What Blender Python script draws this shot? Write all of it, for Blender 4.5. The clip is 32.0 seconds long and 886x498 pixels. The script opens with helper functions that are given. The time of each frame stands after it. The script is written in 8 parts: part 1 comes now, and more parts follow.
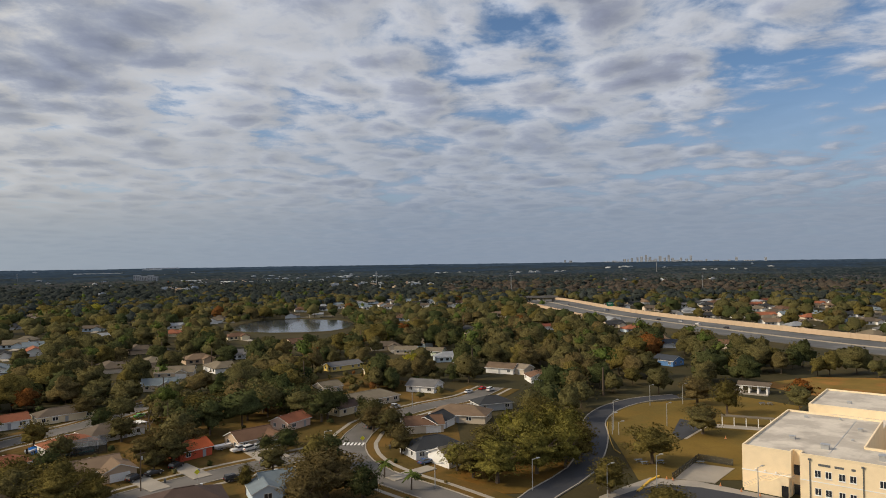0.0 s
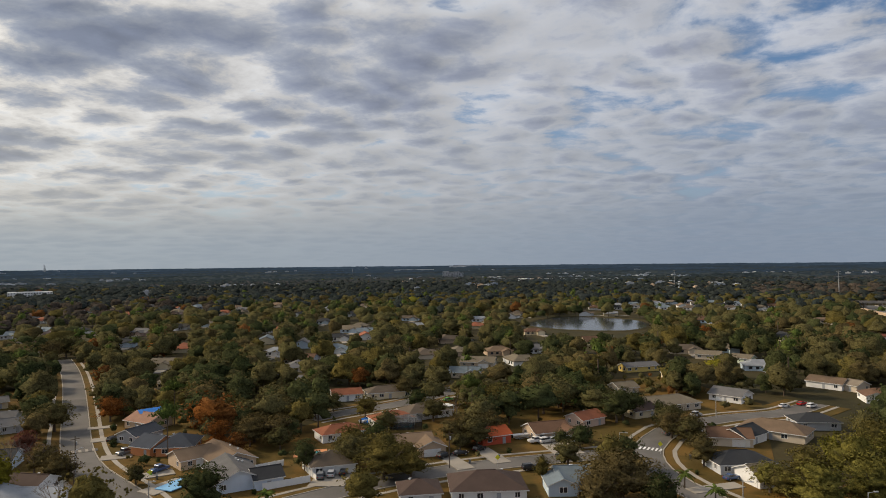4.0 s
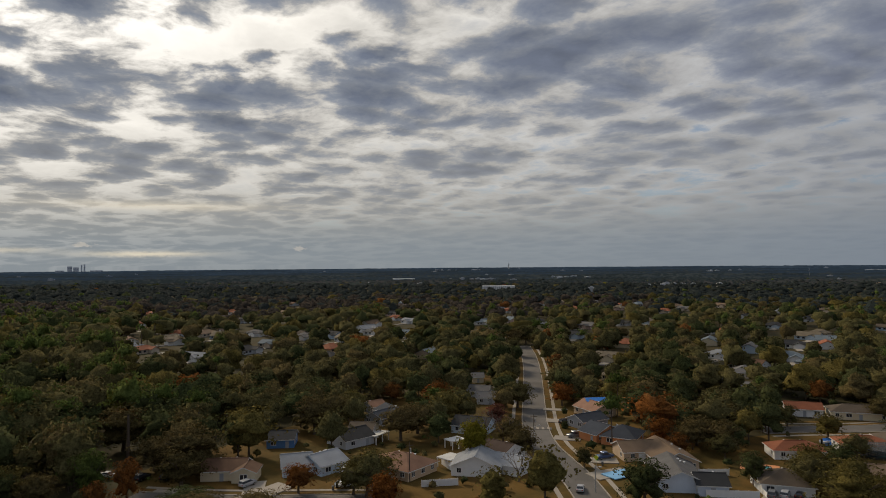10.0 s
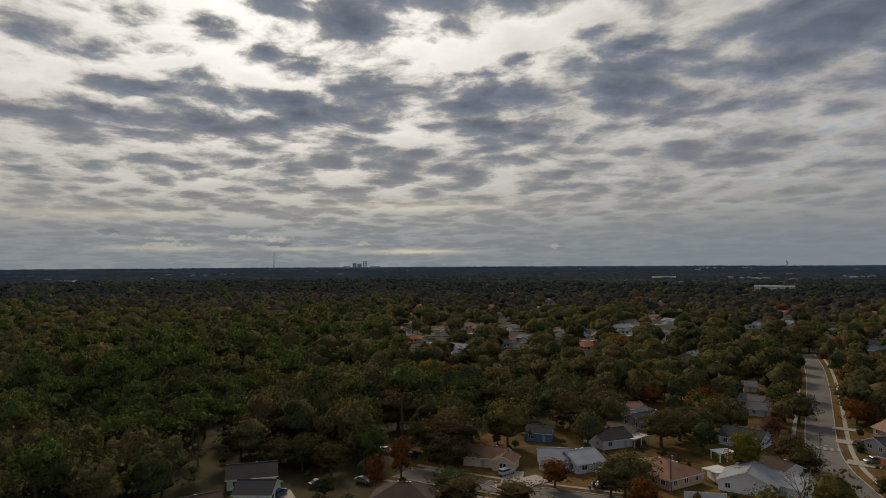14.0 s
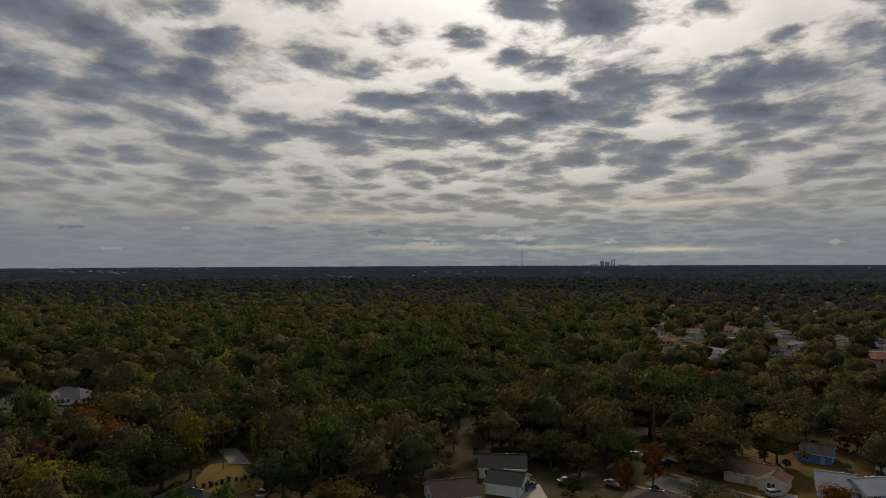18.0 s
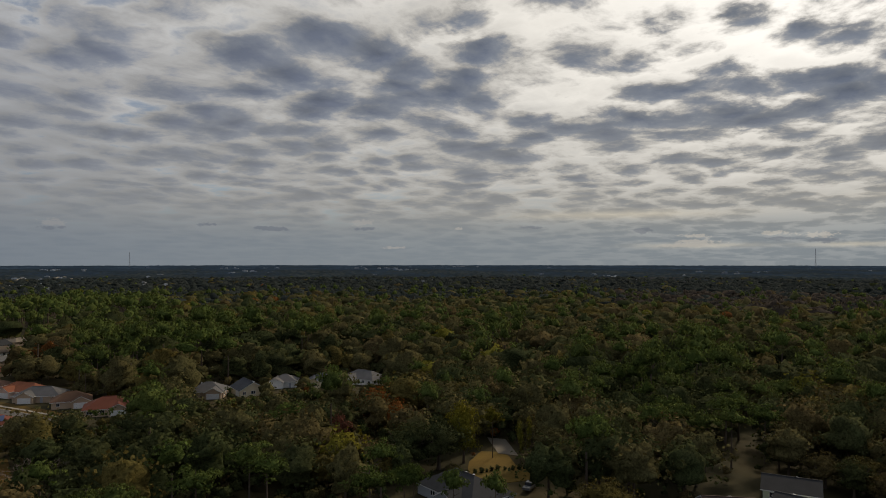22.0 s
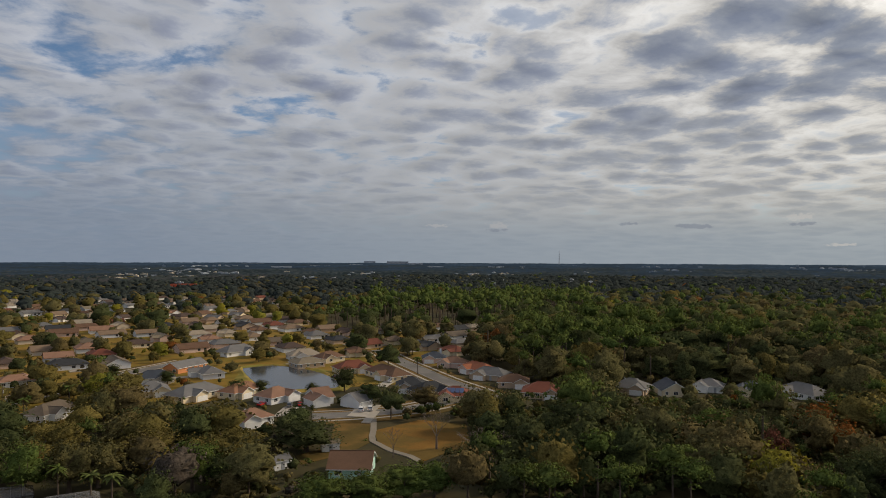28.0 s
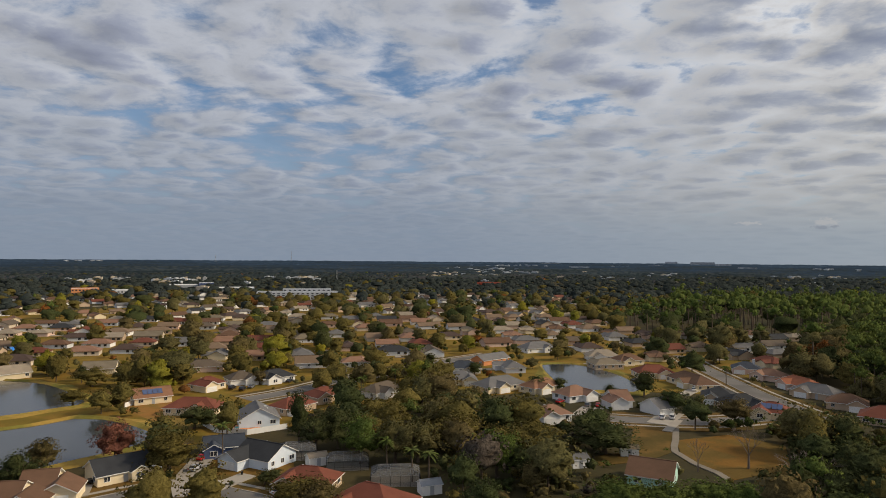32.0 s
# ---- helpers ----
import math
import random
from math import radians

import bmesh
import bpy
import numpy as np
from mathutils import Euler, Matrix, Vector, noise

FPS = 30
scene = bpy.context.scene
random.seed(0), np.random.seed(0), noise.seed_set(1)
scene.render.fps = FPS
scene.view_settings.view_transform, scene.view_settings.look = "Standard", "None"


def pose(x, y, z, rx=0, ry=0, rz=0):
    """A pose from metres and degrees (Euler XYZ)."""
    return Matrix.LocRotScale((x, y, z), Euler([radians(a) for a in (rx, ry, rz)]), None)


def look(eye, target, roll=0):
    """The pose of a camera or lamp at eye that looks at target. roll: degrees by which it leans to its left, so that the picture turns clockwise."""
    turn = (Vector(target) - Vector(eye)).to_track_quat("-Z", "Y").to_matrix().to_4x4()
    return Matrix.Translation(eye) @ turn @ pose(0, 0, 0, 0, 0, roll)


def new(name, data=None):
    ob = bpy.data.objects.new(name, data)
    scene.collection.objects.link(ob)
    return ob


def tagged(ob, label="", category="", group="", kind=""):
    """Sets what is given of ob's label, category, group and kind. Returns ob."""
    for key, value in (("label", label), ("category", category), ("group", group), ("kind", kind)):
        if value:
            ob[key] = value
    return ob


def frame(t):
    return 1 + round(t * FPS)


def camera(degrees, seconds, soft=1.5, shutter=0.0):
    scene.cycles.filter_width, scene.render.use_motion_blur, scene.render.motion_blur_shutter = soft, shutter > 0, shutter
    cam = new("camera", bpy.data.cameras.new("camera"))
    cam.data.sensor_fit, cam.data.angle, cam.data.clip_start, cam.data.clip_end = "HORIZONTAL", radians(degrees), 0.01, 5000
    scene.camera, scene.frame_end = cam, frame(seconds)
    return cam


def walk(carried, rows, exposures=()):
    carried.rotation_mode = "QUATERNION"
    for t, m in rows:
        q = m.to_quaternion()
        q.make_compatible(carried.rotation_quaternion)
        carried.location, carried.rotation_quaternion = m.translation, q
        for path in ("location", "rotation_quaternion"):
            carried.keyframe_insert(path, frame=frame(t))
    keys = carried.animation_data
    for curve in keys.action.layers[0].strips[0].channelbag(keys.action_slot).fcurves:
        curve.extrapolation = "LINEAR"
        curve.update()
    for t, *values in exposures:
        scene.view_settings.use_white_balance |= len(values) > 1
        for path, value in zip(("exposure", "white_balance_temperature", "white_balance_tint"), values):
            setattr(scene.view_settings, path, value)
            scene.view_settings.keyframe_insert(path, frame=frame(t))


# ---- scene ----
# ---- camera: a drone that hovers and turns to its left ----
EYE = 55.0
cam = camera(67.2, 32.0, 0.95)


def aim(yaw, pitch, roll):
    a, p = radians(yaw), radians(pitch)
    eye = Vector((0, 0, EYE))
    return look(eye, eye + Vector((-math.sin(a) * math.cos(p), math.cos(a) * math.cos(p), math.sin(p))), roll)


PATH = [
    (0, 0.000, 0.995, -0.795),
    (1, 6.176, 1.003, -0.672),
    (2, 12.376, 1.016, -0.603),
    (3, 18.704, 1.070, -0.669),
    (4, 24.855, 1.125, -0.583),
    (5, 31.388, 1.132, -0.570),
    (6, 37.848, 1.175, -0.574),
    (7, 43.936, 1.200, -0.518),
    (8, 49.895, 1.233, -0.544),
    (9, 55.821, 1.294, -0.450),
    (10, 61.329, 1.318, -0.480),
    (11, 66.753, 1.329, -0.410),
    (12, 72.207, 1.274, -0.373),
    (13, 77.677, 1.249, -0.297),
    (14, 83.011, 1.217, -0.289),
    (15, 88.192, 1.191, -0.294),
    (16, 93.446, 1.183, -0.275),
    (17, 98.736, 1.186, -0.285),
    (18, 103.992, 1.155, -0.243),
    (19, 109.392, 1.145, -0.157),
    (20, 114.913, 1.122, -0.112),
    (21, 120.602, 1.093, -0.100),
    (22, 126.431, 1.085, 0.005),
    (23, 132.307, 1.043, 0.075),
    (24, 138.137, 1.012, 0.021),
    (25, 143.962, 0.970, -0.011),
    (26, 149.667, 0.979, 0.035),
    (27, 155.450, 0.955, 0.125),
    (28, 161.495, 0.903, 0.200),
    (29, 167.533, 0.890, 0.242),
    (30, 173.858, 0.879, 0.295),
    (31, 180.302, 0.848, 0.376),
    (32, 186.653, 0.783, 0.434),
]
EXPOSURES = [(0, -0.08), (4, -0.13), (6, -0.23), (9, -0.58), (13, -0.86), (17, -1.03), (20, -1.04), (23, -0.71), (27, -0.4), (32, -0.2)]
SKY, SUN = 0.10, 3.8
# cloud lit from before, thin to thick, and from behind
CLOUD_VEIL, CLOUD_LIT, CLOUD_BODY, CLOUD_DEEP = (0.34, 0.41, 0.54), (0.50, 0.525, 0.585), (0.34, 0.37, 0.455), (0.25, 0.275, 0.36)
CLOUD_SUN, CLOUD_GLOW, CLOUD_RIM, CLOUD_DARK, CLOUD_CORE = (1.28, 1.22, 1.11), (0.83, 0.795, 0.735), (0.53, 0.54, 0.565), (0.36, 0.395, 0.46), (0.215, 0.25, 0.33)
HAZE, HAZE_SUN = (0.255, 0.31, 0.395), (0.62, 0.59, 0.51)
HAZE_LOW = (0.42, 0.465, 0.485)

walk(cam, [(t, aim(yaw, pitch, roll)) for t, yaw, pitch, roll in PATH], EXPOSURES)

# ---- world: broken cloud over a pale winter sky, low sun behind the cloud ----
SUN_AZ, SUN_EL = 96.0, 33.0          # degrees to the left of +y, and above the horizon
sun_dir = Vector((-math.sin(radians(SUN_AZ)) * math.cos(radians(SUN_EL)),
                  math.cos(radians(SUN_AZ)) * math.cos(radians(SUN_EL)), math.sin(radians(SUN_EL))))


class Nodes:
    """Short hand for node trees."""

    def __init__(self, tree):
        self.t = tree
        tree.nodes.clear()

    def n(self, kind, ins=(), **props):
        node = self.t.nodes.new(kind)
        for k, v in props.items():
            if k == "op":
                node.operation = v
            elif k == "blend":
                node.blend_type = v
            elif k == "dtype":
                node.data_type = v
            elif k == "dims":
                node.noise_dimensions = v
            elif k == "feature":
                node.feature = v
            elif k == "sky":
                node.sky_type = v
            elif k == "clamp":
                node.use_clamp = v
        for k, v in (ins.items() if ins else ()):
            if isinstance(v, bpy.types.NodeSocket):
                self.t.links.new(v, node.inputs[k])
            else:
                node.inputs[k].default_value = v
        return node

    def m(self, op, a, b=0.0, c=None):
        ins = {0: a, 1: b}
        if c is not None:
            ins[2] = c
        return self.n("ShaderNodeMath", ins, op=op).outputs[0]

    def vm(self, op, a, b=(0, 0, 0)):
        node = self.n("ShaderNodeVectorMath", {0: a, 1: b}, op=op)
        return node.outputs["Value"] if op in ("DOT_PRODUCT", "LENGTH") else node.outputs[0]

    def noise(self, vec, scale, detail=3.0, rough=0.5):
        return self.n("ShaderNodeTexNoise", {"Vector": vec, "Scale": scale, "Detail": detail, "Roughness": rough}).outputs[0]

    def ramp(self, fac, *stops, smooth=True):
        node = self.n("ShaderNodeValToRGB", {0: fac})
        r = node.color_ramp
        r.interpolation = "EASE" if smooth else "LINEAR"
        while len(r.elements) < len(stops):
            r.elements.new(0.5)
        for el, (p, c) in zip(r.elements, stops):
            el.position = p
            el.color = (c, c, c, 1) if isinstance(c, (int, float)) else (*c, 1)
        return node.outputs[0]

    def mix(self, fac, a, b, blend="MIX"):
        node = self.t.nodes.new("ShaderNodeMix")
        node.data_type, node.blend_type = "RGBA", blend
        for i, v in ((0, fac), (6, a), (7, b)):
            if isinstance(v, bpy.types.NodeSocket):
                self.t.links.new(v, node.inputs[i])
            else:
                node.inputs[i].default_value = v if i == 0 or len(v) == 4 else (*v, 1)
        return node.outputs[2]


world = bpy.data.worlds.new("sky")
scene.world = world
world.use_nodes = True
W = Nodes(world.node_tree)
way = W.n("ShaderNodeTexCoord").outputs["Generated"]
sky = W.n("ShaderNodeTexSky", sky="NISHITA")
sky.sun_disc, sky.sun_elevation, sky.sun_rotation = False, radians(SUN_EL), radians(-SUN_AZ)
sky.air_density, sky.dust_density, sky.ozone_density = 1.0, 0.2, 4.5
blue = W.n("ShaderNodeBackground", {"Color": sky.outputs[0], "Strength": SKY})
split = W.n("ShaderNodeSeparateXYZ", {0: way})
up = W.m("MAXIMUM", split.outputs[2], 0.0)
# the cloud sheet lies flat at its height: directions are carried onto that plane
lift = W.m("ADD", up, 0.125)
plane = W.n("ShaderNodeCombineXYZ", {0: W.m("DIVIDE", split.outputs[0], lift), 1: W.m("DIVIDE", split.outputs[1], lift), 2: 0.0}).outputs[0]
warp = W.n("ShaderNodeTexNoise", {"Vector": plane, "Scale": 1.6, "Detail": 3.0})
bent = W.vm("ADD", plane, W.vm("MULTIPLY", W.vm("SUBTRACT", warp.outputs[1], (0.5, 0.5, 0.5)), (0.30, 0.30, 0.0)))
fray = W.n("ShaderNodeTexNoise", {"Vector": plane, "Scale": 7.0, "Detail": 4.0, "Roughness": 0.6})
frayed = W.vm("ADD", bent, W.vm("MULTIPLY", W.vm("SUBTRACT", fray.outputs[1], (0.5, 0.5, 0.5)), (0.12, 0.12, 0.0)))

# bearings in degrees (azimuth to the left of +y, height), loosened a little so that no bank has a smooth rim
MIDWAY = radians(95.0)
ahead = W.vm("DOT_PRODUCT", way, (-math.sin(MIDWAY), math.cos(MIDWAY), 0.0))
aside = W.vm("DOT_PRODUCT", way, (-math.cos(MIDWAY), -math.sin(MIDWAY), 0.0))
azimuth = W.m("ADD", W.m("MULTIPLY", W.m("ARCTAN2", aside, ahead), 57.2958), 95.0)
height = W.m("MULTIPLY", W.m("ARCSINE", split.outputs[2]), 57.2958)
loose = W.vm("MULTIPLY", W.vm("SUBTRACT", fray.outputs[1], (0.5, 0.5, 0.5)), (9.0, 4.0, 0.0))
bearing = W.vm("ADD", W.n("ShaderNodeCombineXYZ", {0: azimuth, 1: height, 2: 0.0}).outputs[0], loose)

# single banks of the sheet: azimuth, height, half width, half height, weight
DARK_EAST = [(58.0, 15.4, 5.3, 2.0, 0.3), (51.5, 15.4, 3.6, 1.8, 0.3), (67.2, 16.0, 5.8, 1.4, 0.22), (43.7, 18.4, 5.3, 2.2, 0.28), (34.5, 13.1, 5.3, 1.6, 0.25),
             (54.1, 8.7, 8.5, 1.2, 0.22), (33.1, 9.3, 9.2, 1.6, 0.18), (21.2, 19.4, 10.7, 2.9, 0.14), (93.5, 20.2, 5.8, 1.7, 0.28), (86.0, 17.0, 3.9, 1.6, 0.25),
             (77.3, 13.8, 8.3, 2.3, 0.36), (96.8, 12.7, 4.2, 1.6, 0.3), (102.2, 10.7, 4.4, 1.4, 0.28), (69.1, 16.3, 5.3, 1.7, 0.25), (58.1, 12.2, 12.6, 1.9, 0.16), (46.9, 17.2, 9.7, 3.4, 0.15), (36.0, 18.2, 10.0, 3.4, 0.22), (50.0, 18.8, 8.0, 2.6, 0.12), (23.0, 17.5, 8.0, 3.0, 0.12)]
DARK_SOUTH = [(132.6, 17.9, 9.2, 2.7, 0.2), (121.2, 17.6, 6.0, 1.9, 0.3), (109.0, 19.5, 3.4, 1.3, 0.28), (101.8, 19.2, 2.9, 1.3, 0.25), (109.6, 10.6, 6.3, 1.4, 0.25),
              (137.2, 13.4, 7.3, 1.4, 0.2), (143.4, 16.9, 4.4, 1.9, 0.3), (151.3, 15.2, 6.0, 1.8, 0.25), (144.2, 12.7, 4.1, 1.7, 0.24), (134.0, 18.6, 4.4, 2.7, 0.2)]
HOLES = [(-6.6, 19.5, 5.3, 2.2, 0.5), (-23.9, 15.0, 6.3, 2.9, 0.34), (-29.7, 11.0, 8.3, 3.4, 0.34), (-31.4, 6.3, 10.7, 2.9, 0.2), (-23.4, 10.6, 4.4, 2.4, 0.22), (160.5, 18.0, 3.2, 0.9, 0.35),
         (175.7, 12.5, 4.0, 1.2, 0.35), (152.9, 20.0, 2.9, 1.0, 0.25), (126.2, 18.8, 2.4, 0.7, 0.35), (179.2, 20.5, 2.4, 1.3, 0.3), (189.8, 14.5, 2.9, 1.2, 0.2), (196.3, 18.6, 5.8, 1.9, 0.18), (201.5, 10.1, 9.7, 2.4, 0.14)]
BRIGHT = [(70.1, 18.1, 5.8, 1.9, 0.3), (62.2, 10.5, 7.8, 1.1, 0.2), (50.4, 5.6, 20.4, 1.9, 0.16), (104.1, 17.0, 8.3, 2.4, 0.2), (79.7, 17.6, 5.8, 1.7, 0.3), (102.2, 18.4, 5.8, 2.9, 0.2), (81.2, 16.9, 3.4, 1.9, 0.25)]
LUMPS = [(-18.8, 15.4, 5.8, 2.4, 0.4), (-14.0, 19.9, 4.4, 1.5, 0.4)]


def banks(rows, share=1.0):
    """The sum of soft oval banks at their bearings."""
    total = 0.0
    for az, el, half_w, half_h, weight in rows:
        off = W.n("ShaderNodeVectorMath", {0: bearing, 1: (1 / half_w, 1 / half_h, 0.0), 2: (-az / half_w, -el / half_h, 0.0)}, op="MULTIPLY_ADD").outputs[0]
        total = W.m("ADD", total, W.m("MULTIPLY", W.m("POWER", 0.3679, W.vm("DOT_PRODUCT", off, off)), weight * share))
    return total


def sheet(place):
    """How thick the cloud is: rounded cells of altocumulus, larger ones among them."""
    cell = W.n("ShaderNodeTexVoronoi", {"Vector": place, "Scale": 4.9, "Smoothness": 0.45}, feature="SMOOTH_F1").outputs[0]
    large = W.n("ShaderNodeTexVoronoi", {"Vector": place, "Scale": 2.3, "Smoothness": 0.6}, feature="SMOOTH_F1").outputs[0]
    return W.m("ADD", W.m("MULTIPLY", W.m("SUBTRACT", 0.36, cell), 0.78), W.m("MULTIPLY", W.m("SUBTRACT", 0.36, large), 0.34))


puffs = sheet(frayed)
toward = Vector((sun_dir.x, sun_dir.y, 0)).normalized() * 0.05
lee = sheet(W.vm("ADD", frayed, tuple(toward)))
flock = W.m("SUBTRACT", W.noise(bent, 10.0, 6.0, 0.62), 0.5)
masses = W.m("SUBTRACT", W.noise(bent, 1.3, 2.0, 0.5), 0.5)
facing = W.m("MAXIMUM", W.vm("DOT_PRODUCT", way, tuple(sun_dir)), 0.0)
broad = W.m("POWER", facing, 1.6)
near_sun = W.m("POWER", facing, 4.0)
core = W.m("POWER", facing, 20.0)
thick = W.m("ADD", W.m("ADD", 0.655, puffs), W.m("ADD", W.m("MULTIPLY", flock, 0.78), W.m("MULTIPLY", masses, 0.35)))
thick = W.m("ADD", thick, W.m("ADD", banks(DARK_EAST, 0.62), banks(DARK_SOUTH, 0.62)))
thick = W.m("SUBTRACT", thick, banks(BRIGHT, 0.75))
thick = W.m("ADD", W.m("SUBTRACT", thick, banks(HOLES)), banks(LUMPS))
# low down the sheet closes into haze, lower before the sun
haze = W.m("ADD", W.m("MULTIPLY", W.ramp(up, (0.0, 1.0), (0.05, 0.92), (0.13, 0.45), (0.26, 0.0)), W.m("SUBTRACT", 1.0, broad)),
           W.m("MULTIPLY", W.ramp(up, (0.0, 1.0), (0.045, 0.96), (0.085, 0.62), (0.13, 0.28), (0.23, 0.0)), broad))
cover = W.ramp(thick, (0.06, 0.0), (0.36, 1.0))
shut = W.m("MAXIMUM", haze, W.m("MINIMUM", W.m("MULTIPLY", broad, 1.2), 1.0))
cover = W.m("ADD", cover, W.m("MULTIPLY", W.m("SUBTRACT", 1.0, cover), shut))
front = W.ramp(thick, (0.26, CLOUD_VEIL), (0.48, CLOUD_LIT), (0.56, CLOUD_LIT), (0.76, CLOUD_BODY), (1.0, CLOUD_DEEP), smooth=False)
behind = W.ramp(thick, (0.30, CLOUD_SUN), (0.46, CLOUD_GLOW), (0.56, CLOUD_RIM), (0.65, CLOUD_DARK), (0.92, CLOUD_CORE), smooth=False)
tone = W.mix(W.m("MINIMUM", W.m("MULTIPLY", broad, 1.15), 1.0), front, behind)
relief = W.m("ADD", 1.0, W.m("ADD", W.m("MULTIPLY", W.m("SUBTRACT", puffs, lee), 0.9), W.m("MULTIPLY", flock, 0.45)))
tone = W.mix(1.0, tone, W.n("ShaderNodeCombineColor", {0: relief, 1: relief, 2: relief}).outputs[0], "MULTIPLY")
low_tone = W.mix(W.m("POWER", facing, 0.9), HAZE, W.mix(W.ramp(up, (0.02, 0.0), (0.10, 1.0)), HAZE_LOW, HAZE_SUN))
tone = W.mix(W.m("MULTIPLY", haze, 0.95), tone, low_tone)
# small heaps of cumulus far off, low over the land, and lit gaps under the sheet: azimuth, height, half width, half height
HEAP_TOPS = [(133.4, 3.3, 1.3, 0.4), (96.9, 2.0, 1.7, 0.3), (100.0, 2.2, 1.2, 0.25), (125.2, 2.8, 0.4, 0.2), (105.7, 2.1, 1.6, 0.2), (89.7, 1.7, 1.1, 0.2), (106.7, 1.3, 2.9, 0.15),
             (105.6, 1.6, 2.2, 0.22), (73.5, 1.4, 0.7, 0.25), (156.8, 2.9, 1.2, 0.4), (162.0, 2.9, 1.1, 0.2), (130.7, 1.2, 1.3, 0.15)]
HEAP_BASES = [(133.3, 2.8, 1.3, 0.2), (96.7, 1.6, 1.7, 0.2), (99.7, 1.8, 1.3, 0.2), (119.0, 2.9, 1.5, 0.2), (110.1, 2.6, 0.6, 0.2), (140.6, 2.7, 1.3, 0.2), (109.6, 2.5, 0.7, 0.3),
              (146.1, 3.0, 1.0, 0.2), (141.2, 2.8, 1.2, 0.2), (156.9, 2.5, 1.2, 0.2)]
SLITS = [(105.6, 1.3, 4.4, 0.2), (94.8, 1.3, 2.9, 0.18), (86.1, 1.0, 4.4, 0.2), (84.6, 1.0, 3.4, 0.2), (112.0, 3.9, 9.0, 0.35), (84.0, 4.8, 8.0, 0.35)]
fine_way = W.n("ShaderNodeCombineXYZ", {0: azimuth, 1: W.m("MULTIPLY", height, 2.0), 2: 0.0}).outputs[0]
ragged = W.n("ShaderNodeTexNoise", {"Vector": fine_way, "Scale": 1.1, "Detail": 4.0, "Roughness": 0.65}).outputs[1]
bearing = W.vm("ADD", W.n("ShaderNodeCombineXYZ", {0: azimuth, 1: height, 2: 0.0}).outputs[0], W.vm("MULTIPLY", W.vm("SUBTRACT", ragged, (0.5, 0.5, 0.5)), (1.3, 0.32, 0.0)))
torn = W.m("MULTIPLY", W.m("SUBTRACT", W.noise(fine_way, 2.2, 4.0, 0.65), 0.5), 1.9)
tops = W.ramp(W.m("ADD", banks([(*row, 1.0) for row in HEAP_TOPS]), torn), (0.48, 0.0), (0.85, 0.85))
bases = W.ramp(W.m("ADD", banks([(*row, 1.0) for row in HEAP_BASES]), torn), (0.48, 0.0), (0.9, 0.75))
slit = W.m("MINIMUM", W.m("MULTIPLY", banks([(*row, 0.8) for row in SLITS]), near_sun), 1.0)
tone = W.mix(slit, tone, (1.35, 1.18, 0.88))
tone = W.mix(tops, tone, W.mix(near_sun, (0.46, 0.47, 0.49), (1.05, 0.96, 0.80)))
tone = W.mix(bases, tone, W.mix(near_sun, (0.27, 0.30, 0.36), (0.33, 0.35, 0.38)))
glow = W.mix(W.m("MULTIPLY", core, W.ramp(thick, (0.30, 1.0), (0.58, 0.0))), tone, (2.7, 2.58, 2.40))
veil = W.n("ShaderNodeBackground", {"Color": glow, "Strength": 1.0})
both = W.n("ShaderNodeMixShader", {0: cover, 1: blue.outputs[0], 2: veil.outputs[0]})
W.n("ShaderNodeOutputWorld", {0: both.outputs[0]})

lamp = bpy.data.lights.new("sun", "SUN")
lamp.energy, lamp.angle, lamp.color = SUN, radians(7.0), (1.0, 0.83, 0.60)
sun = new("sun", lamp)
sun.matrix_world = look(sun_dir * 500, (0, 0, 0))

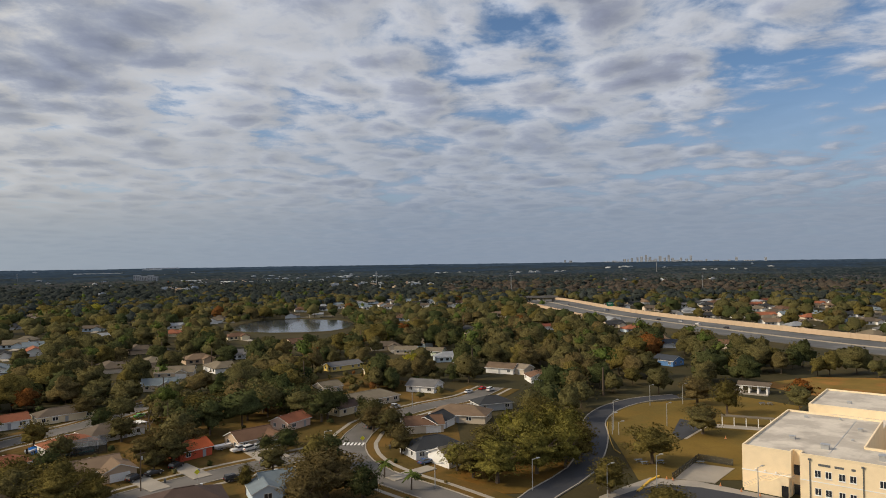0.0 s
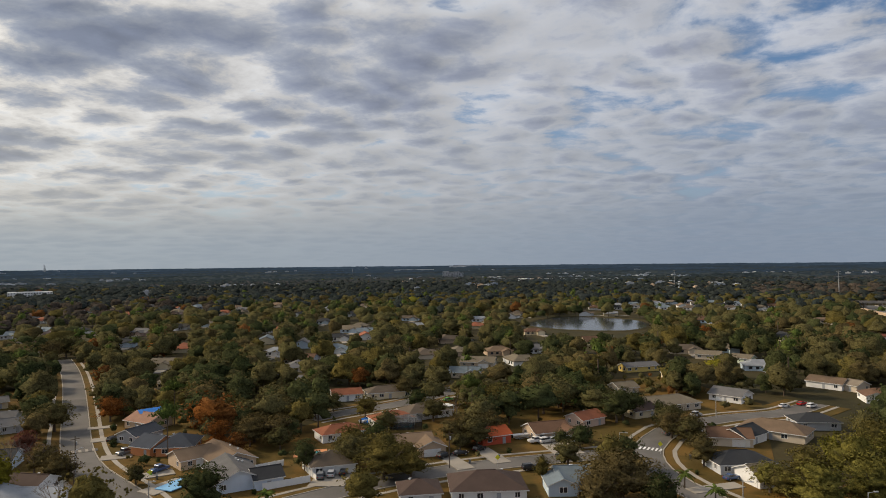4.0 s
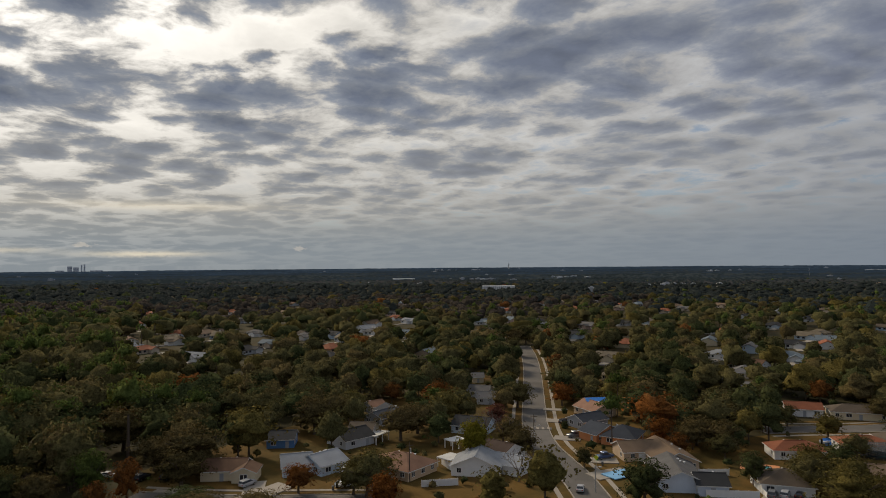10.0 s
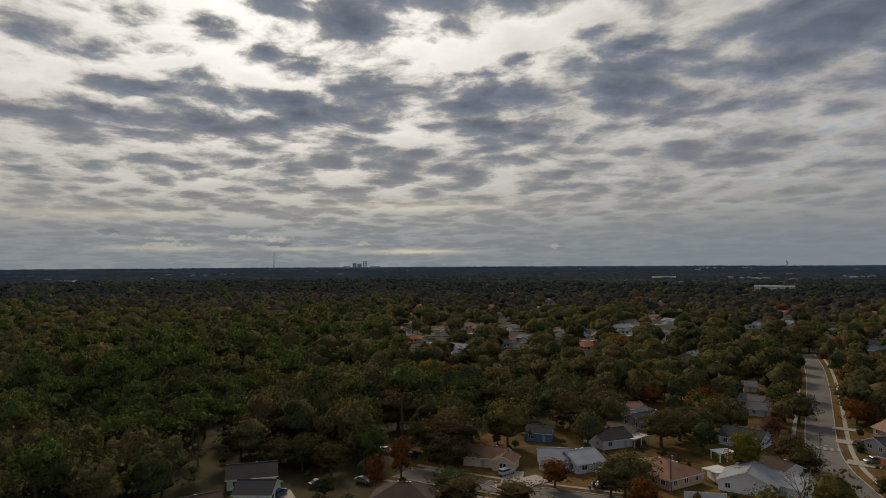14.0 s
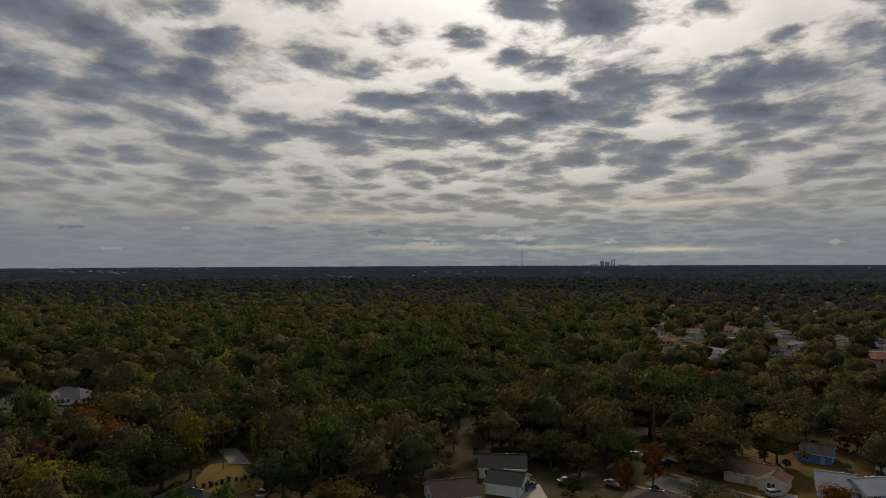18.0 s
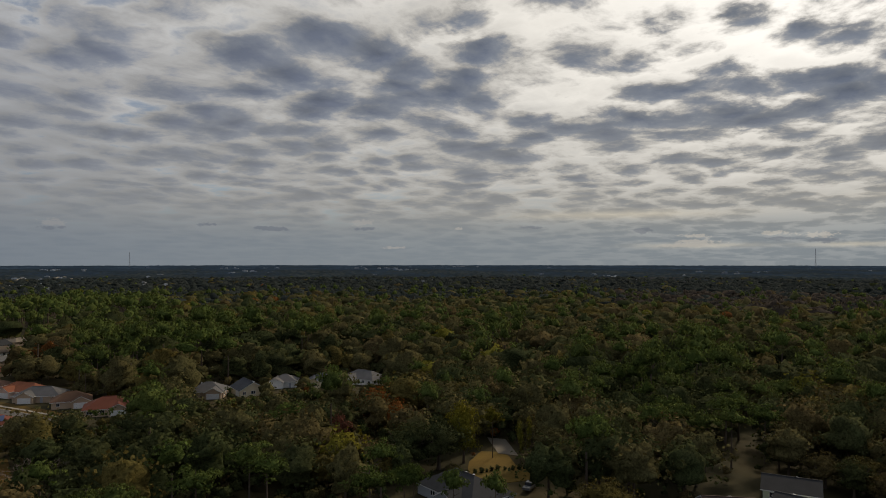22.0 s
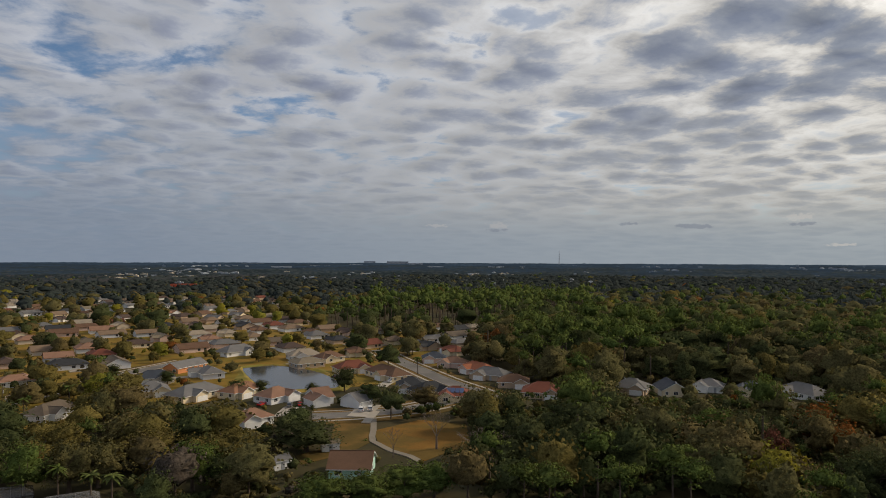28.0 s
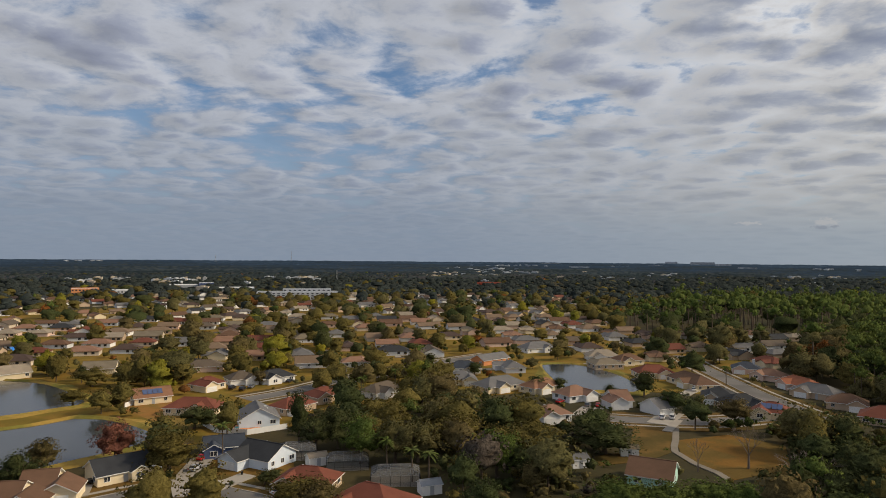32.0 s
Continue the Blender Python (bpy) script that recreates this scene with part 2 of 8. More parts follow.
# ---- materials ----
def material(name, color, rough=0.8, vary=0.25, scale=1.0, fine=12.0, bump=0.0, metal=0.0, island=0.0, per=0.0, spec=0.3, alt=None, alt_scale=0.05, trans=0.0, clump=0.0, deep=0.1):
    """A procedural surface: base colour, broad stains, fine grain and relief; alt: a second colour in patches."""
    mat = bpy.data.materials.new(name)
    mat.use_nodes = True
    N = Nodes(mat.node_tree)
    where = N.n("ShaderNodeNewGeometry")
    place = where.outputs["Position"]
    col = (*color, 1)
    if alt:
        patch = N.ramp(N.noise(place, alt_scale, 4.0, 0.6), (0.42, 0.0), (0.58, 1.0))
        col = N.mix(patch, col, (*alt, 1))
    broad = N.noise(place, scale, 3.0)
    grain = N.noise(place, fine, 2.0)
    shade = N.m("ADD", N.m("MULTIPLY", broad, vary * 1.6), N.m("MULTIPLY", grain, vary * 0.8))
    shade = N.m("ADD", shade, 1.0 - vary * 1.2)
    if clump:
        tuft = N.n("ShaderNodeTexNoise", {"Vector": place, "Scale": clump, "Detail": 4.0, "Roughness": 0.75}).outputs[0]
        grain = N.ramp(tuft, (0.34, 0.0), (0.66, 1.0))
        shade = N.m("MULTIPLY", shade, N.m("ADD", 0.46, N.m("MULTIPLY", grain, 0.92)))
    if island:
        shade = N.m("ADD", shade, N.m("MULTIPLY", N.m("SUBTRACT", where.outputs["Random Per Island"], 0.5), island * 2))
    if per:
        info = N.n("ShaderNodeObjectInfo")
        shade = N.m("ADD", shade, N.m("MULTIPLY", N.m("SUBTRACT", info.outputs["Random"], 0.5), per * 2))
    col = N.mix(1.0, col, N.n("ShaderNodeCombineColor", {0: shade, 1: shade, 2: shade}).outputs[0], "MULTIPLY")
    ins = {"Base Color": col, "Roughness": rough, "Metallic": metal, "Specular IOR Level": spec}
    if bump:
        ins["Normal"] = N.n("ShaderNodeBump", {"Strength": bump, "Distance": deep, "Height": grain}).outputs[0]
    out = N.n("ShaderNodeBsdfPrincipled", ins)
    shader = out.outputs[0]
    if trans:
        thin = N.n("ShaderNodeBsdfTranslucent", {"Color": col})
        shader = N.n("ShaderNodeMixShader", {0: trans, 1: shader, 2: thin.outputs[0]}).outputs[0]
    N.n("ShaderNodeOutputMaterial", {0: shader})
    return mat


ROOF = {k: material("roof_" + k, c, 0.9, 0.35, 0.35, 5.0, 0.4, per=0.12, spec=0.2) for k, c in dict(
    brown=(0.132, 0.075, 0.047), darkbrown=(0.068, 0.046, 0.038), taupe=(0.168, 0.117, 0.078), charcoal=(0.034, 0.036, 0.040),
    slate=(0.044, 0.052, 0.068), gray=(0.130, 0.127, 0.127), lightgray=(0.264, 0.280, 0.304), greybrown=(0.106, 0.083, 0.062),
    greige=(0.166, 0.138, 0.098), orange=(0.360, 0.080, 0.028), terracotta=(0.235, 0.085, 0.045), brownred=(0.150, 0.050, 0.032),
    orangebrown=(0.224, 0.116, 0.068), peach=(0.264, 0.152, 0.104), pinkbrown=(0.215, 0.122, 0.082), bluegray=(0.136, 0.168, 0.192),
    tanroof=(0.240, 0.200, 0.152), white=(0.62, 0.62, 0.61)).items()}
WALL = {k: material("wall_" + k, c, 0.85, 0.14, 0.5, 6.0, 0.1, per=0.05) for k, c in dict(
    white=(0.76, 0.76, 0.75), cream=(0.70, 0.60, 0.42), tan=(0.50, 0.38, 0.27), beige=(0.56, 0.48, 0.38), lightgray=(0.55, 0.57, 0.60),
    gray=(0.36, 0.38, 0.41), lightblue=(0.50, 0.60, 0.70), paleblue=(0.60, 0.68, 0.78), blue=(0.10, 0.22, 0.46), orangewall=(0.62, 0.26, 0.11),
    red=(0.55, 0.10, 0.05), yellow=(0.70, 0.52, 0.16), pink=(0.62, 0.46, 0.38), mint=(0.42, 0.66, 0.58), palegreen=(0.62, 0.68, 0.52),
    navy=(0.07, 0.10, 0.20), dim=(0.24, 0.28, 0.34), school=(0.80, 0.66, 0.45)).items()}
TRIM = material("trim_paint", (0.78, 0.78, 0.77), 0.6, 0.12, 0.8)
GLASS = material("window_glass", (0.03, 0.035, 0.045), 0.08, 0.1, spec=0.6)
ASPHALT = material("asphalt", (0.108, 0.10, 0.092), 0.9, 0.25, 0.08, 3.0, 0.2, alt=(0.135, 0.125, 0.115), alt_scale=0.04)
DARK_ASPHALT = material("dark_asphalt", (0.040, 0.042, 0.050), 0.9, 0.3, 0.1, 3.0, 0.2)
CONCRETE = material("concrete", (0.30, 0.27, 0.23), 0.85, 0.25, 0.2, 3.0, 0.1, per=0.08)
PAINT = material("road_paint", (0.75, 0.75, 0.73), 0.7, 0.25, 1.0)
YELLOW = material("yellow_paint", (0.70, 0.42, 0.05), 0.6, 0.2, 1.0)
LINE_YELLOW = material("worn_yellow_line", (0.42, 0.27, 0.05), 0.7, 0.3, 1.0)
WORN_PATH = material("worn_footpath", (0.19, 0.165, 0.13), 0.9, 0.3, 0.25, 3.0, 0.1, per=0.08)
EXPRESSWAY = material("worn_expressway", (0.13, 0.128, 0.125), 0.9, 0.3, 0.06, 2.0, 0.1, alt=(0.085, 0.086, 0.088), alt_scale=0.03)
LAWN = material("lawn", (0.086, 0.060, 0.016), 0.95, 0.45, 0.12, 1.5, 0.3, alt=(0.125, 0.074, 0.02), alt_scale=0.06, spec=0.1)
GREEN_LAWN = material("green_lawn", (0.146, 0.104, 0.017), 0.95, 0.45, 0.12, 1.5, 0.3, alt=(0.190, 0.114, 0.021), alt_scale=0.07, spec=0.1)
DRY = material("dry_field", (0.25, 0.125, 0.035), 0.95, 0.4, 0.1, 1.2, 0.3, alt=(0.17, 0.115, 0.03), alt_scale=0.06, spec=0.1)
SCHOOL_LAWN = material("school_lawn", (0.160, 0.104, 0.024), 0.95, 0.45, 0.12, 1.5, 0.3, alt=(0.122, 0.086, 0.022), alt_scale=0.06, spec=0.1)
ORANGE_LAWN = material("orange_lawn", (0.165, 0.086, 0.018), 0.95, 0.45, 0.12, 1.5, 0.3, alt=(0.115, 0.074, 0.018), alt_scale=0.07, spec=0.1)
GOLD_GRASS = material("golden_bank_grass", (0.29, 0.19, 0.045), 0.95, 0.45, 0.15, 1.2, 0.4, alt=(0.16, 0.14, 0.03), alt_scale=0.05, spec=0.1)
SOIL = material("ground_soil", (0.056, 0.045, 0.020), 0.95, 0.5, 0.05, 0.8, 0.3, alt=(0.042, 0.038, 0.018), alt_scale=0.02, spec=0.1)
BARK = material("bark", (0.11, 0.085, 0.065), 0.95, 0.35, 1.5, 8.0, 0.4, spec=0.1)
TWIG = material("bare_twigs", (0.17, 0.135, 0.11), 0.95, 0.3, 0.6, 6.0, island=0.2, spec=0.1)


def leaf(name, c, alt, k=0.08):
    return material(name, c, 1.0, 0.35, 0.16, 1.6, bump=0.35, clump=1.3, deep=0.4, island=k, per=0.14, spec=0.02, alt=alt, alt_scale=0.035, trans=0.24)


LEAF = dict(oak=leaf("leaf_oak", (0.097, 0.090, 0.037), (0.112, 0.098, 0.041)), dark=leaf("leaf_dark", (0.056, 0.069, 0.027), (0.070, 0.077, 0.031)),
            olive=leaf("leaf_olive", (0.128, 0.104, 0.032), (0.108, 0.091, 0.029)), gray=leaf("leaf_gray", (0.119, 0.092, 0.040), (0.101, 0.082, 0.034)),
            pine=leaf("leaf_pine", (0.084, 0.116, 0.030), (0.102, 0.128, 0.035)), yellow=leaf("leaf_yellow", (0.175, 0.155, 0.020), (0.150, 0.145, 0.025)),
            rust=leaf("leaf_rust", (0.205, 0.078, 0.020), (0.150, 0.070, 0.024)), red=leaf("leaf_red", (0.225, 0.063, 0.045), (0.180, 0.077, 0.054)),
            gold=leaf("leaf_gold", (0.170, 0.152, 0.038), (0.140, 0.128, 0.034)),
            bare=leaf("leaf_bare", (0.094, 0.077, 0.062), (0.080, 0.069, 0.056)),
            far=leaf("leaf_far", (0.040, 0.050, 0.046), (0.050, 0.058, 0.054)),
            palm=leaf("leaf_palm", (0.086, 0.117, 0.027), (0.108, 0.126, 0.041)))


def water(name, tint):
    mat = bpy.data.materials.new(name)
    mat.use_nodes = True
    N = Nodes(mat.node_tree)
    place = N.n("ShaderNodeNewGeometry").outputs["Position"]
    ripple = N.m("ADD", N.noise(place, 1.4, 3.0), N.m("MULTIPLY", N.noise(place, 0.12, 2.0), 2.0))
    bump = N.n("ShaderNodeBump", {"Strength": 0.12, "Distance": 0.05, "Height": ripple}).outputs[0]
    stain = N.mix(N.noise(place, 0.05, 3.0), (*tint, 1), (tint[0] * 1.6, tint[1] * 1.5, tint[2] * 1.2, 1))
    N.n("ShaderNodeOutputMaterial", {0: N.n("ShaderNodeBsdfPrincipled", {"Base Color": stain, "Roughness": 0.12, "Normal": bump, "IOR": 1.33}).outputs[0]})
    return mat


WATER = water("pond_water", (0.035, 0.042, 0.052))
POOL = water("pool_water", (0.10, 0.42, 0.46))


# ---- mesh helpers ----
def mesh_of(name, verts, faces, *mats, slots=None):
    me = bpy.data.meshes.new(name)
    me.from_pydata([tuple(v) for v in verts], [], [tuple(f) for f in faces])
    for m in mats:
        me.materials.append(m)
    if slots is not None:
        me.polygons.foreach_set("material_index", slots)
    me.update()
    return me


def put(name, me, parent=None, at=None, label=""):
    ob = new(name, me)
    if parent is not None:
        ob.parent = parent
    if at is not None:
        ob.matrix_basis = at
    if label:
        ob["label"] = label
    return ob


def boxes(*items):
    """Verts and faces of boxes (x0, x1, y0, y1, z0, z1)."""
    v, f = [], []
    for x0, x1, y0, y1, z0, z1 in items:
        b = len(v)
        v += [(x0, y0, z0), (x1, y0, z0), (x1, y1, z0), (x0, y1, z0), (x0, y0, z1), (x1, y0, z1), (x1, y1, z1), (x0, y1, z1)]
        f += [tuple(b + i for i in q) for q in ((3, 2, 1, 0), (4, 5, 6, 7), (0, 1, 5, 4), (1, 2, 6, 5), (2, 3, 7, 6), (3, 0, 4, 7))]
    return v, f


def tube(rings, sides=6):
    """A tapered tube through rings of (x, y, z, radius)."""
    v, f = [], []
    for x, y, z, r in rings:
        v += [(x + r * math.cos(2 * math.pi * k / sides), y + r * math.sin(2 * math.pi * k / sides), z) for k in range(sides)]
    for a in range(len(rings) - 1):
        for k in range(sides):
            f.append((a * sides + k, a * sides + (k + 1) % sides, (a + 1) * sides + (k + 1) % sides, (a + 1) * sides + k))
    f.append(tuple(range(len(v) - sides, len(v))))
    return v, f


def join(*pieces):
    v, f = [], []
    for pv, pf in pieces:
        b = len(v)
        v += list(pv)
        f += [tuple(i + b for i in q) for q in pf]
    return v, f


def beam(a, b, r, sides=5, r2=None):
    """A straight round bar from a to b."""
    a, b = Vector(a), Vector(b)
    q = (b - a).to_track_quat("Z", "Y")
    v, f = tube([(0, 0, 0, r), (0, 0, (b - a).length, r if r2 is None else r2)], sides)
    return [tuple(a + q @ Vector(p)) for p in v], f


# ---- ground ----
FAR = 4900.0


def swell(r):
    """The land rises a little towards the horizon."""
    return 0.0 if r < 1500 else 22.0 * ((r - 1500) / (FAR - 1500)) ** 1.2


def build_ground():
    rs = [0, 60, 120, 160, 200, 250, 320, 420, 560, 750, 1000, 1400, 2000, 2800, 3800, FAR]
    n = 96
    v, f = [(0, 0, 0)], []
    for r in rs[1:]:
        v += [(r * math.cos(2 * math.pi * k / n), r * math.sin(2 * math.pi * k / n), swell(r) - (0.0 if r < 1500 else 1.0)) for k in range(n)]
    for k in range(n):
        f.append((0, 1 + k, 1 + (k + 1) % n))
        for a in range(len(rs) - 2):
            i, j = 1 + a * n, 1 + (a + 1) * n
            f.append((i + k, j + k, j + (k + 1) % n, i + (k + 1) % n))
    tagged(put("ground", mesh_of("ground", v, f, SOIL)), "sandy brown soil and leaf litter between trees and lawns", "ground", kind="structure")


build_ground()
KEEP = []        # discs (x, y, radius) where no tree is scattered
STRIPS = []      # road pieces (x0, y0, x1, y1, half width)
FIELDS = []      # open polygons
DENSE, PINES = [], []   # closed woods, and stands of pines
FRONT = []       # houses whose street side stays open: (azimuth, half angle, distance)


def smooth_line(pts, step=6.0):
    """A Catmull-Rom line through the points."""
    out = []
    P = [Vector((*p, 0)) for p in pts]
    P = [2 * P[0] - P[1], *P, 2 * P[-1] - P[-2]]
    for i in range(1, len(P) - 2):
        a, b, c, d = P[i - 1:i + 3]
        n = max(1, int((c - b).length / step))
        for k in range(n):
            t = k / n
            out.append(0.5 * ((2 * b) + (c - a) * t + (2 * a - 5 * b + 4 * c - d) * t * t + (3 * b - a - 3 * c + d) * t ** 3))
    return out + [P[-2]]


def ribbon(line, half, z0, z1, shift=0.0):
    """A slab along a line: top at z1, sides down to z0."""
    v, f = [], []
    for i, p in enumerate(line):
        d = (line[min(i + 1, len(line) - 1)] - line[max(i - 1, 0)]).normalized()
        s = Vector((-d.y, d.x, 0))
        for o, z in ((shift - half, z0), (shift - half, z1), (shift + half, z1), (shift + half, z0)):
            q = p + s * o
            v.append((q.x, q.y, z))
        if i:
            b = 4 * (i - 1)
            f += [(b + k + 4, b + k + 5, b + k + 1, b + k) for k in range(3)]
    return v, f


layers = 0


def road(pts, width=8.2, walks=True, mat=None, label="worn grey asphalt street with concrete kerbs and verges", kerb=True, z=0.15, seen=False):
    global layers
    layers += 1
    up_ = layers * 0.003
    z += up_
    line = smooth_line(pts)
    ob = tagged(put("road", mesh_of("road", *ribbon(line, width / 2, 0.0, z), mat or ASPHALT)), label, "road", kind="structure")
    for a, b in zip(line[:-1], line[1:]):
        STRIPS.append((a.x, a.y, b.x, b.y, width / 2 + (2.5 if walks else 2.0)))
    if seen:
        for a, b in zip(line[::2], line[2::2]):
            m = (a + b) / 2
            FRONT.append((math.atan2(-m.x, m.y), (b - a).length * 0.4 / m.length, m.length))
    if kerb:
        for s in (-1, 1):
            tagged(put("kerb", mesh_of("kerb", *ribbon(line, 0.16, 0.0, 0.27 + up_, s * (width / 2 + 0.2)), CONCRETE)), "pale concrete kerb beside the asphalt", "kerb", kind="structure")
    if walks:
        for s in (-1, 1):
            tagged(put("verge", mesh_of("verge", *ribbon(line, 3.6, 0.0, 0.11 + up_, s * (width / 2 + 4.0)), LAWN)), "dry winter grass verge along the street", "grass", kind="structure")
            tagged(put("pavement", mesh_of("pavement", *ribbon(line, 0.62, 0.0, 0.2 + up_, s * (width / 2 + 3.3)), CONCRETE)), "narrow pale concrete pavement along the street", "pavement", kind="structure")
    return ob


def flat(name, pts, mat, z, label, category, kind="structure", open_=True, smooth=False, seen=False):
    """A flat slab over a polygon, a few millimetres above the last."""
    global layers
    layers += 1
    z += layers * 0.003
    if smooth:
        L = smooth_line([*pts, pts[0], pts[1]], 5.0)
        first = smooth_line([pts[0], pts[1]], 5.0)
        pts = [(p.x, p.y) for p in L[:len(L) - len(first) + 1]]
    n = len(pts)
    v = [(x, y, z) for x, y in pts] + [(x, y, -0.05) for x, y in pts]
    f = [tuple(range(n))] + [(i, i + n, (i + 1) % n + n, (i + 1) % n) for i in range(n)]
    me = mesh_of(name, v, f, mat)
    if me.polygons[0].normal.z < 0:
        me.flip_normals()
    if open_:
        FIELDS.append(pts)
    if seen:
        # no trees right before an open place
        mid_a = math.atan2(-sum(p[0] for p in pts), sum(p[1] for p in pts))
        offs = [(math.atan2(-x, y) - mid_a + math.pi) % (2 * math.pi) - math.pi for x, y in pts]
        dist = sum(math.hypot(x, y) for x, y in pts) / len(pts)
        lo, hi = min(offs), max(offs)
        for k in range(5):
            FRONT.append((mid_a + lo + (hi - lo) * (k + 0.5) / 5, (hi - lo) / 10, dist))
    return tagged(put(name, me), label, category, kind=kind)


def pond(pts, label, bank=6.0, edge=None):
    L = smooth_line([*pts, pts[0], pts[1]], 5.0)
    cut = smooth_line([pts[0], pts[1]], 5.0)
    P = [(p.x, p.y) for p in L[:len(L) - len(cut) + 1]]
    cx, cy = sum(p[0] for p in P) / len(P), sum(p[1] for p in P) / len(P)
    flat("water", P, WATER, 0.1, label, "pond")
    out = []
    for i, (x, y) in enumerate(P):
        d = math.hypot(x - cx, y - cy)
        k = 1 + (bank + 1.5 * math.sin(i * 1.7)) / d
        out.append((cx + (x - cx) * k, cy + (y - cy) * k))
    n = len(P)
    v = [(x, y, 0.08) for x, y in P] + [((a[0] + 2 * b[0]) / 3, (a[1] + 2 * b[1]) / 3, 0.75) for a, b in zip(out, P)] + [(x, y, 0.02) for x, y in out]
    f = [(r * n + i, (r + 1) * n + i, (r + 1) * n + (i + 1) % n, r * n + (i + 1) % n) for r in (0, 1) for i in range(n)]
    me = mesh_of("bank", v, f, edge or GOLD_GRASS)
    if me.polygons[0].normal.z < 0:
        me.flip_normals()
    FIELDS.append(out)
    az = [math.atan2(-x, y) for x, y in P]
    near = [math.hypot(x, y) for x, y in P]
    a0 = math.atan2(-cx, cy)
    off = [(a - a0 + math.pi) % (2 * math.pi) - math.pi for a in az]
    lo, hi = min(off), max(off)
    for k in range(6):
        FRONT.append((a0 + lo + (hi - lo) * (k + 0.5) / 6, (hi - lo) / 12, min(near) * 0.5 + max(near) * 0.5))
    for k in range(6):
        FRONT.append((a0 + lo + (hi - lo) * (k + 0.5) / 6, (hi - lo) / 12, min(near)))
    tagged(put("bank", me), "dry tan grass bank round the pond", "bank", kind="structure")


# ---- houses ----
def ring_frame(w, h, d, t):
    return boxes((-w / 2, w / 2, -d, 0.01, 0, t), (-w / 2, w / 2, -d, 0.01, h - t, h), (-w / 2, -w / 2 + t, -d, 0.01, t, h - t), (w / 2 - t, w / 2, -d, 0.01, t, h - t),
                 (-t / 2, t / 2, -d, 0.01, t, h - t))


WINDOW = mesh_of("window", *ring_frame(1.5, 1.3, 0.07, 0.09), TRIM)
PANE = mesh_of("pane", *boxes((-0.68, 0.68, -0.03, 0.0, 0.08, 1.22)), GLASS)
DOOR = mesh_of("door", *join(boxes((-0.5, 0.5, -0.06, 0.01, 0, 2.08)), boxes((-0.36, -0.06, -0.08, -0.05, 0.2, 0.9), (0.06, 0.36, -0.08, -0.05, 0.2, 0.9), (-0.36, 0.36, -0.08, -0.05, 1.1, 1.9))), WALL["gray"])
GARAGE = mesh_of("garage_door", *boxes(*[(-2.45, 2.45, -0.07, 0.01, 0.03 + k * 0.55, 0.55 + k * 0.55) for k in range(4)]), TRIM)
VENT = mesh_of("roof_vent", *join(boxes((-0.18, 0.18, -0.18, 0.18, -0.3, 0.25)), boxes((-0.25, 0.25, -0.25, 0.25, 0.25, 0.32))), WALL["lightgray"])


def roof_shell(L, D, e, s, hip, ov, t=0.2):
    """Roof over a rectangle: a slab with eaves that stand out; the last faces are its edges."""
    x, y, low, top = L / 2 + ov, D / 2 + ov, e - ov * s, e + D / 2 * s
    rx = max(L / 2 - D / 2, 0.3) if hip else x
    up_ = [(-x, -y, low), (x, -y, low), (x, y, low), (-x, y, low), (-rx, 0, top), (rx, 0, top)]
    v = [(a, b, c + t) for a, b, c in up_] + up_
    f = [(0, 1, 5, 4), (2, 3, 4, 5), (10, 11, 7, 6), (11, 10, 9, 8)]
    slots = [0, 0, 1, 1]
    if hip:
        f += [(1, 2, 5), (3, 0, 4), (11, 8, 7), (10, 6, 9), (6, 7, 1, 0), (7, 8, 2, 1), (8, 9, 3, 2), (9, 6, 0, 3)]
        slots += [0, 0, 1, 1, 1, 1, 1, 1]
    else:
        f += [(6, 7, 1, 0), (8, 9, 3, 2), (7, 11, 5, 1), (11, 8, 2, 5), (9, 10, 4, 3), (10, 6, 0, 4)]
        slots += [1] * 6
    ridge = boxes((-rx, rx, -0.16, 0.16, top + t - 0.06, top + t + 0.05))
    v, f = join((v, f), ridge)
    return v, f, slots + [0] * 6


def wall_shell(L, D, e, s, hip):
    x, y, top = L / 2, D / 2, e + D / 2 * s
    v = [(-x, -y, 0), (x, -y, 0), (x, y, 0), (-x, y, 0), (-x, -y, e), (x, -y, e), (x, y, e), (-x, y, e), (-x, 0, top), (x, 0, top)]
    f = [(0, 1, 5, 4), (2, 3, 7, 6)]
    f += [(1, 2, 6, 5), (3, 0, 4, 7)] if hip else [(1, 2, 6, 9, 5), (3, 0, 4, 8, 7)]
    return v, f


SIDES = {"-y": 0, "+x": 90, "+y": 180, "-x": -90}
houses = 0


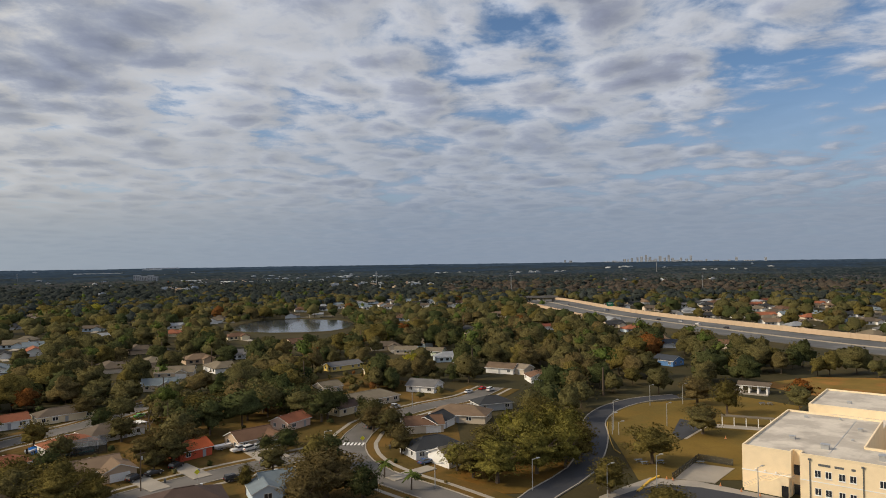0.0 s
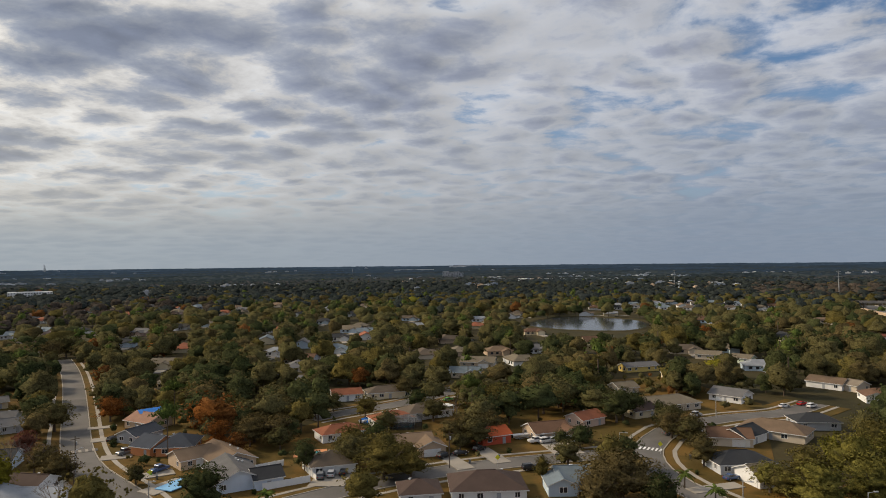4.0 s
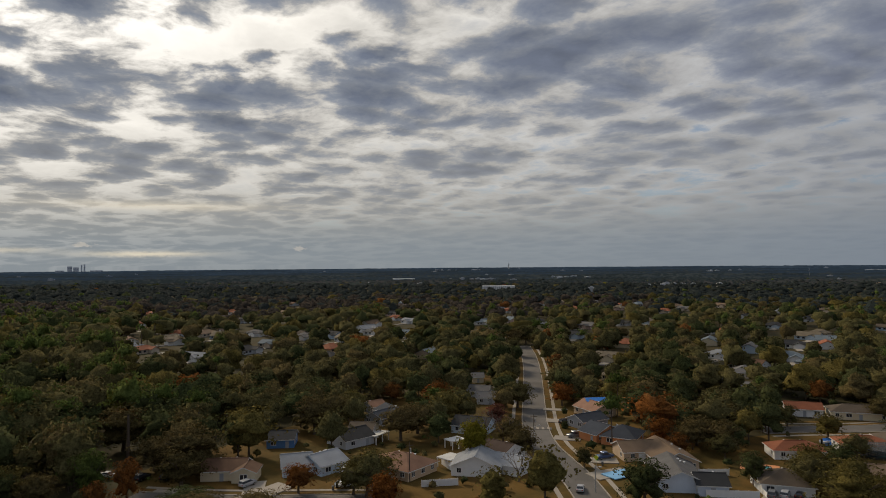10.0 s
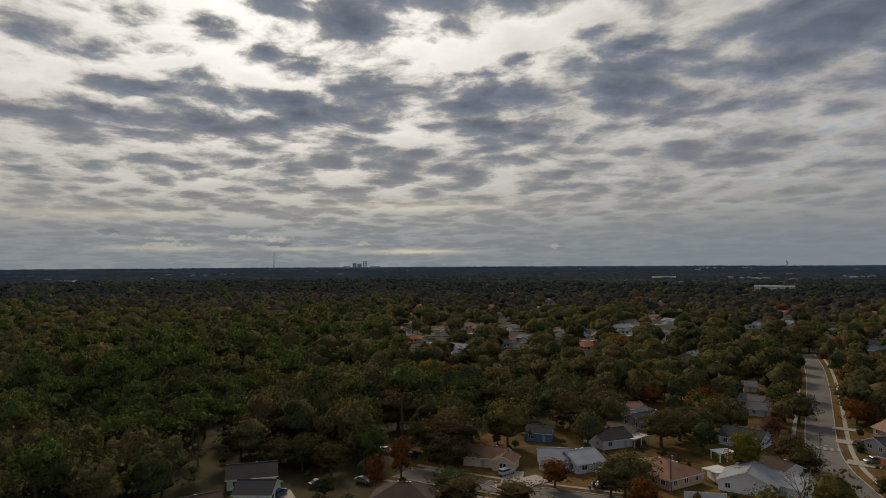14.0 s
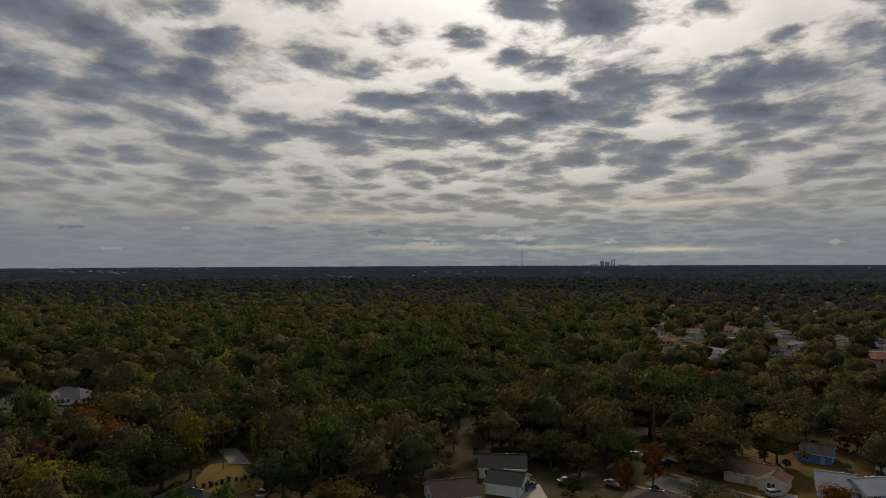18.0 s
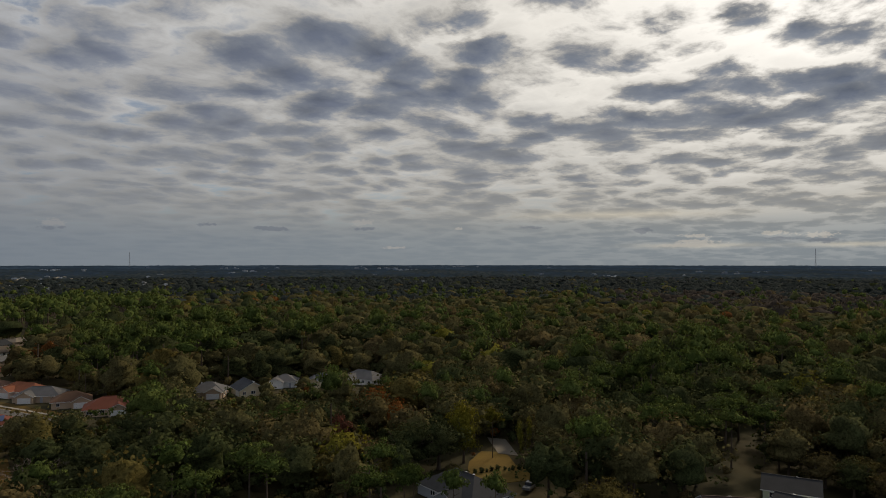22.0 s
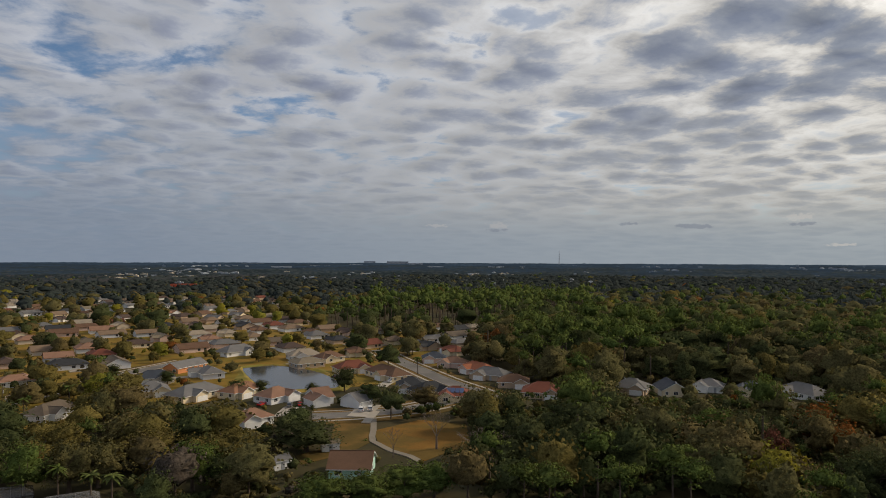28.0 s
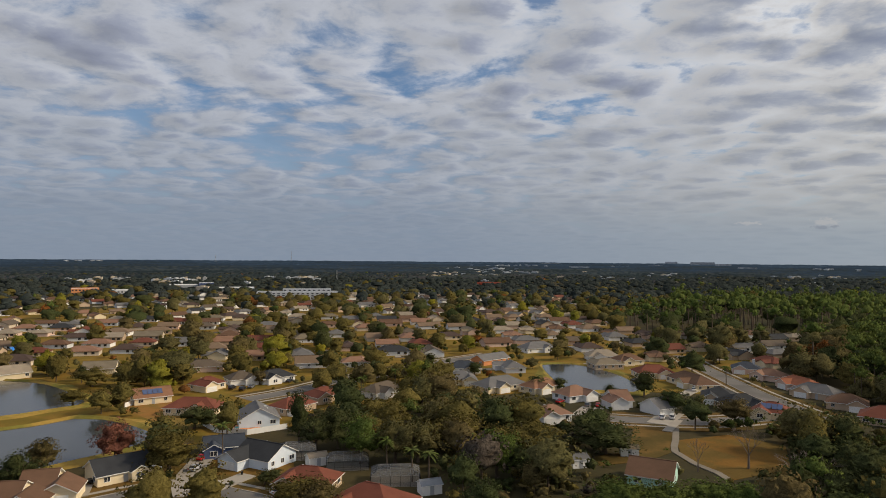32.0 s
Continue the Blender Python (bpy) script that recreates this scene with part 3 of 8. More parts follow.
def house(x, y, turn, L, D, roof, wall, label, hip=False, garage="", wing=None, e=2.7, s=0.42, chimney=False, solar=False, plain=False, front=True, category="house"):
    """A bungalow round its middle: ridge along its own x axis. wing: (place along x, side, reach, width)."""
    global houses
    houses += 1
    rnd = random.Random(houses * 7 + 3)
    base = tagged(new("house"), label, category, "houses")
    base.matrix_basis = pose(x, y, 0, 0, 0, turn)
    put("wall", mesh_of("wall", *wall_shell(L, D, e, s, hip), WALL[wall]), base)
    v, f, slots = roof_shell(L, D, e, s, hip, 0.5)
    top = put("roof", mesh_of("roof", v, f, ROOF[roof], TRIM, slots=slots), base)
    far = math.hypot(x, y)
    walls = {"-y": (L, D / 2), "+y": (L, D / 2), "+x": (D, L / 2), "-x": (D, L / 2)}
    if wing:
        wx, side, reach, w = wing
        deep = D / 2 + reach
        wl = deep + 0.2
        turn_w = Matrix.Translation((wx, side * (deep / 2), 0)) @ pose(0, 0, 0, 0, 0, 90)
        wv, wf = wall_shell(deep, w, e, s, False)
        put("wall", mesh_of("wall", wv, wf, WALL[wall]), base, turn_w)
        rv, rf, rs = roof_shell(wl, w, e + 0.004, s, False, 0.45)
        put("roof", mesh_of("roof", rv, rf, ROOF[roof], TRIM, slots=rs), base, turn_w)
    if not plain:
        for key, (span, off) in walls.items():
            n = int(span / 3.6)
            spots = [(-span / 2 + span * (k + 0.5) / n) for k in range(n)]
            if garage == key and not wing:
                put("garage_door", GARAGE, base, pose(0, 0, 0, 0, 0, SIDES[key]) @ pose(span / 2 - 3.3, -off, 0))
                spots = [p for p in spots if p < span / 2 - 6.8]
            for k, p in enumerate(spots):
                here = pose(0, 0, 0, 0, 0, SIDES[key]) @ pose(p, -off, 0)
                if wing and key == ("-y" if wing[1] < 0 else "+y"):
                    q = here.translation.x
                    if abs(q - wing[0]) < wing[3] / 2 + 0.9:
                        continue
                if key == "-y" and k == n // 2 and far < 330:
                    put("door", DOOR, base, here)
                    continue
                if rnd.random() < 0.22:
                    continue
                w = put("window", WINDOW, base, here @ pose(0, 0, 0.95) @ Matrix.Diagonal((rnd.choice((0.8, 1.0, 1.25)), 1, 1, 1)))
                if far < 420:
                    put("pane", PANE, w)
        if wing:
            wx, side, reach, w = wing
            end = pose(wx, side * (D / 2 + reach), 0) @ pose(0, 0, 0, 0, 0, 0 if side < 0 else 180)
            if garage:
                put("garage_door", GARAGE, base, end)
            else:
                wn = put("window", WINDOW, base, end @ pose(0, 0, 0.9) @ Matrix.Diagonal((1.3, 1, 1.1, 1)))
                put("pane", PANE, wn)
    if far < 330:
        for k in range(rnd.randint(1, 3)):
            q = rnd.uniform(0.12, 0.32)
            put("roof_vent", VENT, base, pose(rnd.uniform(-L / 4, L / 4), D * q, e + (0.5 - q) * D * s + 0.2))
    if chimney:
        put("chimney", mesh_of("chimney", *join(boxes((-0.5, 0.5, -0.45, 0.45, 0, 2.4)), boxes((-0.58, 0.58, -0.53, 0.53, 2.1, 2.35))), WALL["lightgray"]), base, pose(L * 0.28, D * 0.12, e + D * s * 0.3))
    if solar:
        a = math.degrees(math.atan(s))
        for k in range(4):
            put("solar_panel", mesh_of("solar_panel", *boxes((-0.8, 0.8, -1.4, 1.4, 0, 0.06)), WALL["navy"]), base, pose(-2.6 + k * 1.75, -D / 4, e + D * s / 4 + 0.3, a), "dark blue solar panel")
    KEEP.append((x, y, max(L, D) * 0.55 + 2.5))
    if front:
        FRONT.append((math.atan2(-x, y), (max(L, D) * 0.5) / far, far))
    return base

# ---- trees ----


def cards(centres, normals, size, spread, r):
    """Leaf tufts: small tilted quads round the centres."""
    n = len(centres)
    nn = normals + r.normal(0, spread, (n, 3))
    nn /= np.linalg.norm(nn, axis=1, keepdims=True) + 1e-9
    a = np.cross(nn, r.normal(0, 1, (n, 3)))
    a /= np.linalg.norm(a, axis=1, keepdims=True) + 1e-9
    b = np.cross(nn, a)
    s = size * r.uniform(0.55, 1.3, (n, 1))
    t = s * r.uniform(0.55, 1.0, (n, 1))
    k = r.uniform(0.15, 0.9, (n, 1))
    return np.stack([centres - a * s, centres - b * t * k, centres + a * s * k, centres + b * t], 1)


def crown_lobes(kind, r):
    """Clumps of a crown, for a tree of unit height and about 0.85 across: (x, y, z, radius)."""
    if kind == "pine":
        out = []
        for k in range(17):
            a, d = k * 2.4 + r.uniform(-0.3, 0.3), 0.37 * math.sqrt((k + 0.5) / 17) * r.uniform(0.75, 1.15)
            out.append((d * math.cos(a), d * math.sin(a), 0.93 - 1.5 * d * d + r.uniform(-0.09, 0.03), r.uniform(0.075, 0.13)))
        return np.array(out), 0.55, 0.80
    if kind == "tall":
        return np.array([(r.uniform(-0.12, 0.12), r.uniform(-0.12, 0.12), z, 0.19 - 0.12 * abs(z - 0.55)) for z in np.linspace(0.28, 0.9, 9)]), 1.0, 0.55
    lobes = []
    for k in range(24):
        a, d = k * 2.4 + r.uniform(-0.5, 0.5), 0.38 * math.sqrt((k + 0.5) / 24) * r.uniform(0.85, 1.15)
        lobes.append((d * math.cos(a), d * math.sin(a), 0.79 - 1.9 * d * d + r.uniform(-0.09, 0.09), r.uniform(0.09, 0.17)))
    for k in range(8):
        a = k * 0.785 + r.uniform(-0.3, 0.3)
        lobes.append((0.29 * math.cos(a), 0.29 * math.sin(a), r.uniform(0.22, 0.42), r.uniform(0.12, 0.18)))
    return np.array(lobes), 0.9, 0.52


def crown(kind, count, size, nu, nv, seed, even=0.0):
    """Vertices, quads and shading normals of a crown: a lumpy body under loose leaf tufts."""
    r = np.random.default_rng(seed)
    lobes, flat_z, mid = crown_lobes(kind, r)
    heart = np.array([0, 0, mid])
    # the body
    el = np.radians(np.linspace(-58, 86, nv + 1))
    az = np.linspace(0, 2 * np.pi, nu, endpoint=False)
    E, A = np.meshgrid(el, az, indexing="ij")
    A = A + r.uniform(-0.5, 0.5, A.shape) * 2.2 / nu
    d = np.stack([np.cos(E) * np.cos(A), np.cos(E) * np.sin(A), np.sin(E)], -1).reshape(-1, 3)
    L, rho = lobes[:, :3] - heart, lobes[:, 3] * 0.93
    bb = d @ L.T
    disc = rho ** 2 - ((L ** 2).sum(1) - bb ** 2)
    reach = np.where(disc > 0, bb + np.sqrt(np.maximum(disc, 0)), bb * 0.72).max(1)
    reach = np.maximum(reach, 0.06) * r.uniform(*(0.68, 0.95) if count > 200 else (0.56, 1.0), len(d)) * (0.66 if kind == "pine" else 0.78 if count > 200 else 1.0)
    V = heart + d * reach[:, None]
    idx = np.arange((nv + 1) * nu).reshape(nv + 1, nu)
    nxt = np.roll(idx, -1, axis=1)
    Q = np.stack([idx[:-1], nxt[:-1], nxt[1:], idx[1:]], -1).reshape(-1, 4)
    fn = np.cross(V[Q[:, 2]] - V[Q[:, 0]], V[Q[:, 3]] - V[Q[:, 1]])
    N = np.zeros_like(V)
    for k in range(4):
        np.add.at(N, Q[:, k], fn)
    N = N / (np.linalg.norm(N, axis=1, keepdims=True) + 1e-9)
    # the tufts
    if count:
        pick = r.integers(0, len(lobes), count)
        d = r.normal(0, 1, (count, 3))
        d[:, 2] = np.abs(d[:, 2]) * 0.9 + d[:, 2] * 0.35
        d /= np.linalg.norm(d, axis=1, keepdims=True)
        c = lobes[pick, :3] + d * lobes[pick, 3:4] * r.uniform(0.74, 1.04, (count, 1)) * np.array([1, 1, flat_z])
        q = cards(c, d, size, 0.55, r)
        soft = d * 0.75 + (c - np.array([0, 0, 0.5])) * 0.9 + r.normal(0, 0.16, (count, 3))
        soft /= np.linalg.norm(soft, axis=1, keepdims=True)
        Q = np.concatenate([Q, len(V) + np.arange(4 * count).reshape(-1, 4)])
        V = np.concatenate([V, q.reshape(-1, 3)])
        N = np.concatenate([N, np.repeat(soft, 4, axis=0)])
    if even:
        N = N * (1 - even) + np.array([0, 0, even])
        N /= np.linalg.norm(N, axis=1, keepdims=True) + 1e-9
    return V, Q, N


def quads_mesh(name, V, Q, N, mat):
    """A mesh of quads with its own shading normals, by which leaves of one clump shade as a clump."""
    me = bpy.data.meshes.new(name)
    n = len(Q)
    me.vertices.add(len(V))
    me.vertices.foreach_set("co", np.ascontiguousarray(V, dtype=np.float32).ravel())
    me.loops.add(n * 4)
    me.loops.foreach_set("vertex_index", np.ascontiguousarray(Q, dtype=np.int32).ravel())
    me.polygons.add(n)
    me.polygons.foreach_set("loop_start", np.arange(0, n * 4, 4, dtype=np.int32))
    me.materials.append(mat)
    me.update(calc_edges=True)
    me.shade_smooth()
    me.normals_split_custom_set_from_vertices(N)
    return me


def limb_mesh(kind, seed):
    """A tapered trunk with limbs, for a tree of unit height."""
    r = random.Random(seed)
    if kind == "pine":
        out = [tube([(0, 0, 0, 0.017), (0.01, 0, 0.5, 0.012), (0, 0.01, 0.95, 0.004)], 6)]
        for k in range(9):
            a, z = k * 2.1, 0.5 + 0.05 * k
            out.append(beam((0, 0, z), (0.15 * math.cos(a), 0.15 * math.sin(a), z + 0.05), 0.004, 4, 0.001))
    else:
        fork = 0.26
        out = [tube([(0, 0, 0, 0.035), (0.005, 0.005, 0.12, 0.026), (0, 0, fork, 0.022)], 7)]
        for k in range(7):
            a = k * 0.9 + r.uniform(-0.2, 0.2)
            mid = (0.16 * math.cos(a), 0.16 * math.sin(a), fork + r.uniform(0.16, 0.3))
            out.append(beam((0, 0, fork - 0.02), mid, 0.013, 5, 0.008))
            for j in range(3):
                b = a + r.uniform(-0.7, 0.7)
                tip = (mid[0] + 0.16 * math.cos(b), mid[1] + 0.16 * math.sin(b), mid[2] + r.uniform(0.05, 0.25))
                out.append(beam(mid, tip, 0.006, 4, 0.002))
    return join(*out)


def twig_mesh(seed, n=260):
    """Bare limbs that fork into fine twigs, for a tree of unit height."""
    r = random.Random(seed)
    out = [tube([(0, 0, 0, 0.03), (0, 0, 0.3, 0.02)], 6)]

    def grow(p, d, length, rad, level):
        q = p + d * length
        out.append(beam(p, q, rad, 3 if level > 1 else 4, rad * 0.6))
        if level < 4:
            for _ in range(3 if level < 3 else 4):
                e = (d + Vector((r.uniform(-0.8, 0.8), r.uniform(-0.8, 0.8), r.uniform(-0.2, 0.6)))).normalized()
                grow(q, e, length * r.uniform(0.55, 0.8), rad * 0.55, level + 1)
    for k in range(4):
        a = k * 1.57 + r.uniform(-0.3, 0.3)
        grow(Vector((0, 0, 0.27)), Vector((math.cos(a) * 0.6, math.sin(a) * 0.6, 1)).normalized(), 0.24, 0.012, 1)
    return join(*out)


CROWNS, TRUNKS = {}, {}
for kk in ("oak", "pine", "tall"):
    for var in range(4):
        CROWNS[kk, var] = crown(kk, {"oak": 1750, "pine": 1000, "tall": 850}[kk], {"oak": 0.0205, "pine": 0.021, "tall": 0.020}[kk], 20, 12, 11 + var * 7 + len(kk))
        TRUNKS[kk, var] = mesh_of("trunk", *limb_mesh(kk, var + 2), BARK)
TWIGS = [mesh_of("bare_crown", *twig_mesh(s), TWIG) for s in (1, 2, 3)]
CROWN_MESH = {}
TREE_WORDS = dict(oak="broad live oak with a dull green crown", dark="dense dark green evergreen tree", olive="olive green tree turning yellowish", gray="grey-brown tree with thin winter foliage",
                  pine="tall pine with a tufted green crown", yellow="tree with a bright yellow-green crown", gold="broad oak with a golden olive crown", rust="tree in rust-orange winter leaf", bare="leafless reddish-brown tree", red="small tree with thin reddish leaves", far="dull green tree", tall="")


def tree(x, y, h, tint="oak", kind="oak", w=None, keep=True, var=None):
    """A tree of height h and crown width w."""
    w = w or h * 0.85
    var = int(abs(x * 3.1 + y * 1.7)) % 4 if var is None else var
    turn = (x * 37 + y * 91) % 360
    size = pose(0, 0, 0, 0, 0, turn) @ Matrix.Diagonal((w / 0.85, w / 0.85, h, 1))
    key = (kind, var, tint)
    if key not in CROWN_MESH:
        CROWN_MESH[key] = quads_mesh("crown", *CROWNS[kind, var], LEAF[tint])
    where = "in the woods" if math.hypot(x, y) > 240 else "near houses"
    base = tagged(new("pine_tree" if kind == "pine" else "tree"), f"{TREE_WORDS[tint]} {where}", "tree", "trees")
    base.matrix_basis = pose(x, y, 0)
    put("trunk", TRUNKS[kind, var], base, size)
    put("crown", CROWN_MESH[key], base, size)
    if keep:
        KEEP.append((x, y, w * 0.3))
    return base


def bare_tree(x, y, h, w=None):
    w = w or h
    base = tagged(new("bare_tree"), "leafless grey-brown tree with fine forked twigs", "tree", "trees")
    base.matrix_basis = pose(x, y, 0, 0, 0, (x * 53 + y * 17) % 360)
    put("crown", TWIGS[int(abs(x + y)) % 3], base, Matrix.Diagonal((w, w, h, 1)))
    KEEP.append((x, y, w * 0.25))
    return base


def palm_tree(x, y, h):
    r = random.Random(int(x * 7 + y))
    base = tagged(new("palm_tree"), "palm with a slim trunk and drooping fronds", "palm", "palms")
    base.matrix_basis = pose(x, y, 0)
    put("trunk", mesh_of("trunk", *tube([(0, 0, 0, 0.24), (0.1, 0, h * 0.5, 0.17), (0.15, 0.1, h, 0.15)], 7), BARK), base)
    for k in range(14):
        a, up_ = k * 2.399, r.uniform(-0.35, 0.85)
        L = r.uniform(2.0, 2.8)
        v, f = [], []
        for i in range(6):
            t = i / 5
            d, z = L * t * math.cos(up_ * (1 - t)), L * (t * math.sin(up_) - 0.55 * t * t)
            for s in (-1, 0, 1):
                wd = s * 0.42 * math.sin(math.pi * min(1, t * 0.9 + 0.1)) * (1 if i < 5 else 0.2)
                v.append((d, wd, z - 0.18 * abs(s)))
            if i:
                b = 3 * (i - 1)
                f += [(b, b + 3, b + 4, b + 1), (b + 1, b + 4, b + 5, b + 2)]
        put("frond", mesh_of("frond", v, f, LEAF["palm"]), base, pose(0.15, 0.1, h, 0, 0, math.degrees(a)))
    KEEP.append((x, y, 2.5))
    return base


def shrub(x, y, h, tint="dark"):
    key = ("oak", 1, tint)
    if key not in CROWN_MESH:
        CROWN_MESH[key] = quads_mesh("crown", *CROWNS["oak", 1], LEAF[tint])
    ob = tagged(put("shrub", CROWN_MESH[key], None, pose(x, y, -0.32 * h, 0, 0, x * 11 % 360) @ Matrix.Diagonal((h * 1.2, h * 1.2, h * 1.3, 1))), "rounded dark green garden shrub on a lawn", "shrub", "shrubs")
    return ob


# ---- vehicles ----
PAINTS = {k: material("car_" + k, c, 0.25, 0.05, 0.5, metal=0.2, spec=0.5) for k, c in dict(white=(0.75, 0.75, 0.75), black=(0.02, 0.02, 0.022), silver=(0.45, 0.46, 0.48), red=(0.45, 0.02, 0.02),
          blue=(0.05, 0.09, 0.20), gray=(0.16, 0.17, 0.18), green=(0.12, 0.45, 0.08)).items()}
TYRE = material("tyre_rubber", (0.02, 0.02, 0.02), 0.9, 0.1)
RIM = material("wheel_rim", (0.5, 0.5, 0.52), 0.35, 0.1, metal=0.8)
LIGHT = material("headlight_glass", (0.7, 0.7, 0.7), 0.15, 0.05)
REAR = material("tail_light", (0.35, 0.02, 0.02), 0.2, 0.05)


def loft(rows, half):
    """A body along x from rows of (x, low, high, width share)."""
    v, f = [], []
    for x, lo, hi, k in rows:
        y = half * k
        v += [(x, -y, lo), (x, -y * 1.0, (lo + hi) / 2), (x, -y * 0.9, hi), (x, y * 0.9, hi), (x, y, (lo + hi) / 2), (x, y, lo)]
    for a in range(len(rows) - 1):
        for k in range(6):
            f.append((a * 6 + k, (a + 1) * 6 + k, (a + 1) * 6 + (k + 1) % 6, a * 6 + (k + 1) % 6))
    return v, f + [tuple(range(5, -1, -1))[::-1][::-1], tuple(range(len(v) - 6, len(v)))]


CAR_MESH = {}


def car_meshes(style, paint):
    if (style, paint) in CAR_MESH:
        return CAR_MESH[style, paint]
    P = PAINTS[paint]
    if style == "pickup":
        body = loft([(-2.7, 0.45, 0.95, 0.93), (-2.6, 0.38, 1.05, 1), (0.1, 0.36, 1.08, 1), (1.6, 0.36, 1.05, 1), (2.5, 0.4, 0.98, 0.96), (2.72, 0.5, 0.85, 0.88)], 0.97)
        cabin, glass = loft([(-1.0, 1.0, 1.75, 0.86), (-0.9, 1.0, 1.85, 0.86), (0.6, 1.0, 1.85, 0.86), (0.7, 1.0, 1.8, 0.86)], 0.97), loft([(-1.06, 1.04, 1.66, 0.89), (0.5, 1.04, 1.7, 0.91), (1.3, 1.02, 1.1, 0.9)], 0.97)
    elif style == "suv":
        body = loft([(-2.3, 0.45, 1.0, 0.92), (-2.2, 0.36, 1.1, 1), (1.0, 0.34, 1.1, 1), (2.1, 0.38, 1.02, 0.95), (2.35, 0.45, 0.85, 0.85)], 0.94)
        cabin, glass = loft([(-2.0, 1.05, 1.66, 0.84), (-1.9, 1.05, 1.72, 0.84), (0.3, 1.05, 1.72, 0.84), (0.45, 1.05, 1.66, 0.82)], 0.94), loft([(-2.2, 1.06, 1.15, 0.9), (-1.98, 1.06, 1.58, 0.88), (0.35, 1.06, 1.6, 0.88), (1.15, 1.05, 1.12, 0.88)], 0.94)
    else:
        body = loft([(-2.3, 0.45, 0.85, 0.9), (-2.15, 0.33, 0.95, 1), (0.9, 0.3, 0.93, 1), (2.0, 0.33, 0.86, 0.95), (2.3, 0.42, 0.72, 0.84)], 0.9)
        cabin, glass = loft([(-1.1, 0.9, 1.36, 0.76), (-0.9, 0.9, 1.44, 0.78), (0.1, 0.9, 1.44, 0.78), (0.3, 0.9, 1.36, 0.76)], 0.9), loft([(-1.75, 0.9, 0.98, 0.86), (-1.0, 0.9, 1.34, 0.83), (0.25, 0.9, 1.34, 0.83), (1.05, 0.88, 0.94, 0.86)], 0.9)
    made = (mesh_of("body", *body, P), mesh_of("roof", *cabin, P), mesh_of("glazing", *glass, GLASS))
    CAR_MESH[style, paint] = made
    return made


def disc(r, w, n=12):
    v = [(r * math.cos(2 * math.pi * k / n), y, r * math.sin(2 * math.pi * k / n)) for y in (-w / 2, w / 2) for k in range(n)]
    return v, [(k, (k + 1) % n, (k + 1) % n + n, k + n) for k in range(n)] + [tuple(range(n))[::-1], tuple(range(n, 2 * n))]


WHEEL, HUB = mesh_of("tyre", *disc(0.34, 0.24), TYRE), mesh_of("rim", *disc(0.2, 0.26, 8), RIM)
HEAD = mesh_of("headlight", *boxes((-0.05, 0.05, -0.16, 0.16, -0.07, 0.07)), LIGHT)
TAIL = mesh_of("tail_light", *boxes((-0.04, 0.04, -0.14, 0.14, -0.09, 0.09)), REAR)
STYLE_WORDS = dict(sedan="saloon car", suv="sport utility car", pickup="pickup truck")


def car(x, y, turn, style="sedan", paint="white", spot="parked on a concrete driveway", z=0.0):
    base = tagged(new("pickup_truck" if style == "pickup" else "car"), f"{paint} {STYLE_WORDS[style]} {spot}", "car", "parked cars")
    base.matrix_basis = pose(x, y, z, 0, 0, turn)
    body, cabin, glass = car_meshes(style, paint)
    put("body", body, base), put("roof", cabin, base), put("glazing", glass, base, None, "dark tinted glass")
    span = 1.65 if style == "pickup" else 1.4
    for sx in (-span, span):
        for sy in (-0.82, 0.82):
            put("rim", HUB, put("tyre", WHEEL, base, pose(sx, sy, 0.34)))
    for sy in (-0.6, 0.6):
        put("headlight", HEAD, base, pose(2.26 if style != "pickup" else 2.66, sy, 0.72))
        put("tail_light", TAIL, base, pose(-2.28 if style != "pickup" else -2.66, sy, 0.8))
    KEEP.append((x, y, 3.5))
    return base


def drive(x0, y0, x1, y1, w=5.0):
    """A concrete driveway between two points."""
    global layers
    layers += 1
    d = Vector((x1 - x0, y1 - y0, 0))
    ob = tagged(put("driveway", mesh_of("driveway", *boxes((0, d.length, -w / 2, w / 2, -0.1, 0.12)), CONCRETE), None, pose(x0, y0, 0.06 + layers * 0.003, 0, 0, math.degrees(math.atan2(d.y, d.x)))),
                "pale concrete driveway from street to garage", "driveway", kind="structure")
    STRIPS.append((x0, y0, x1, y1, w / 2 + 1.5))
    return ob


STEEL = material("galvanised_steel", (0.42, 0.43, 0.44), 0.5, 0.15, 0.5, metal=0.5)


def street_lamp(x, y, turn, h=9.0, label="grey steel street lamp beside the road"):
    base = tagged(new("street_lamp"), label, "lamp", "street lamps")
    base.matrix_basis = pose(x, y, 0, 0, 0, turn)
    put("pole", mesh_of("pole", *tube([(0, 0, 0, 0.13), (0, 0, h, 0.09)], 8), STEEL), base)
    put("arm", mesh_of("arm", *beam((0, 0, h - 0.1), (1.6, 0, h + 0.1), 0.06), STEEL), base)
    put("lamp_head", mesh_of("lamp_head", *boxes((1.3, 2.2, -0.2, 0.2, h, h + 0.18)), STEEL), base)
    return base


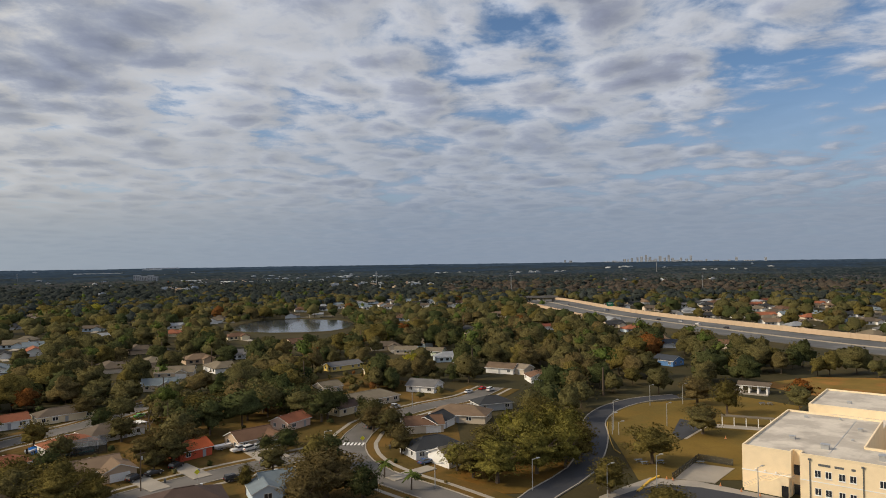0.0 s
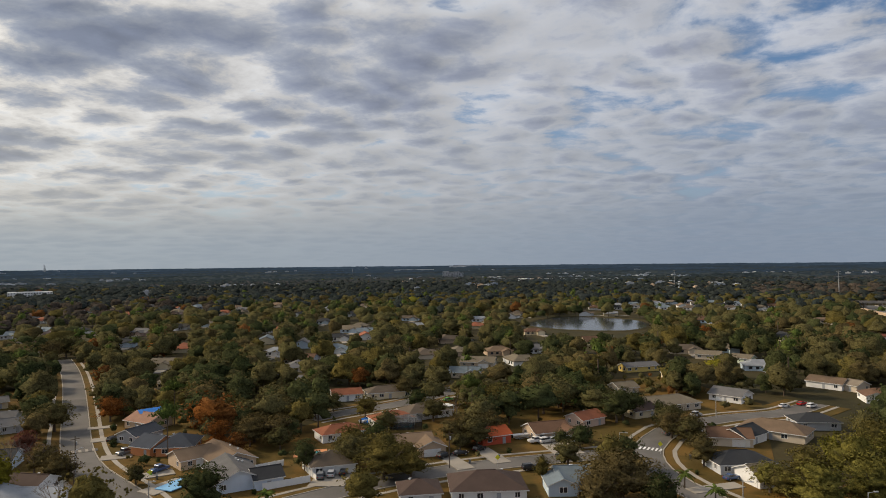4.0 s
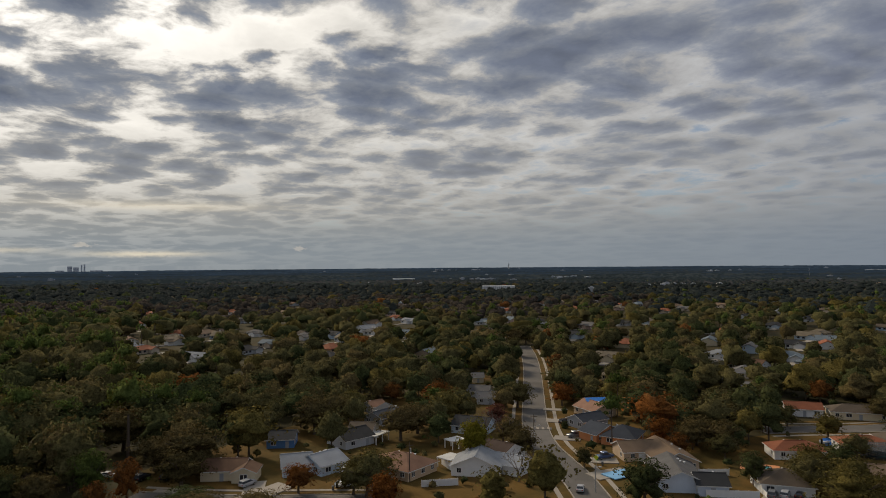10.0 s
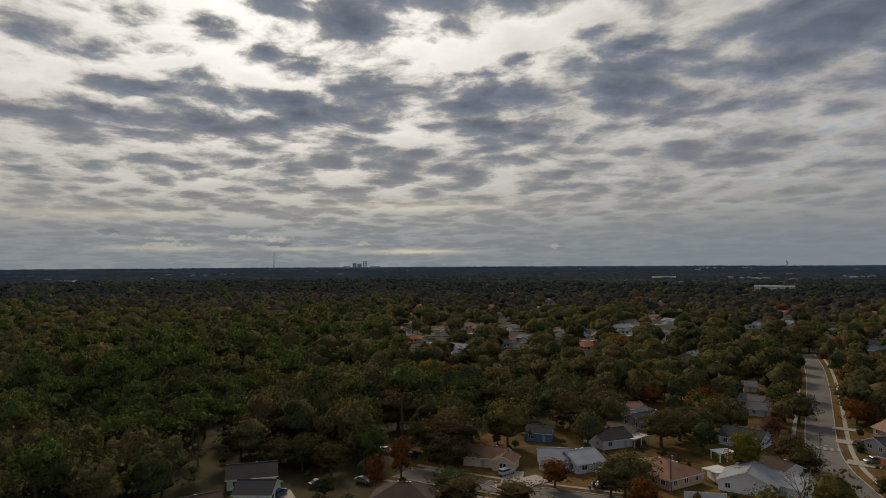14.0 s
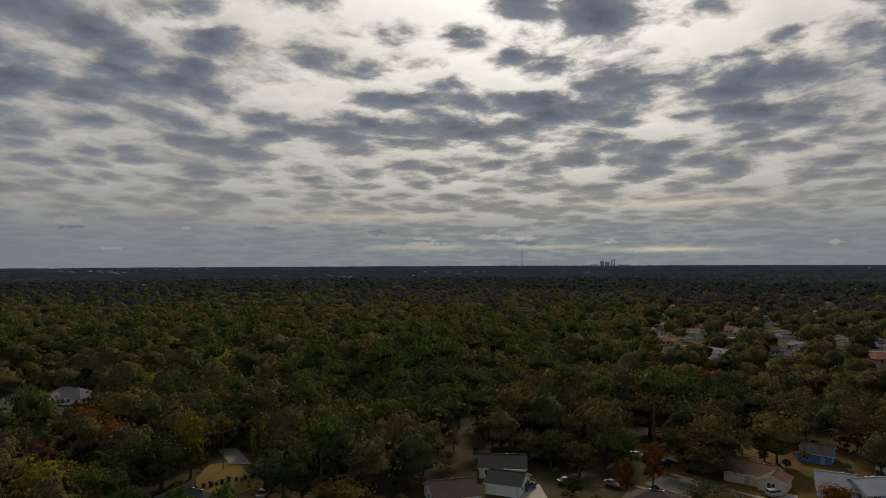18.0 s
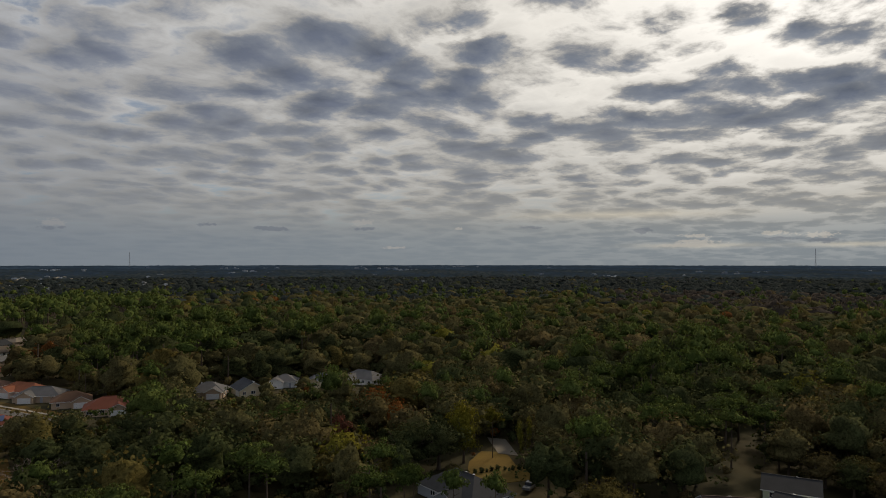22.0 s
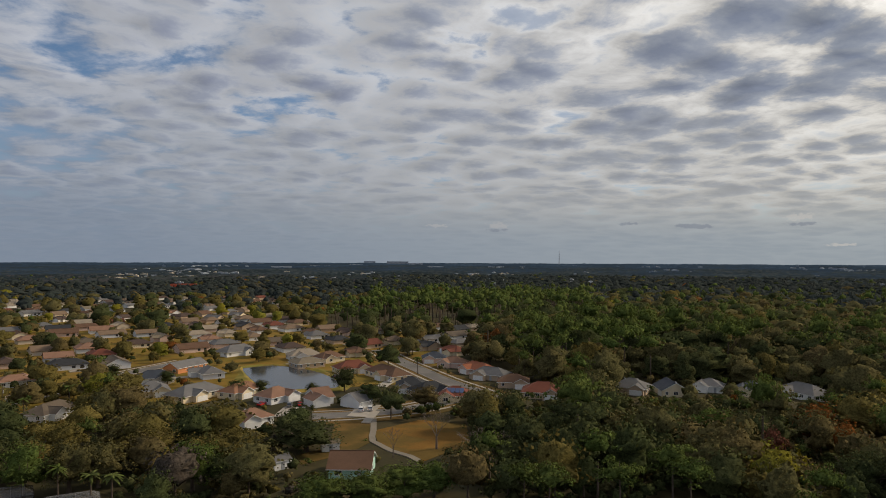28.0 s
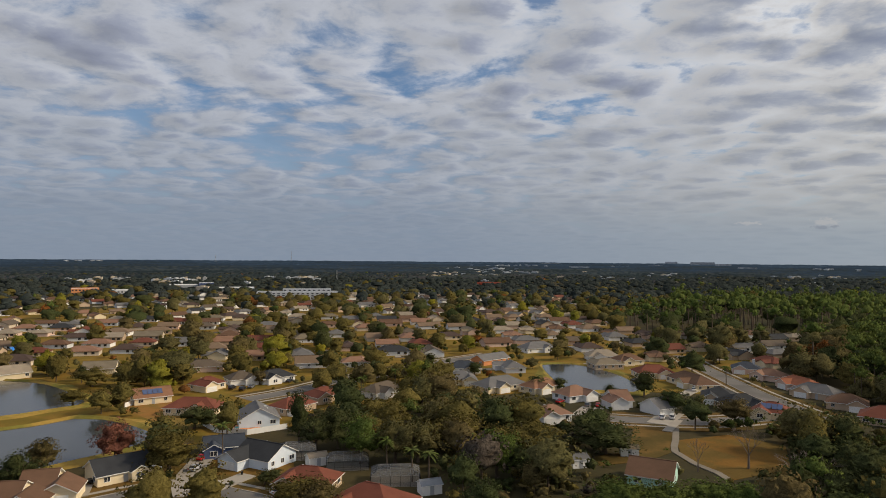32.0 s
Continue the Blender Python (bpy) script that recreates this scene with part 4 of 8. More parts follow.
def fence(pts, h=1.8, mat=None, label="white vinyl privacy fence round a back garden"):
    base = tagged(new("fence"), label, "fence", "fences")
    base.matrix_basis = pose(*pts[0], 0)
    ox, oy = pts[0]
    for (x0, y0), (x1, y1) in zip(pts[:-1], pts[1:]):
        d = Vector((x1 - x0, y1 - y0, 0))
        n = max(1, round(d.length / 2.4))
        panel = mesh_of("panel", *boxes((0.06, d.length / n - 0.06, -0.03, 0.03, 0.08, h)), mat or TRIM)
        post = mesh_of("post", *boxes((-0.07, 0.07, -0.07, 0.07, 0, h + 0.12)), mat or TRIM)
        a = math.degrees(math.atan2(d.y, d.x))
        for k in range(n + 1):
            q = pose(x0 - ox + d.x * k / n, y0 - oy + d.y * k / n, 0, 0, 0, a)
            put("post", post, base, q)
            if k < n:
                put("panel", panel, base, q)
    return base


def pool_cage(x, y, turn, L, D, h=2.5):
    """A screened enclosure: bronze aluminium bars under a mansard top of fine mesh, over a pool."""
    base = tagged(new("pool_enclosure"), "dark bronze aluminium screen enclosure over a garden pool", "enclosure", "enclosures")
    base.matrix_basis = pose(x, y, 0, 0, 0, turn)
    nx, ny, inset, top = max(3, round(L / 2.2)), max(3, round(D / 2.2)), 1.7, h + 1.1
    upright, rafter = [], []
    for i in range(nx + 1):
        px = -L / 2 + L * i / nx
        qx = max(-L / 2 + inset, min(L / 2 - inset, px))
        for sy in (-1, 1):
            upright.append(beam((px, sy * D / 2, 0), (px, sy * D / 2, h), 0.035, 4))
            rafter.append(beam((px, sy * D / 2, h), (qx, sy * (D / 2 - inset), top), 0.045, 4))
        rafter.append(beam((qx, -D / 2 + inset, top), (qx, D / 2 - inset, top), 0.045, 4))
    for j in range(ny + 1):
        py = -D / 2 + D * j / ny
        qy = max(-D / 2 + inset, min(D / 2 - inset, py))
        for sx in (-1, 1):
            upright.append(beam((sx * L / 2, py, 0), (sx * L / 2, py, h), 0.035, 4))
            rafter.append(beam((sx * L / 2, py, h), (sx * (L / 2 - inset), qy, top), 0.045, 4))
        rafter.append(beam((-L / 2 + inset, qy, top), (L / 2 - inset, qy, top), 0.045, 4))
    for z, dx, dy in ((h, L / 2, D / 2), (0.9, L / 2, D / 2)):
        for sgn in (-1, 1):
            upright += [beam((-dx, sgn * dy, z), (dx, sgn * dy, z), 0.04, 4), beam((sgn * dx, -dy, z), (sgn * dx, dy, z), 0.04, 4)]
    put("frame", mesh_of("frame", *join(*upright), PAINTS["black"]), base)
    put("roof_frame", mesh_of("roof_frame", *join(*rafter), ROOF["gray"]), base, None, "grey aluminium roof bars")
    v, f = boxes((-L / 2, L / 2, -D / 2, D / 2, 0.1, h))
    sides = [q for q in f if len({round(v[k][2], 3) for k in q}) > 1]
    put("screen", mesh_of("screen", v, sides, SCREEN), base, None, "fine dark insect mesh")
    lo = [(-L / 2, -D / 2, h), (L / 2, -D / 2, h), (L / 2, D / 2, h), (-L / 2, D / 2, h)]
    hi = [(sx * (L / 2 - inset), sy * (D / 2 - inset), top) for sx, sy in ((-1, -1), (1, -1), (1, 1), (-1, 1))]
    put("screen", mesh_of("screen", lo + hi, [(k, (k + 1) % 4, (k + 1) % 4 + 4, k + 4) for k in range(4)] + [(4, 5, 6, 7)], PALE_SCREEN), base, None, "grey insect mesh of the roof")
    put("deck", mesh_of("deck", *boxes((-L / 2, L / 2, -D / 2, D / 2, 0.0, 0.08)), CONCRETE), base)
    if L > 12.5:
        put("pool", mesh_of("pool", *boxes((-L / 4, L / 4, -D / 5, D / 5, 0.0, 0.14)), POOL), base)
    KEEP.append((x, y, max(L, D) * 0.6))
    FRONT.append((math.atan2(-x, y), (L * 0.25) / math.hypot(x, y), math.hypot(x, y)))


def see_through(name, c, share):
    mat = bpy.data.materials.new(name)
    mat.use_nodes = True
    N = Nodes(mat.node_tree)
    a, b = N.n("ShaderNodeBsdfTransparent"), N.n("ShaderNodeBsdfPrincipled", {"Base Color": (*c, 1), "Roughness": 0.8})
    N.n("ShaderNodeOutputMaterial", {0: N.n("ShaderNodeMixShader", {0: share, 1: a.outputs[0], 2: b.outputs[0]}).outputs[0]})
    return mat


SCREEN = see_through("insect_screen", (0.05, 0.055, 0.055), 0.5)
PALE_SCREEN = see_through("roof_insect_screen", (0.16, 0.165, 0.17), 0.42)


# ---- larger buildings and far things ----
def block(x, y, turn, L, D, h, wall, label, storeys=2, roof="white", name="building", every=3.2):
    """A flat-roofed building with a parapet and rows of windows."""
    base = tagged(new(name), label, "building", "large buildings")
    base.matrix_basis = pose(x, y, ground_at(x, y), 0, 0, turn)
    put("wall", mesh_of("wall", *boxes((-L / 2, L / 2, -D / 2, D / 2, 0, h)), WALL[wall]), base)
    put("roof", mesh_of("roof", *boxes((-L / 2 + 0.3, L / 2 - 0.3, -D / 2 + 0.3, D / 2 - 0.3, h - 0.2, h + 0.05)), ROOF[roof]), base)
    t = 0.3
    put("parapet", mesh_of("parapet", *boxes((-L / 2, L / 2, -D / 2, -D / 2 + t, h, h + 0.6), (-L / 2, L / 2, D / 2 - t, D / 2, h, h + 0.6), (-L / 2, -L / 2 + t, -D / 2 + t, D / 2 - t, h, h + 0.6), (L / 2 - t, L / 2, -D / 2 + t, D / 2 - t, h, h + 0.6)), WALL[wall]), base)
    n = max(2, int(L / every))
    for k in range(storeys):
        z = h * (k + 0.35) / storeys
        for i in range(n):
            w = L / n
            put("window", mesh_of("window", *boxes((-L / 2 + w * (i + 0.25), -L / 2 + w * (i + 0.75), -D / 2 - 0.06, -D / 2 + 0.02, z, z + min(1.6, h / storeys * 0.5))), GLASS), base)
    KEEP.append((x, y, max(L, D) * 0.55))
    return base


def ground_at(x, y):
    return swell(math.hypot(x, y))


def tower(x, y, h, base_w, label, name="radio_mast"):
    """A lattice mast."""
    z0 = ground_at(x, y)
    bars = []
    n = max(4, int(h / 9))
    ring = [(math.cos(a), math.sin(a)) for a in (0.3, 2.39, 4.49)]
    for k in range(n):
        a, b = k / n, (k + 1) / n
        wa, wb = base_w * (1 - 0.7 * a), base_w * (1 - 0.7 * b)
        for i in range(3):
            j = (i + 1) % 3
            p, q = (ring[i][0] * wa, ring[i][1] * wa, h * a), (ring[i][0] * wb, ring[i][1] * wb, h * b)
            bars += [beam(p, q, base_w * 0.13, 4), beam(p, (ring[j][0] * wb, ring[j][1] * wb, h * b), base_w * 0.08, 4)]
    base = tagged(new(name), label, "mast", "masts")
    base.matrix_basis = pose(x, y, z0)
    put("lattice", mesh_of("lattice", *join(*bars), STEEL), base)
    put("antenna", mesh_of("antenna", *tube([(0, 0, h, base_w * 0.15), (0, 0, h * 1.06, base_w * 0.05)], 5), STEEL), base)


def pylon(x, y, turn, h, label):
    """A single steel power pole with cross arms."""
    base = tagged(new("power_pole"), label, "power pole", "power poles")
    base.matrix_basis = pose(x, y, ground_at(x, y), 0, 0, turn)
    put("pole", mesh_of("pole", *tube([(0, 0, 0, h * 0.016), (0, 0, h, h * 0.008)], 8), STEEL), base)
    for k in range(3):
        put("cross_arm", mesh_of("cross_arm", *beam((-h * 0.09, 0, h * (0.97 - 0.09 * k)), (h * 0.09, 0, h * (0.97 - 0.09 * k)), h * 0.007), STEEL), base)


def wall_line(pts, h, t, mat, label):
    """A long free-standing wall along a line, panel by panel, with posts."""
    base = tagged(new("sound_barrier"), label, "wall", kind="structure")
    line = smooth_line(pts, 12.0)
    for a, b in zip(line[:-1], line[1:]):
        d = b - a
        q = pose(a.x, a.y, 0, 0, 0, math.degrees(math.atan2(d.y, d.x)))
        put("panel", mesh_of("panel", *boxes((0.25, d.length - 0.25, -t / 2, t / 2, 0, h)), mat), base, q)
        put("post", mesh_of("post", *boxes((-0.25, 0.25, -t * 0.8, t * 0.8, 0, h + 0.25)), mat), base, q)
        STRIPS.append((a.x, a.y, b.x, b.y, 3.0))

# ---- the plan ----
# streets
road([(-97.4, 92.7), (-112.0, 100.7), (-124.2, 107.1), (-138.9, 114.0), (-155.5, 120.2), (-170.1, 127.0), (-189.4, 139.3), (-226.0, 165.8), (-273.0, 199.7), (-320.3, 232.2), (-366.7, 261.3)])
road([(-103.8, 101.9), (-101.6, 113.8), (-92.5, 133.0), (-84.9, 145.9), (-73.3, 160.8), (-58.8, 175.2), (-44.3, 186.8), (-34.0, 195.3)])
road([(11.7, 140.5), (5.0, 149.4), (-4.0, 159.2), (-12.7, 167.6), (-20.9, 177.9), (-26.2, 189.4), (-28.5, 202.3), (-27.6, 214.1), (-25.4, 225.7), (-17.8, 239.2), (-6.0, 253.3), (9.5, 266.8), (21.3, 288.4)], seen=True)
road([(-142.2, 194.4), (-138.0, 204.2), (-131.1, 216.5), (-124.5, 229.7), (-118.8, 249.2), (-112.8, 269.7)])
road([(-176.4, 10.5), (-169.9, 18.6), (-164.5, 26.5), (-158.3, 36.5), (-151.9, 48.7), (-145.3, 60.2)])
road([(104.5, -246.2), (91.9, -264.6), (80.1, -290.7), (60.3, -321.1), (39.0, -353.5), (16.2, -382.6)])
road([(-91.6, -396.4), (-92.2, -356.4), (-94.8, -318.4), (-97.0, -288.1), (-100.8, -263.6), (-103.3, -241.4)])
road([(-31.0, -235.5), (-44.0, -234.2), (-59.0, -234.8), (-73.2, -239.3), (-96.0, -251.0)])
road([(96.4, -133.7), (88.1, -143.4), (77.7, -149.4), (62.2, -145.6), (50.8, -140.0)])
road([(12.9, 140.5), (22.5, 157.0), (29.4, 165.9), (35.1, 174.5), (41.6, 190.6), (46.9, 208.8), (50.5, 226.9), (59.9, 244.4), (74.6, 258.2), (92.1, 264.4)], walks=False, mat=DARK_ASPHALT, width=7.0, label="dark asphalt school drive curving round a dry lawn")
road([(-51.2, -228.3), (-47.2, -210.6), (-44.2, -198.2), (-47.0, -186.9), (-50.8, -179.9), (-52.1, -174.7)], walks=False, kerb=False, width=2.0, mat=WORN_PATH, label="worn grey concrete footpath across dry grass", z=0.2)
# ponds
pond([(-179.3, 563.7), (-178.2, 609.0), (-166.1, 641.6), (-135.0, 649.1), (-99.2, 631.3), (-80.2, 589.3), (-88.5, 533.7), (-126.3, 521.9), (-161.1, 534.6)], 'grey lake water among houses and trees', 5.0, SOIL)
pond([(-11.6, -350.4), (-26.3, -354.7), (-39.2, -340.7), (-47.3, -321.1), (-50.6, -297.9), (-46.4, -283.7), (-32.8, -285.2), (-18.9, -285.4), (-16.2, -300.4)], 'grey-blue pond water mirroring the clouds')
pond([(237.2, -268.5), (207.6, -265.1), (186.0, -253.5), (162.0, -233.4), (164.6, -221.7), (175.2, -208.1), (183.8, -203.6)], 'grey-blue pond water mirroring the clouds')
pond([(166.6, -184.6), (152.8, -200.5), (148.9, -208.8), (139.2, -209.4), (122.6, -202.0), (111.0, -192.7), (110.2, -181.7), (118.9, -166.9), (123.4, -158.1), (134.0, -148.7)], 'grey-blue pond water mirroring the clouds')
# open ground
flat('field', [(53.0, 230.8), (68.7, 252.4), (96.3, 257.8), (114.7, 265.1), (130.1, 243.7), (88.6, 194.0), (73.7, 164.8), (47.6, 165.9), (49.9, 190.2)], SCHOOL_LAWN, 0.03, 'dry olive school lawn between drive and building', 'lawn')
flat('field', [(-0.3, 171.9), (8.8, 157.4), (18.4, 157.8), (38.6, 177.2), (34.0, 181.0), (22.0, 189.0), (8.0, 182.0)], ORANGE_LAWN, 0.045, 'bare orange-brown soil under a grove', 'field')
flat('field', [(132.0, 288.0), (166.6, 301.9), (224.9, 291.7), (190.6, 247.5), (144.9, 263.0)], DRY, 0.03, 'dry tan playing field behind the school', 'field', seen=True)
flat('field', [(-47.1, -210.5), (-65.5, -219.8), (-78.3, -208.9), (-71.3, -186.5), (-53.5, -174.9), (-44.8, -190.2)], ORANGE_LAWN, 0.03, 'dry reddish-brown grass clearing', 'field', seen=True)
flat('field', [(-39.3, -234.3), (-50.1, -228.2), (-43.8, -198.1), (-35.5, -188.8), (-21.0, -181.8), (-20.5, -190.4), (-30.6, -196.2)], LAWN, 0.03, 'dry green-brown lawn beside a footpath', 'lawn', seen=True)
flat('field', [(-143.4, -98.0), (-152.2, -103.5), (-162.8, -106.5), (-166.4, -100.4), (-157.3, -91.6), (-157.1, -86.6), (-150.7, -81.6), (-141.0, -88.0)], SCHOOL_LAWN, 0.03, 'small sunlit lawn in a clearing', 'lawn', seen=True)
flat('lawn', [(-68.2, 180.0), (-37.6, 194.4), (-33.9, 213.1), (-41.8, 217.0), (-56.7, 198.3), (-71.1, 187.8)], LAWN, 0.03, 'dry olive front lawn', 'lawn')
flat('lawn', [(-22.7, 193.7), (-20.1, 219.4), (-9.2, 226.4), (1.9, 198.4), (1.5, 172.3), (-13.1, 172.9)], LAWN, 0.03, 'dry olive front lawn', 'lawn')
flat('lawn', [(114.9, -147.3), (102.8, -159.6), (76.7, -175.5), (59.8, -172.8), (51.3, -148.5), (104.5, -141.2)], ORANGE_LAWN, 0.03, 'dry olive front lawns along a curved street', 'lawn')
flat('lawn', [(169.9, -244.7), (159.0, -257.7), (93.9, -214.6), (103.4, -202.0), (121.7, -210.4)], DRY, 0.03, 'dry tan bank between ponds and gardens', 'lawn')
# houses
house(-73.5, 192.1, 48.5, 9.6, 8.1, 'orange', 'red', 'red bungalow under a bright orange-red gable roof with white metal porch')
house(-59.3, 203.7, 42.2, 12.0, 9.9, 'brown', 'tan', 'tan bungalow under a brown shingle gable roof among trees', garage='-y', wing=(5, -1, 3, 7))
house(-51.9, 224.5, 58.8, 10.4, 8.1, 'terracotta', 'pink', 'pink bungalow under a terracotta gable roof among trees')
house(-92.5, 174.0, 40.7, 13.4, 9.9, 'taupe', 'tan', 'tan bungalow under a taupe shingle gable roof among trees', garage='-y', wing=(5, -1, 4, 8))
house(-37.4, 244.0, 51.1, 10.3, 8.1, 'darkbrown', 'cream', 'cream bungalow under a dark brown shingle gable roof among trees')
house(-31.4, 257.5, 44.7, 27.1, 10.8, 'greige', 'beige', 'beige bungalow under a greige shingle hip roof among trees', hip=True)
house(-49.7, 284.2, 45.9, 9.5, 8.1, 'greige', 'beige', 'beige bungalow under a greige shingle gable roof among trees')
house(-52.2, 342.9, 41.5, 18.3, 7.2, 'gray', 'yellow', 'yellow bungalow under a grey shingle gable roof among trees')
house(-7.4, 217.9, 11.7, 12.1, 9.0, 'brown', 'beige', 'beige bungalow under a brown shingle gable roof among trees', garage='-y')
house(-4.3, 192.4, 30.6, 14.9, 9.9, 'charcoal', 'lightgray', 'light grey bungalow under a charcoal shingle hip roof among trees', hip=True)
house(0.8, 182.5, 39.5, 7.4, 9.0, 'greige', 'white', 'white bungalow under a greige shingle gable roof among trees', garage='-x')
house(-40.7, 162.4, 26.1, 9.1, 9.9, 'bluegray', 'lightblue', 'light blue bungalow under a blue-grey shingle gable roof among trees', wing=(-4, -1, 3, 7))
house(-58.3, 149.0, 27.9, 17.2, 12.6, 'darkbrown', 'white', 'white bungalow under a dark brown shingle hip roof among trees', hip=True)
house(-71.2, 139.1, 32.9, 9.3, 9.0, 'darkbrown', 'white', 'white bungalow under a dark brown shingle hip roof among trees', hip=True)
house(-149.7, 228.5, 43.8, 11.7, 8.1, 'terracotta', 'white', 'white bungalow under a terracotta gable roof among trees')
house(-136.7, 239.7, 43.1, 18.0, 9.0, 'greybrown', 'cream', 'cream bungalow under a grey-brown shingle hip roof among trees', hip=True)
house(-107.0, 214.3, 52.1, 16.9, 9.9, 'greybrown', 'white', 'white bungalow under a grey-brown shingle hip roof among trees', hip=True)
house(-112.0, 198.8, 50.5, 13.6, 9.0, 'terracotta', 'white', 'white bungalow under a terracotta hip roof among trees', hip=True)
house(-102.9, 149.6, 42.7, 11.3, 10.8, 'greybrown', 'white', 'white bungalow under a grey-brown shingle hip roof among trees', hip=True, garage='-y')
house(-118.7, 177.6, 54.0, 13.9, 8.1, 'terracotta', 'white', 'white bungalow under a terracotta hip roof among trees', hip=True)
house(-238.1, 147.5, 38.8, 8.8, 8.1, 'gray', 'lightgray', 'light grey bungalow under a grey shingle gable roof among trees')
house(-225.3, 142.2, 55.9, 7.2, 8.1, 'gray', 'lightgray', 'light grey bungalow under a grey shingle gable roof among trees')
house(-267.0, 163.9, 62.9, 5.1, 7.2, 'gray', 'cream', 'cream bungalow under a grey shingle gable roof among trees')
house(-176.5, 51.4, 76.6, 7.7, 9.9, 'lightgray', 'lightblue', 'light blue bungalow under a pale grey metal gable roof among trees')
house(-174.4, 58.1, 108.1, 8.6, 9.9, 'lightgray', 'lightblue', 'light blue bungalow under a pale grey metal gable roof among trees')
house(-164.2, 74.9, 76.6, 11.1, 9.9, 'pinkbrown', 'tan', 'tan bungalow under a pinkish brown shingle hip roof among trees', hip=True)
house(-195.0, 73.7, 104.7, 10.6, 9.9, 'charcoal', 'lightgray', 'light grey bungalow under a charcoal shingle gable roof among trees')
house(-204.5, 55.1, 65.9, 8.1, 8.1, 'charcoal', 'blue', 'blue bungalow under a charcoal shingle gable roof among trees')
house(-181.9, 34.2, 64.4, 10.8, 9.0, 'brown', 'cream', 'cream bungalow under a brown shingle gable roof among trees', wing=(6, -1, 2, 6))
house(-153.2, 9.5, 76.8, 13.5, 10.8, 'darkbrown', 'white', 'white bungalow under a dark brown shingle hip roof among trees', hip=True)
house(-173.8, -27.5, 98.5, 11.7, 9.9, 'charcoal', 'palegreen', 'pale green bungalow under a charcoal shingle gable roof among trees')
house(-161.0, -24.2, 81.7, 8.4, 9.0, 'charcoal', 'palegreen', 'pale green bungalow under a charcoal shingle gable roof among trees', garage='-y')
house(-150.5, -35.9, 117.6, 10.1, 10.8, 'darkbrown', 'white', 'white bungalow under a dark brown shingle gable roof among trees')
house(-232.9, 97.5, 96.6, 5.9, 7.2, 'pinkbrown', 'gray', 'gray bungalow under a pinkish brown shingle gable roof among trees')
house(-215.5, 92.8, 114.7, 8.6, 8.1, 'slate', 'gray', 'gray bungalow under a slate-blue shingle gable roof among trees')
house(-128.2, -88.4, 74.5, 19.6, 12.6, 'charcoal', 'gray', 'gray bungalow under a charcoal shingle hip roof among trees', hip=True, wing=(3.2, -1, 2.2, 6.2), s=0.54)
house(-163.8, -240.1, 132.7, 13.6, 10.8, 'gray', 'tan', 'tan bungalow under a grey shingle hip roof among trees', hip=True, garage='-y', wing=(3.2, -1, 2.2, 6.2), s=0.54)
house(-176.2, -230.9, 70.2, 13.0, 10.8, 'slate', 'cream', 'cream bungalow under a slate-blue shingle gable roof among trees', garage='-y', s=0.54)
house(-207.8, -220.5, 132.8, 11.1, 10.8, 'slate', 'cream', 'cream bungalow under a slate-blue shingle hip roof among trees', hip=True, wing=(-3.2, -1, 2.2, 6.2), s=0.54)
house(-223.6, -209.3, 91.4, 18.6, 10.8, 'gray', 'white', 'white bungalow under a grey shingle hip roof among trees', hip=True, wing=(-3.2, -1, 2.2, 6.2), s=0.54)
house(-196.8, -232.2, 132.8, 10.5, 9.0, 'gray', 'white', 'white bungalow under a grey shingle hip roof among trees', hip=True, garage='-y', wing=(-3.2, -1, 2.2, 6.2), s=0.54)
house(-109.9, -342.6, 166.0, 12.6, 9.9, 'slate', 'pink', 'pink bungalow under a slate-blue shingle hip roof among trees', hip=True, garage='-y', wing=(-3.2, -1, 2.2, 6.2), s=0.54, chimney=True)
house(-114.5, -323.8, 134.8, 13.1, 9.0, 'pinkbrown', 'pink', 'pink bungalow under a pinkish brown shingle hip roof among trees', hip=True, wing=(-3.2, -1, 2.2, 6.2), s=0.54)
house(-119.2, -300.8, 106.8, 20.3, 9.9, 'terracotta', 'pink', 'pink bungalow under a terracotta hip roof among trees', hip=True, garage='-y', wing=(-3.2, -1, 2.2, 6.2), s=0.54)
house(-119.3, -286.0, 131.6, 17.4, 9.9, 'gray', 'tan', 'tan bungalow under a grey shingle hip roof among trees', hip=True, garage='-y', wing=(-3.2, -1, 2.2, 6.2), s=0.54)
house(-121.5, -265.9, 154.4, 13.2, 9.9, 'brown', 'tan', 'tan bungalow under a brown shingle hip roof among trees', hip=True, garage='-y', wing=(3.2, -1, 2.2, 6.2), s=0.54)
house(-124.1, -242.7, 150.4, 16.3, 11.7, 'brownred', 'tan', 'tan bungalow under a red-brown shingle hip roof among trees', hip=True, garage='-y', wing=(3.2, -1, 2.2, 6.2), s=0.54)
house(-88.0, -246.7, 155.5, 12.6, 9.9, 'brownred', 'cream', 'cream bungalow under a red-brown shingle hip roof among trees', hip=True, wing=(-3.2, -1, 2.2, 6.2), s=0.54, solar=True)
house(-76.9, -270.8, 165.7, 12.3, 11.7, 'charcoal', 'tan', 'tan bungalow under a charcoal shingle hip roof among trees', hip=True, garage='-y', wing=(-3.2, -1, 2.2, 6.2), s=0.54)
house(-81.1, -258.3, 191.5, 15.1, 10.8, 'charcoal', 'tan', 'tan bungalow under a charcoal shingle hip roof among trees', hip=True, garage='-y', wing=(3.2, -1, 2.2, 6.2), s=0.54)
house(25.7, -293.3, 189.2, 12.2, 10.8, 'gray', 'cream', 'cream bungalow under a grey shingle hip roof among trees', hip=True, garage='-y', wing=(3.2, -1, 2.2, 6.2), s=0.54)
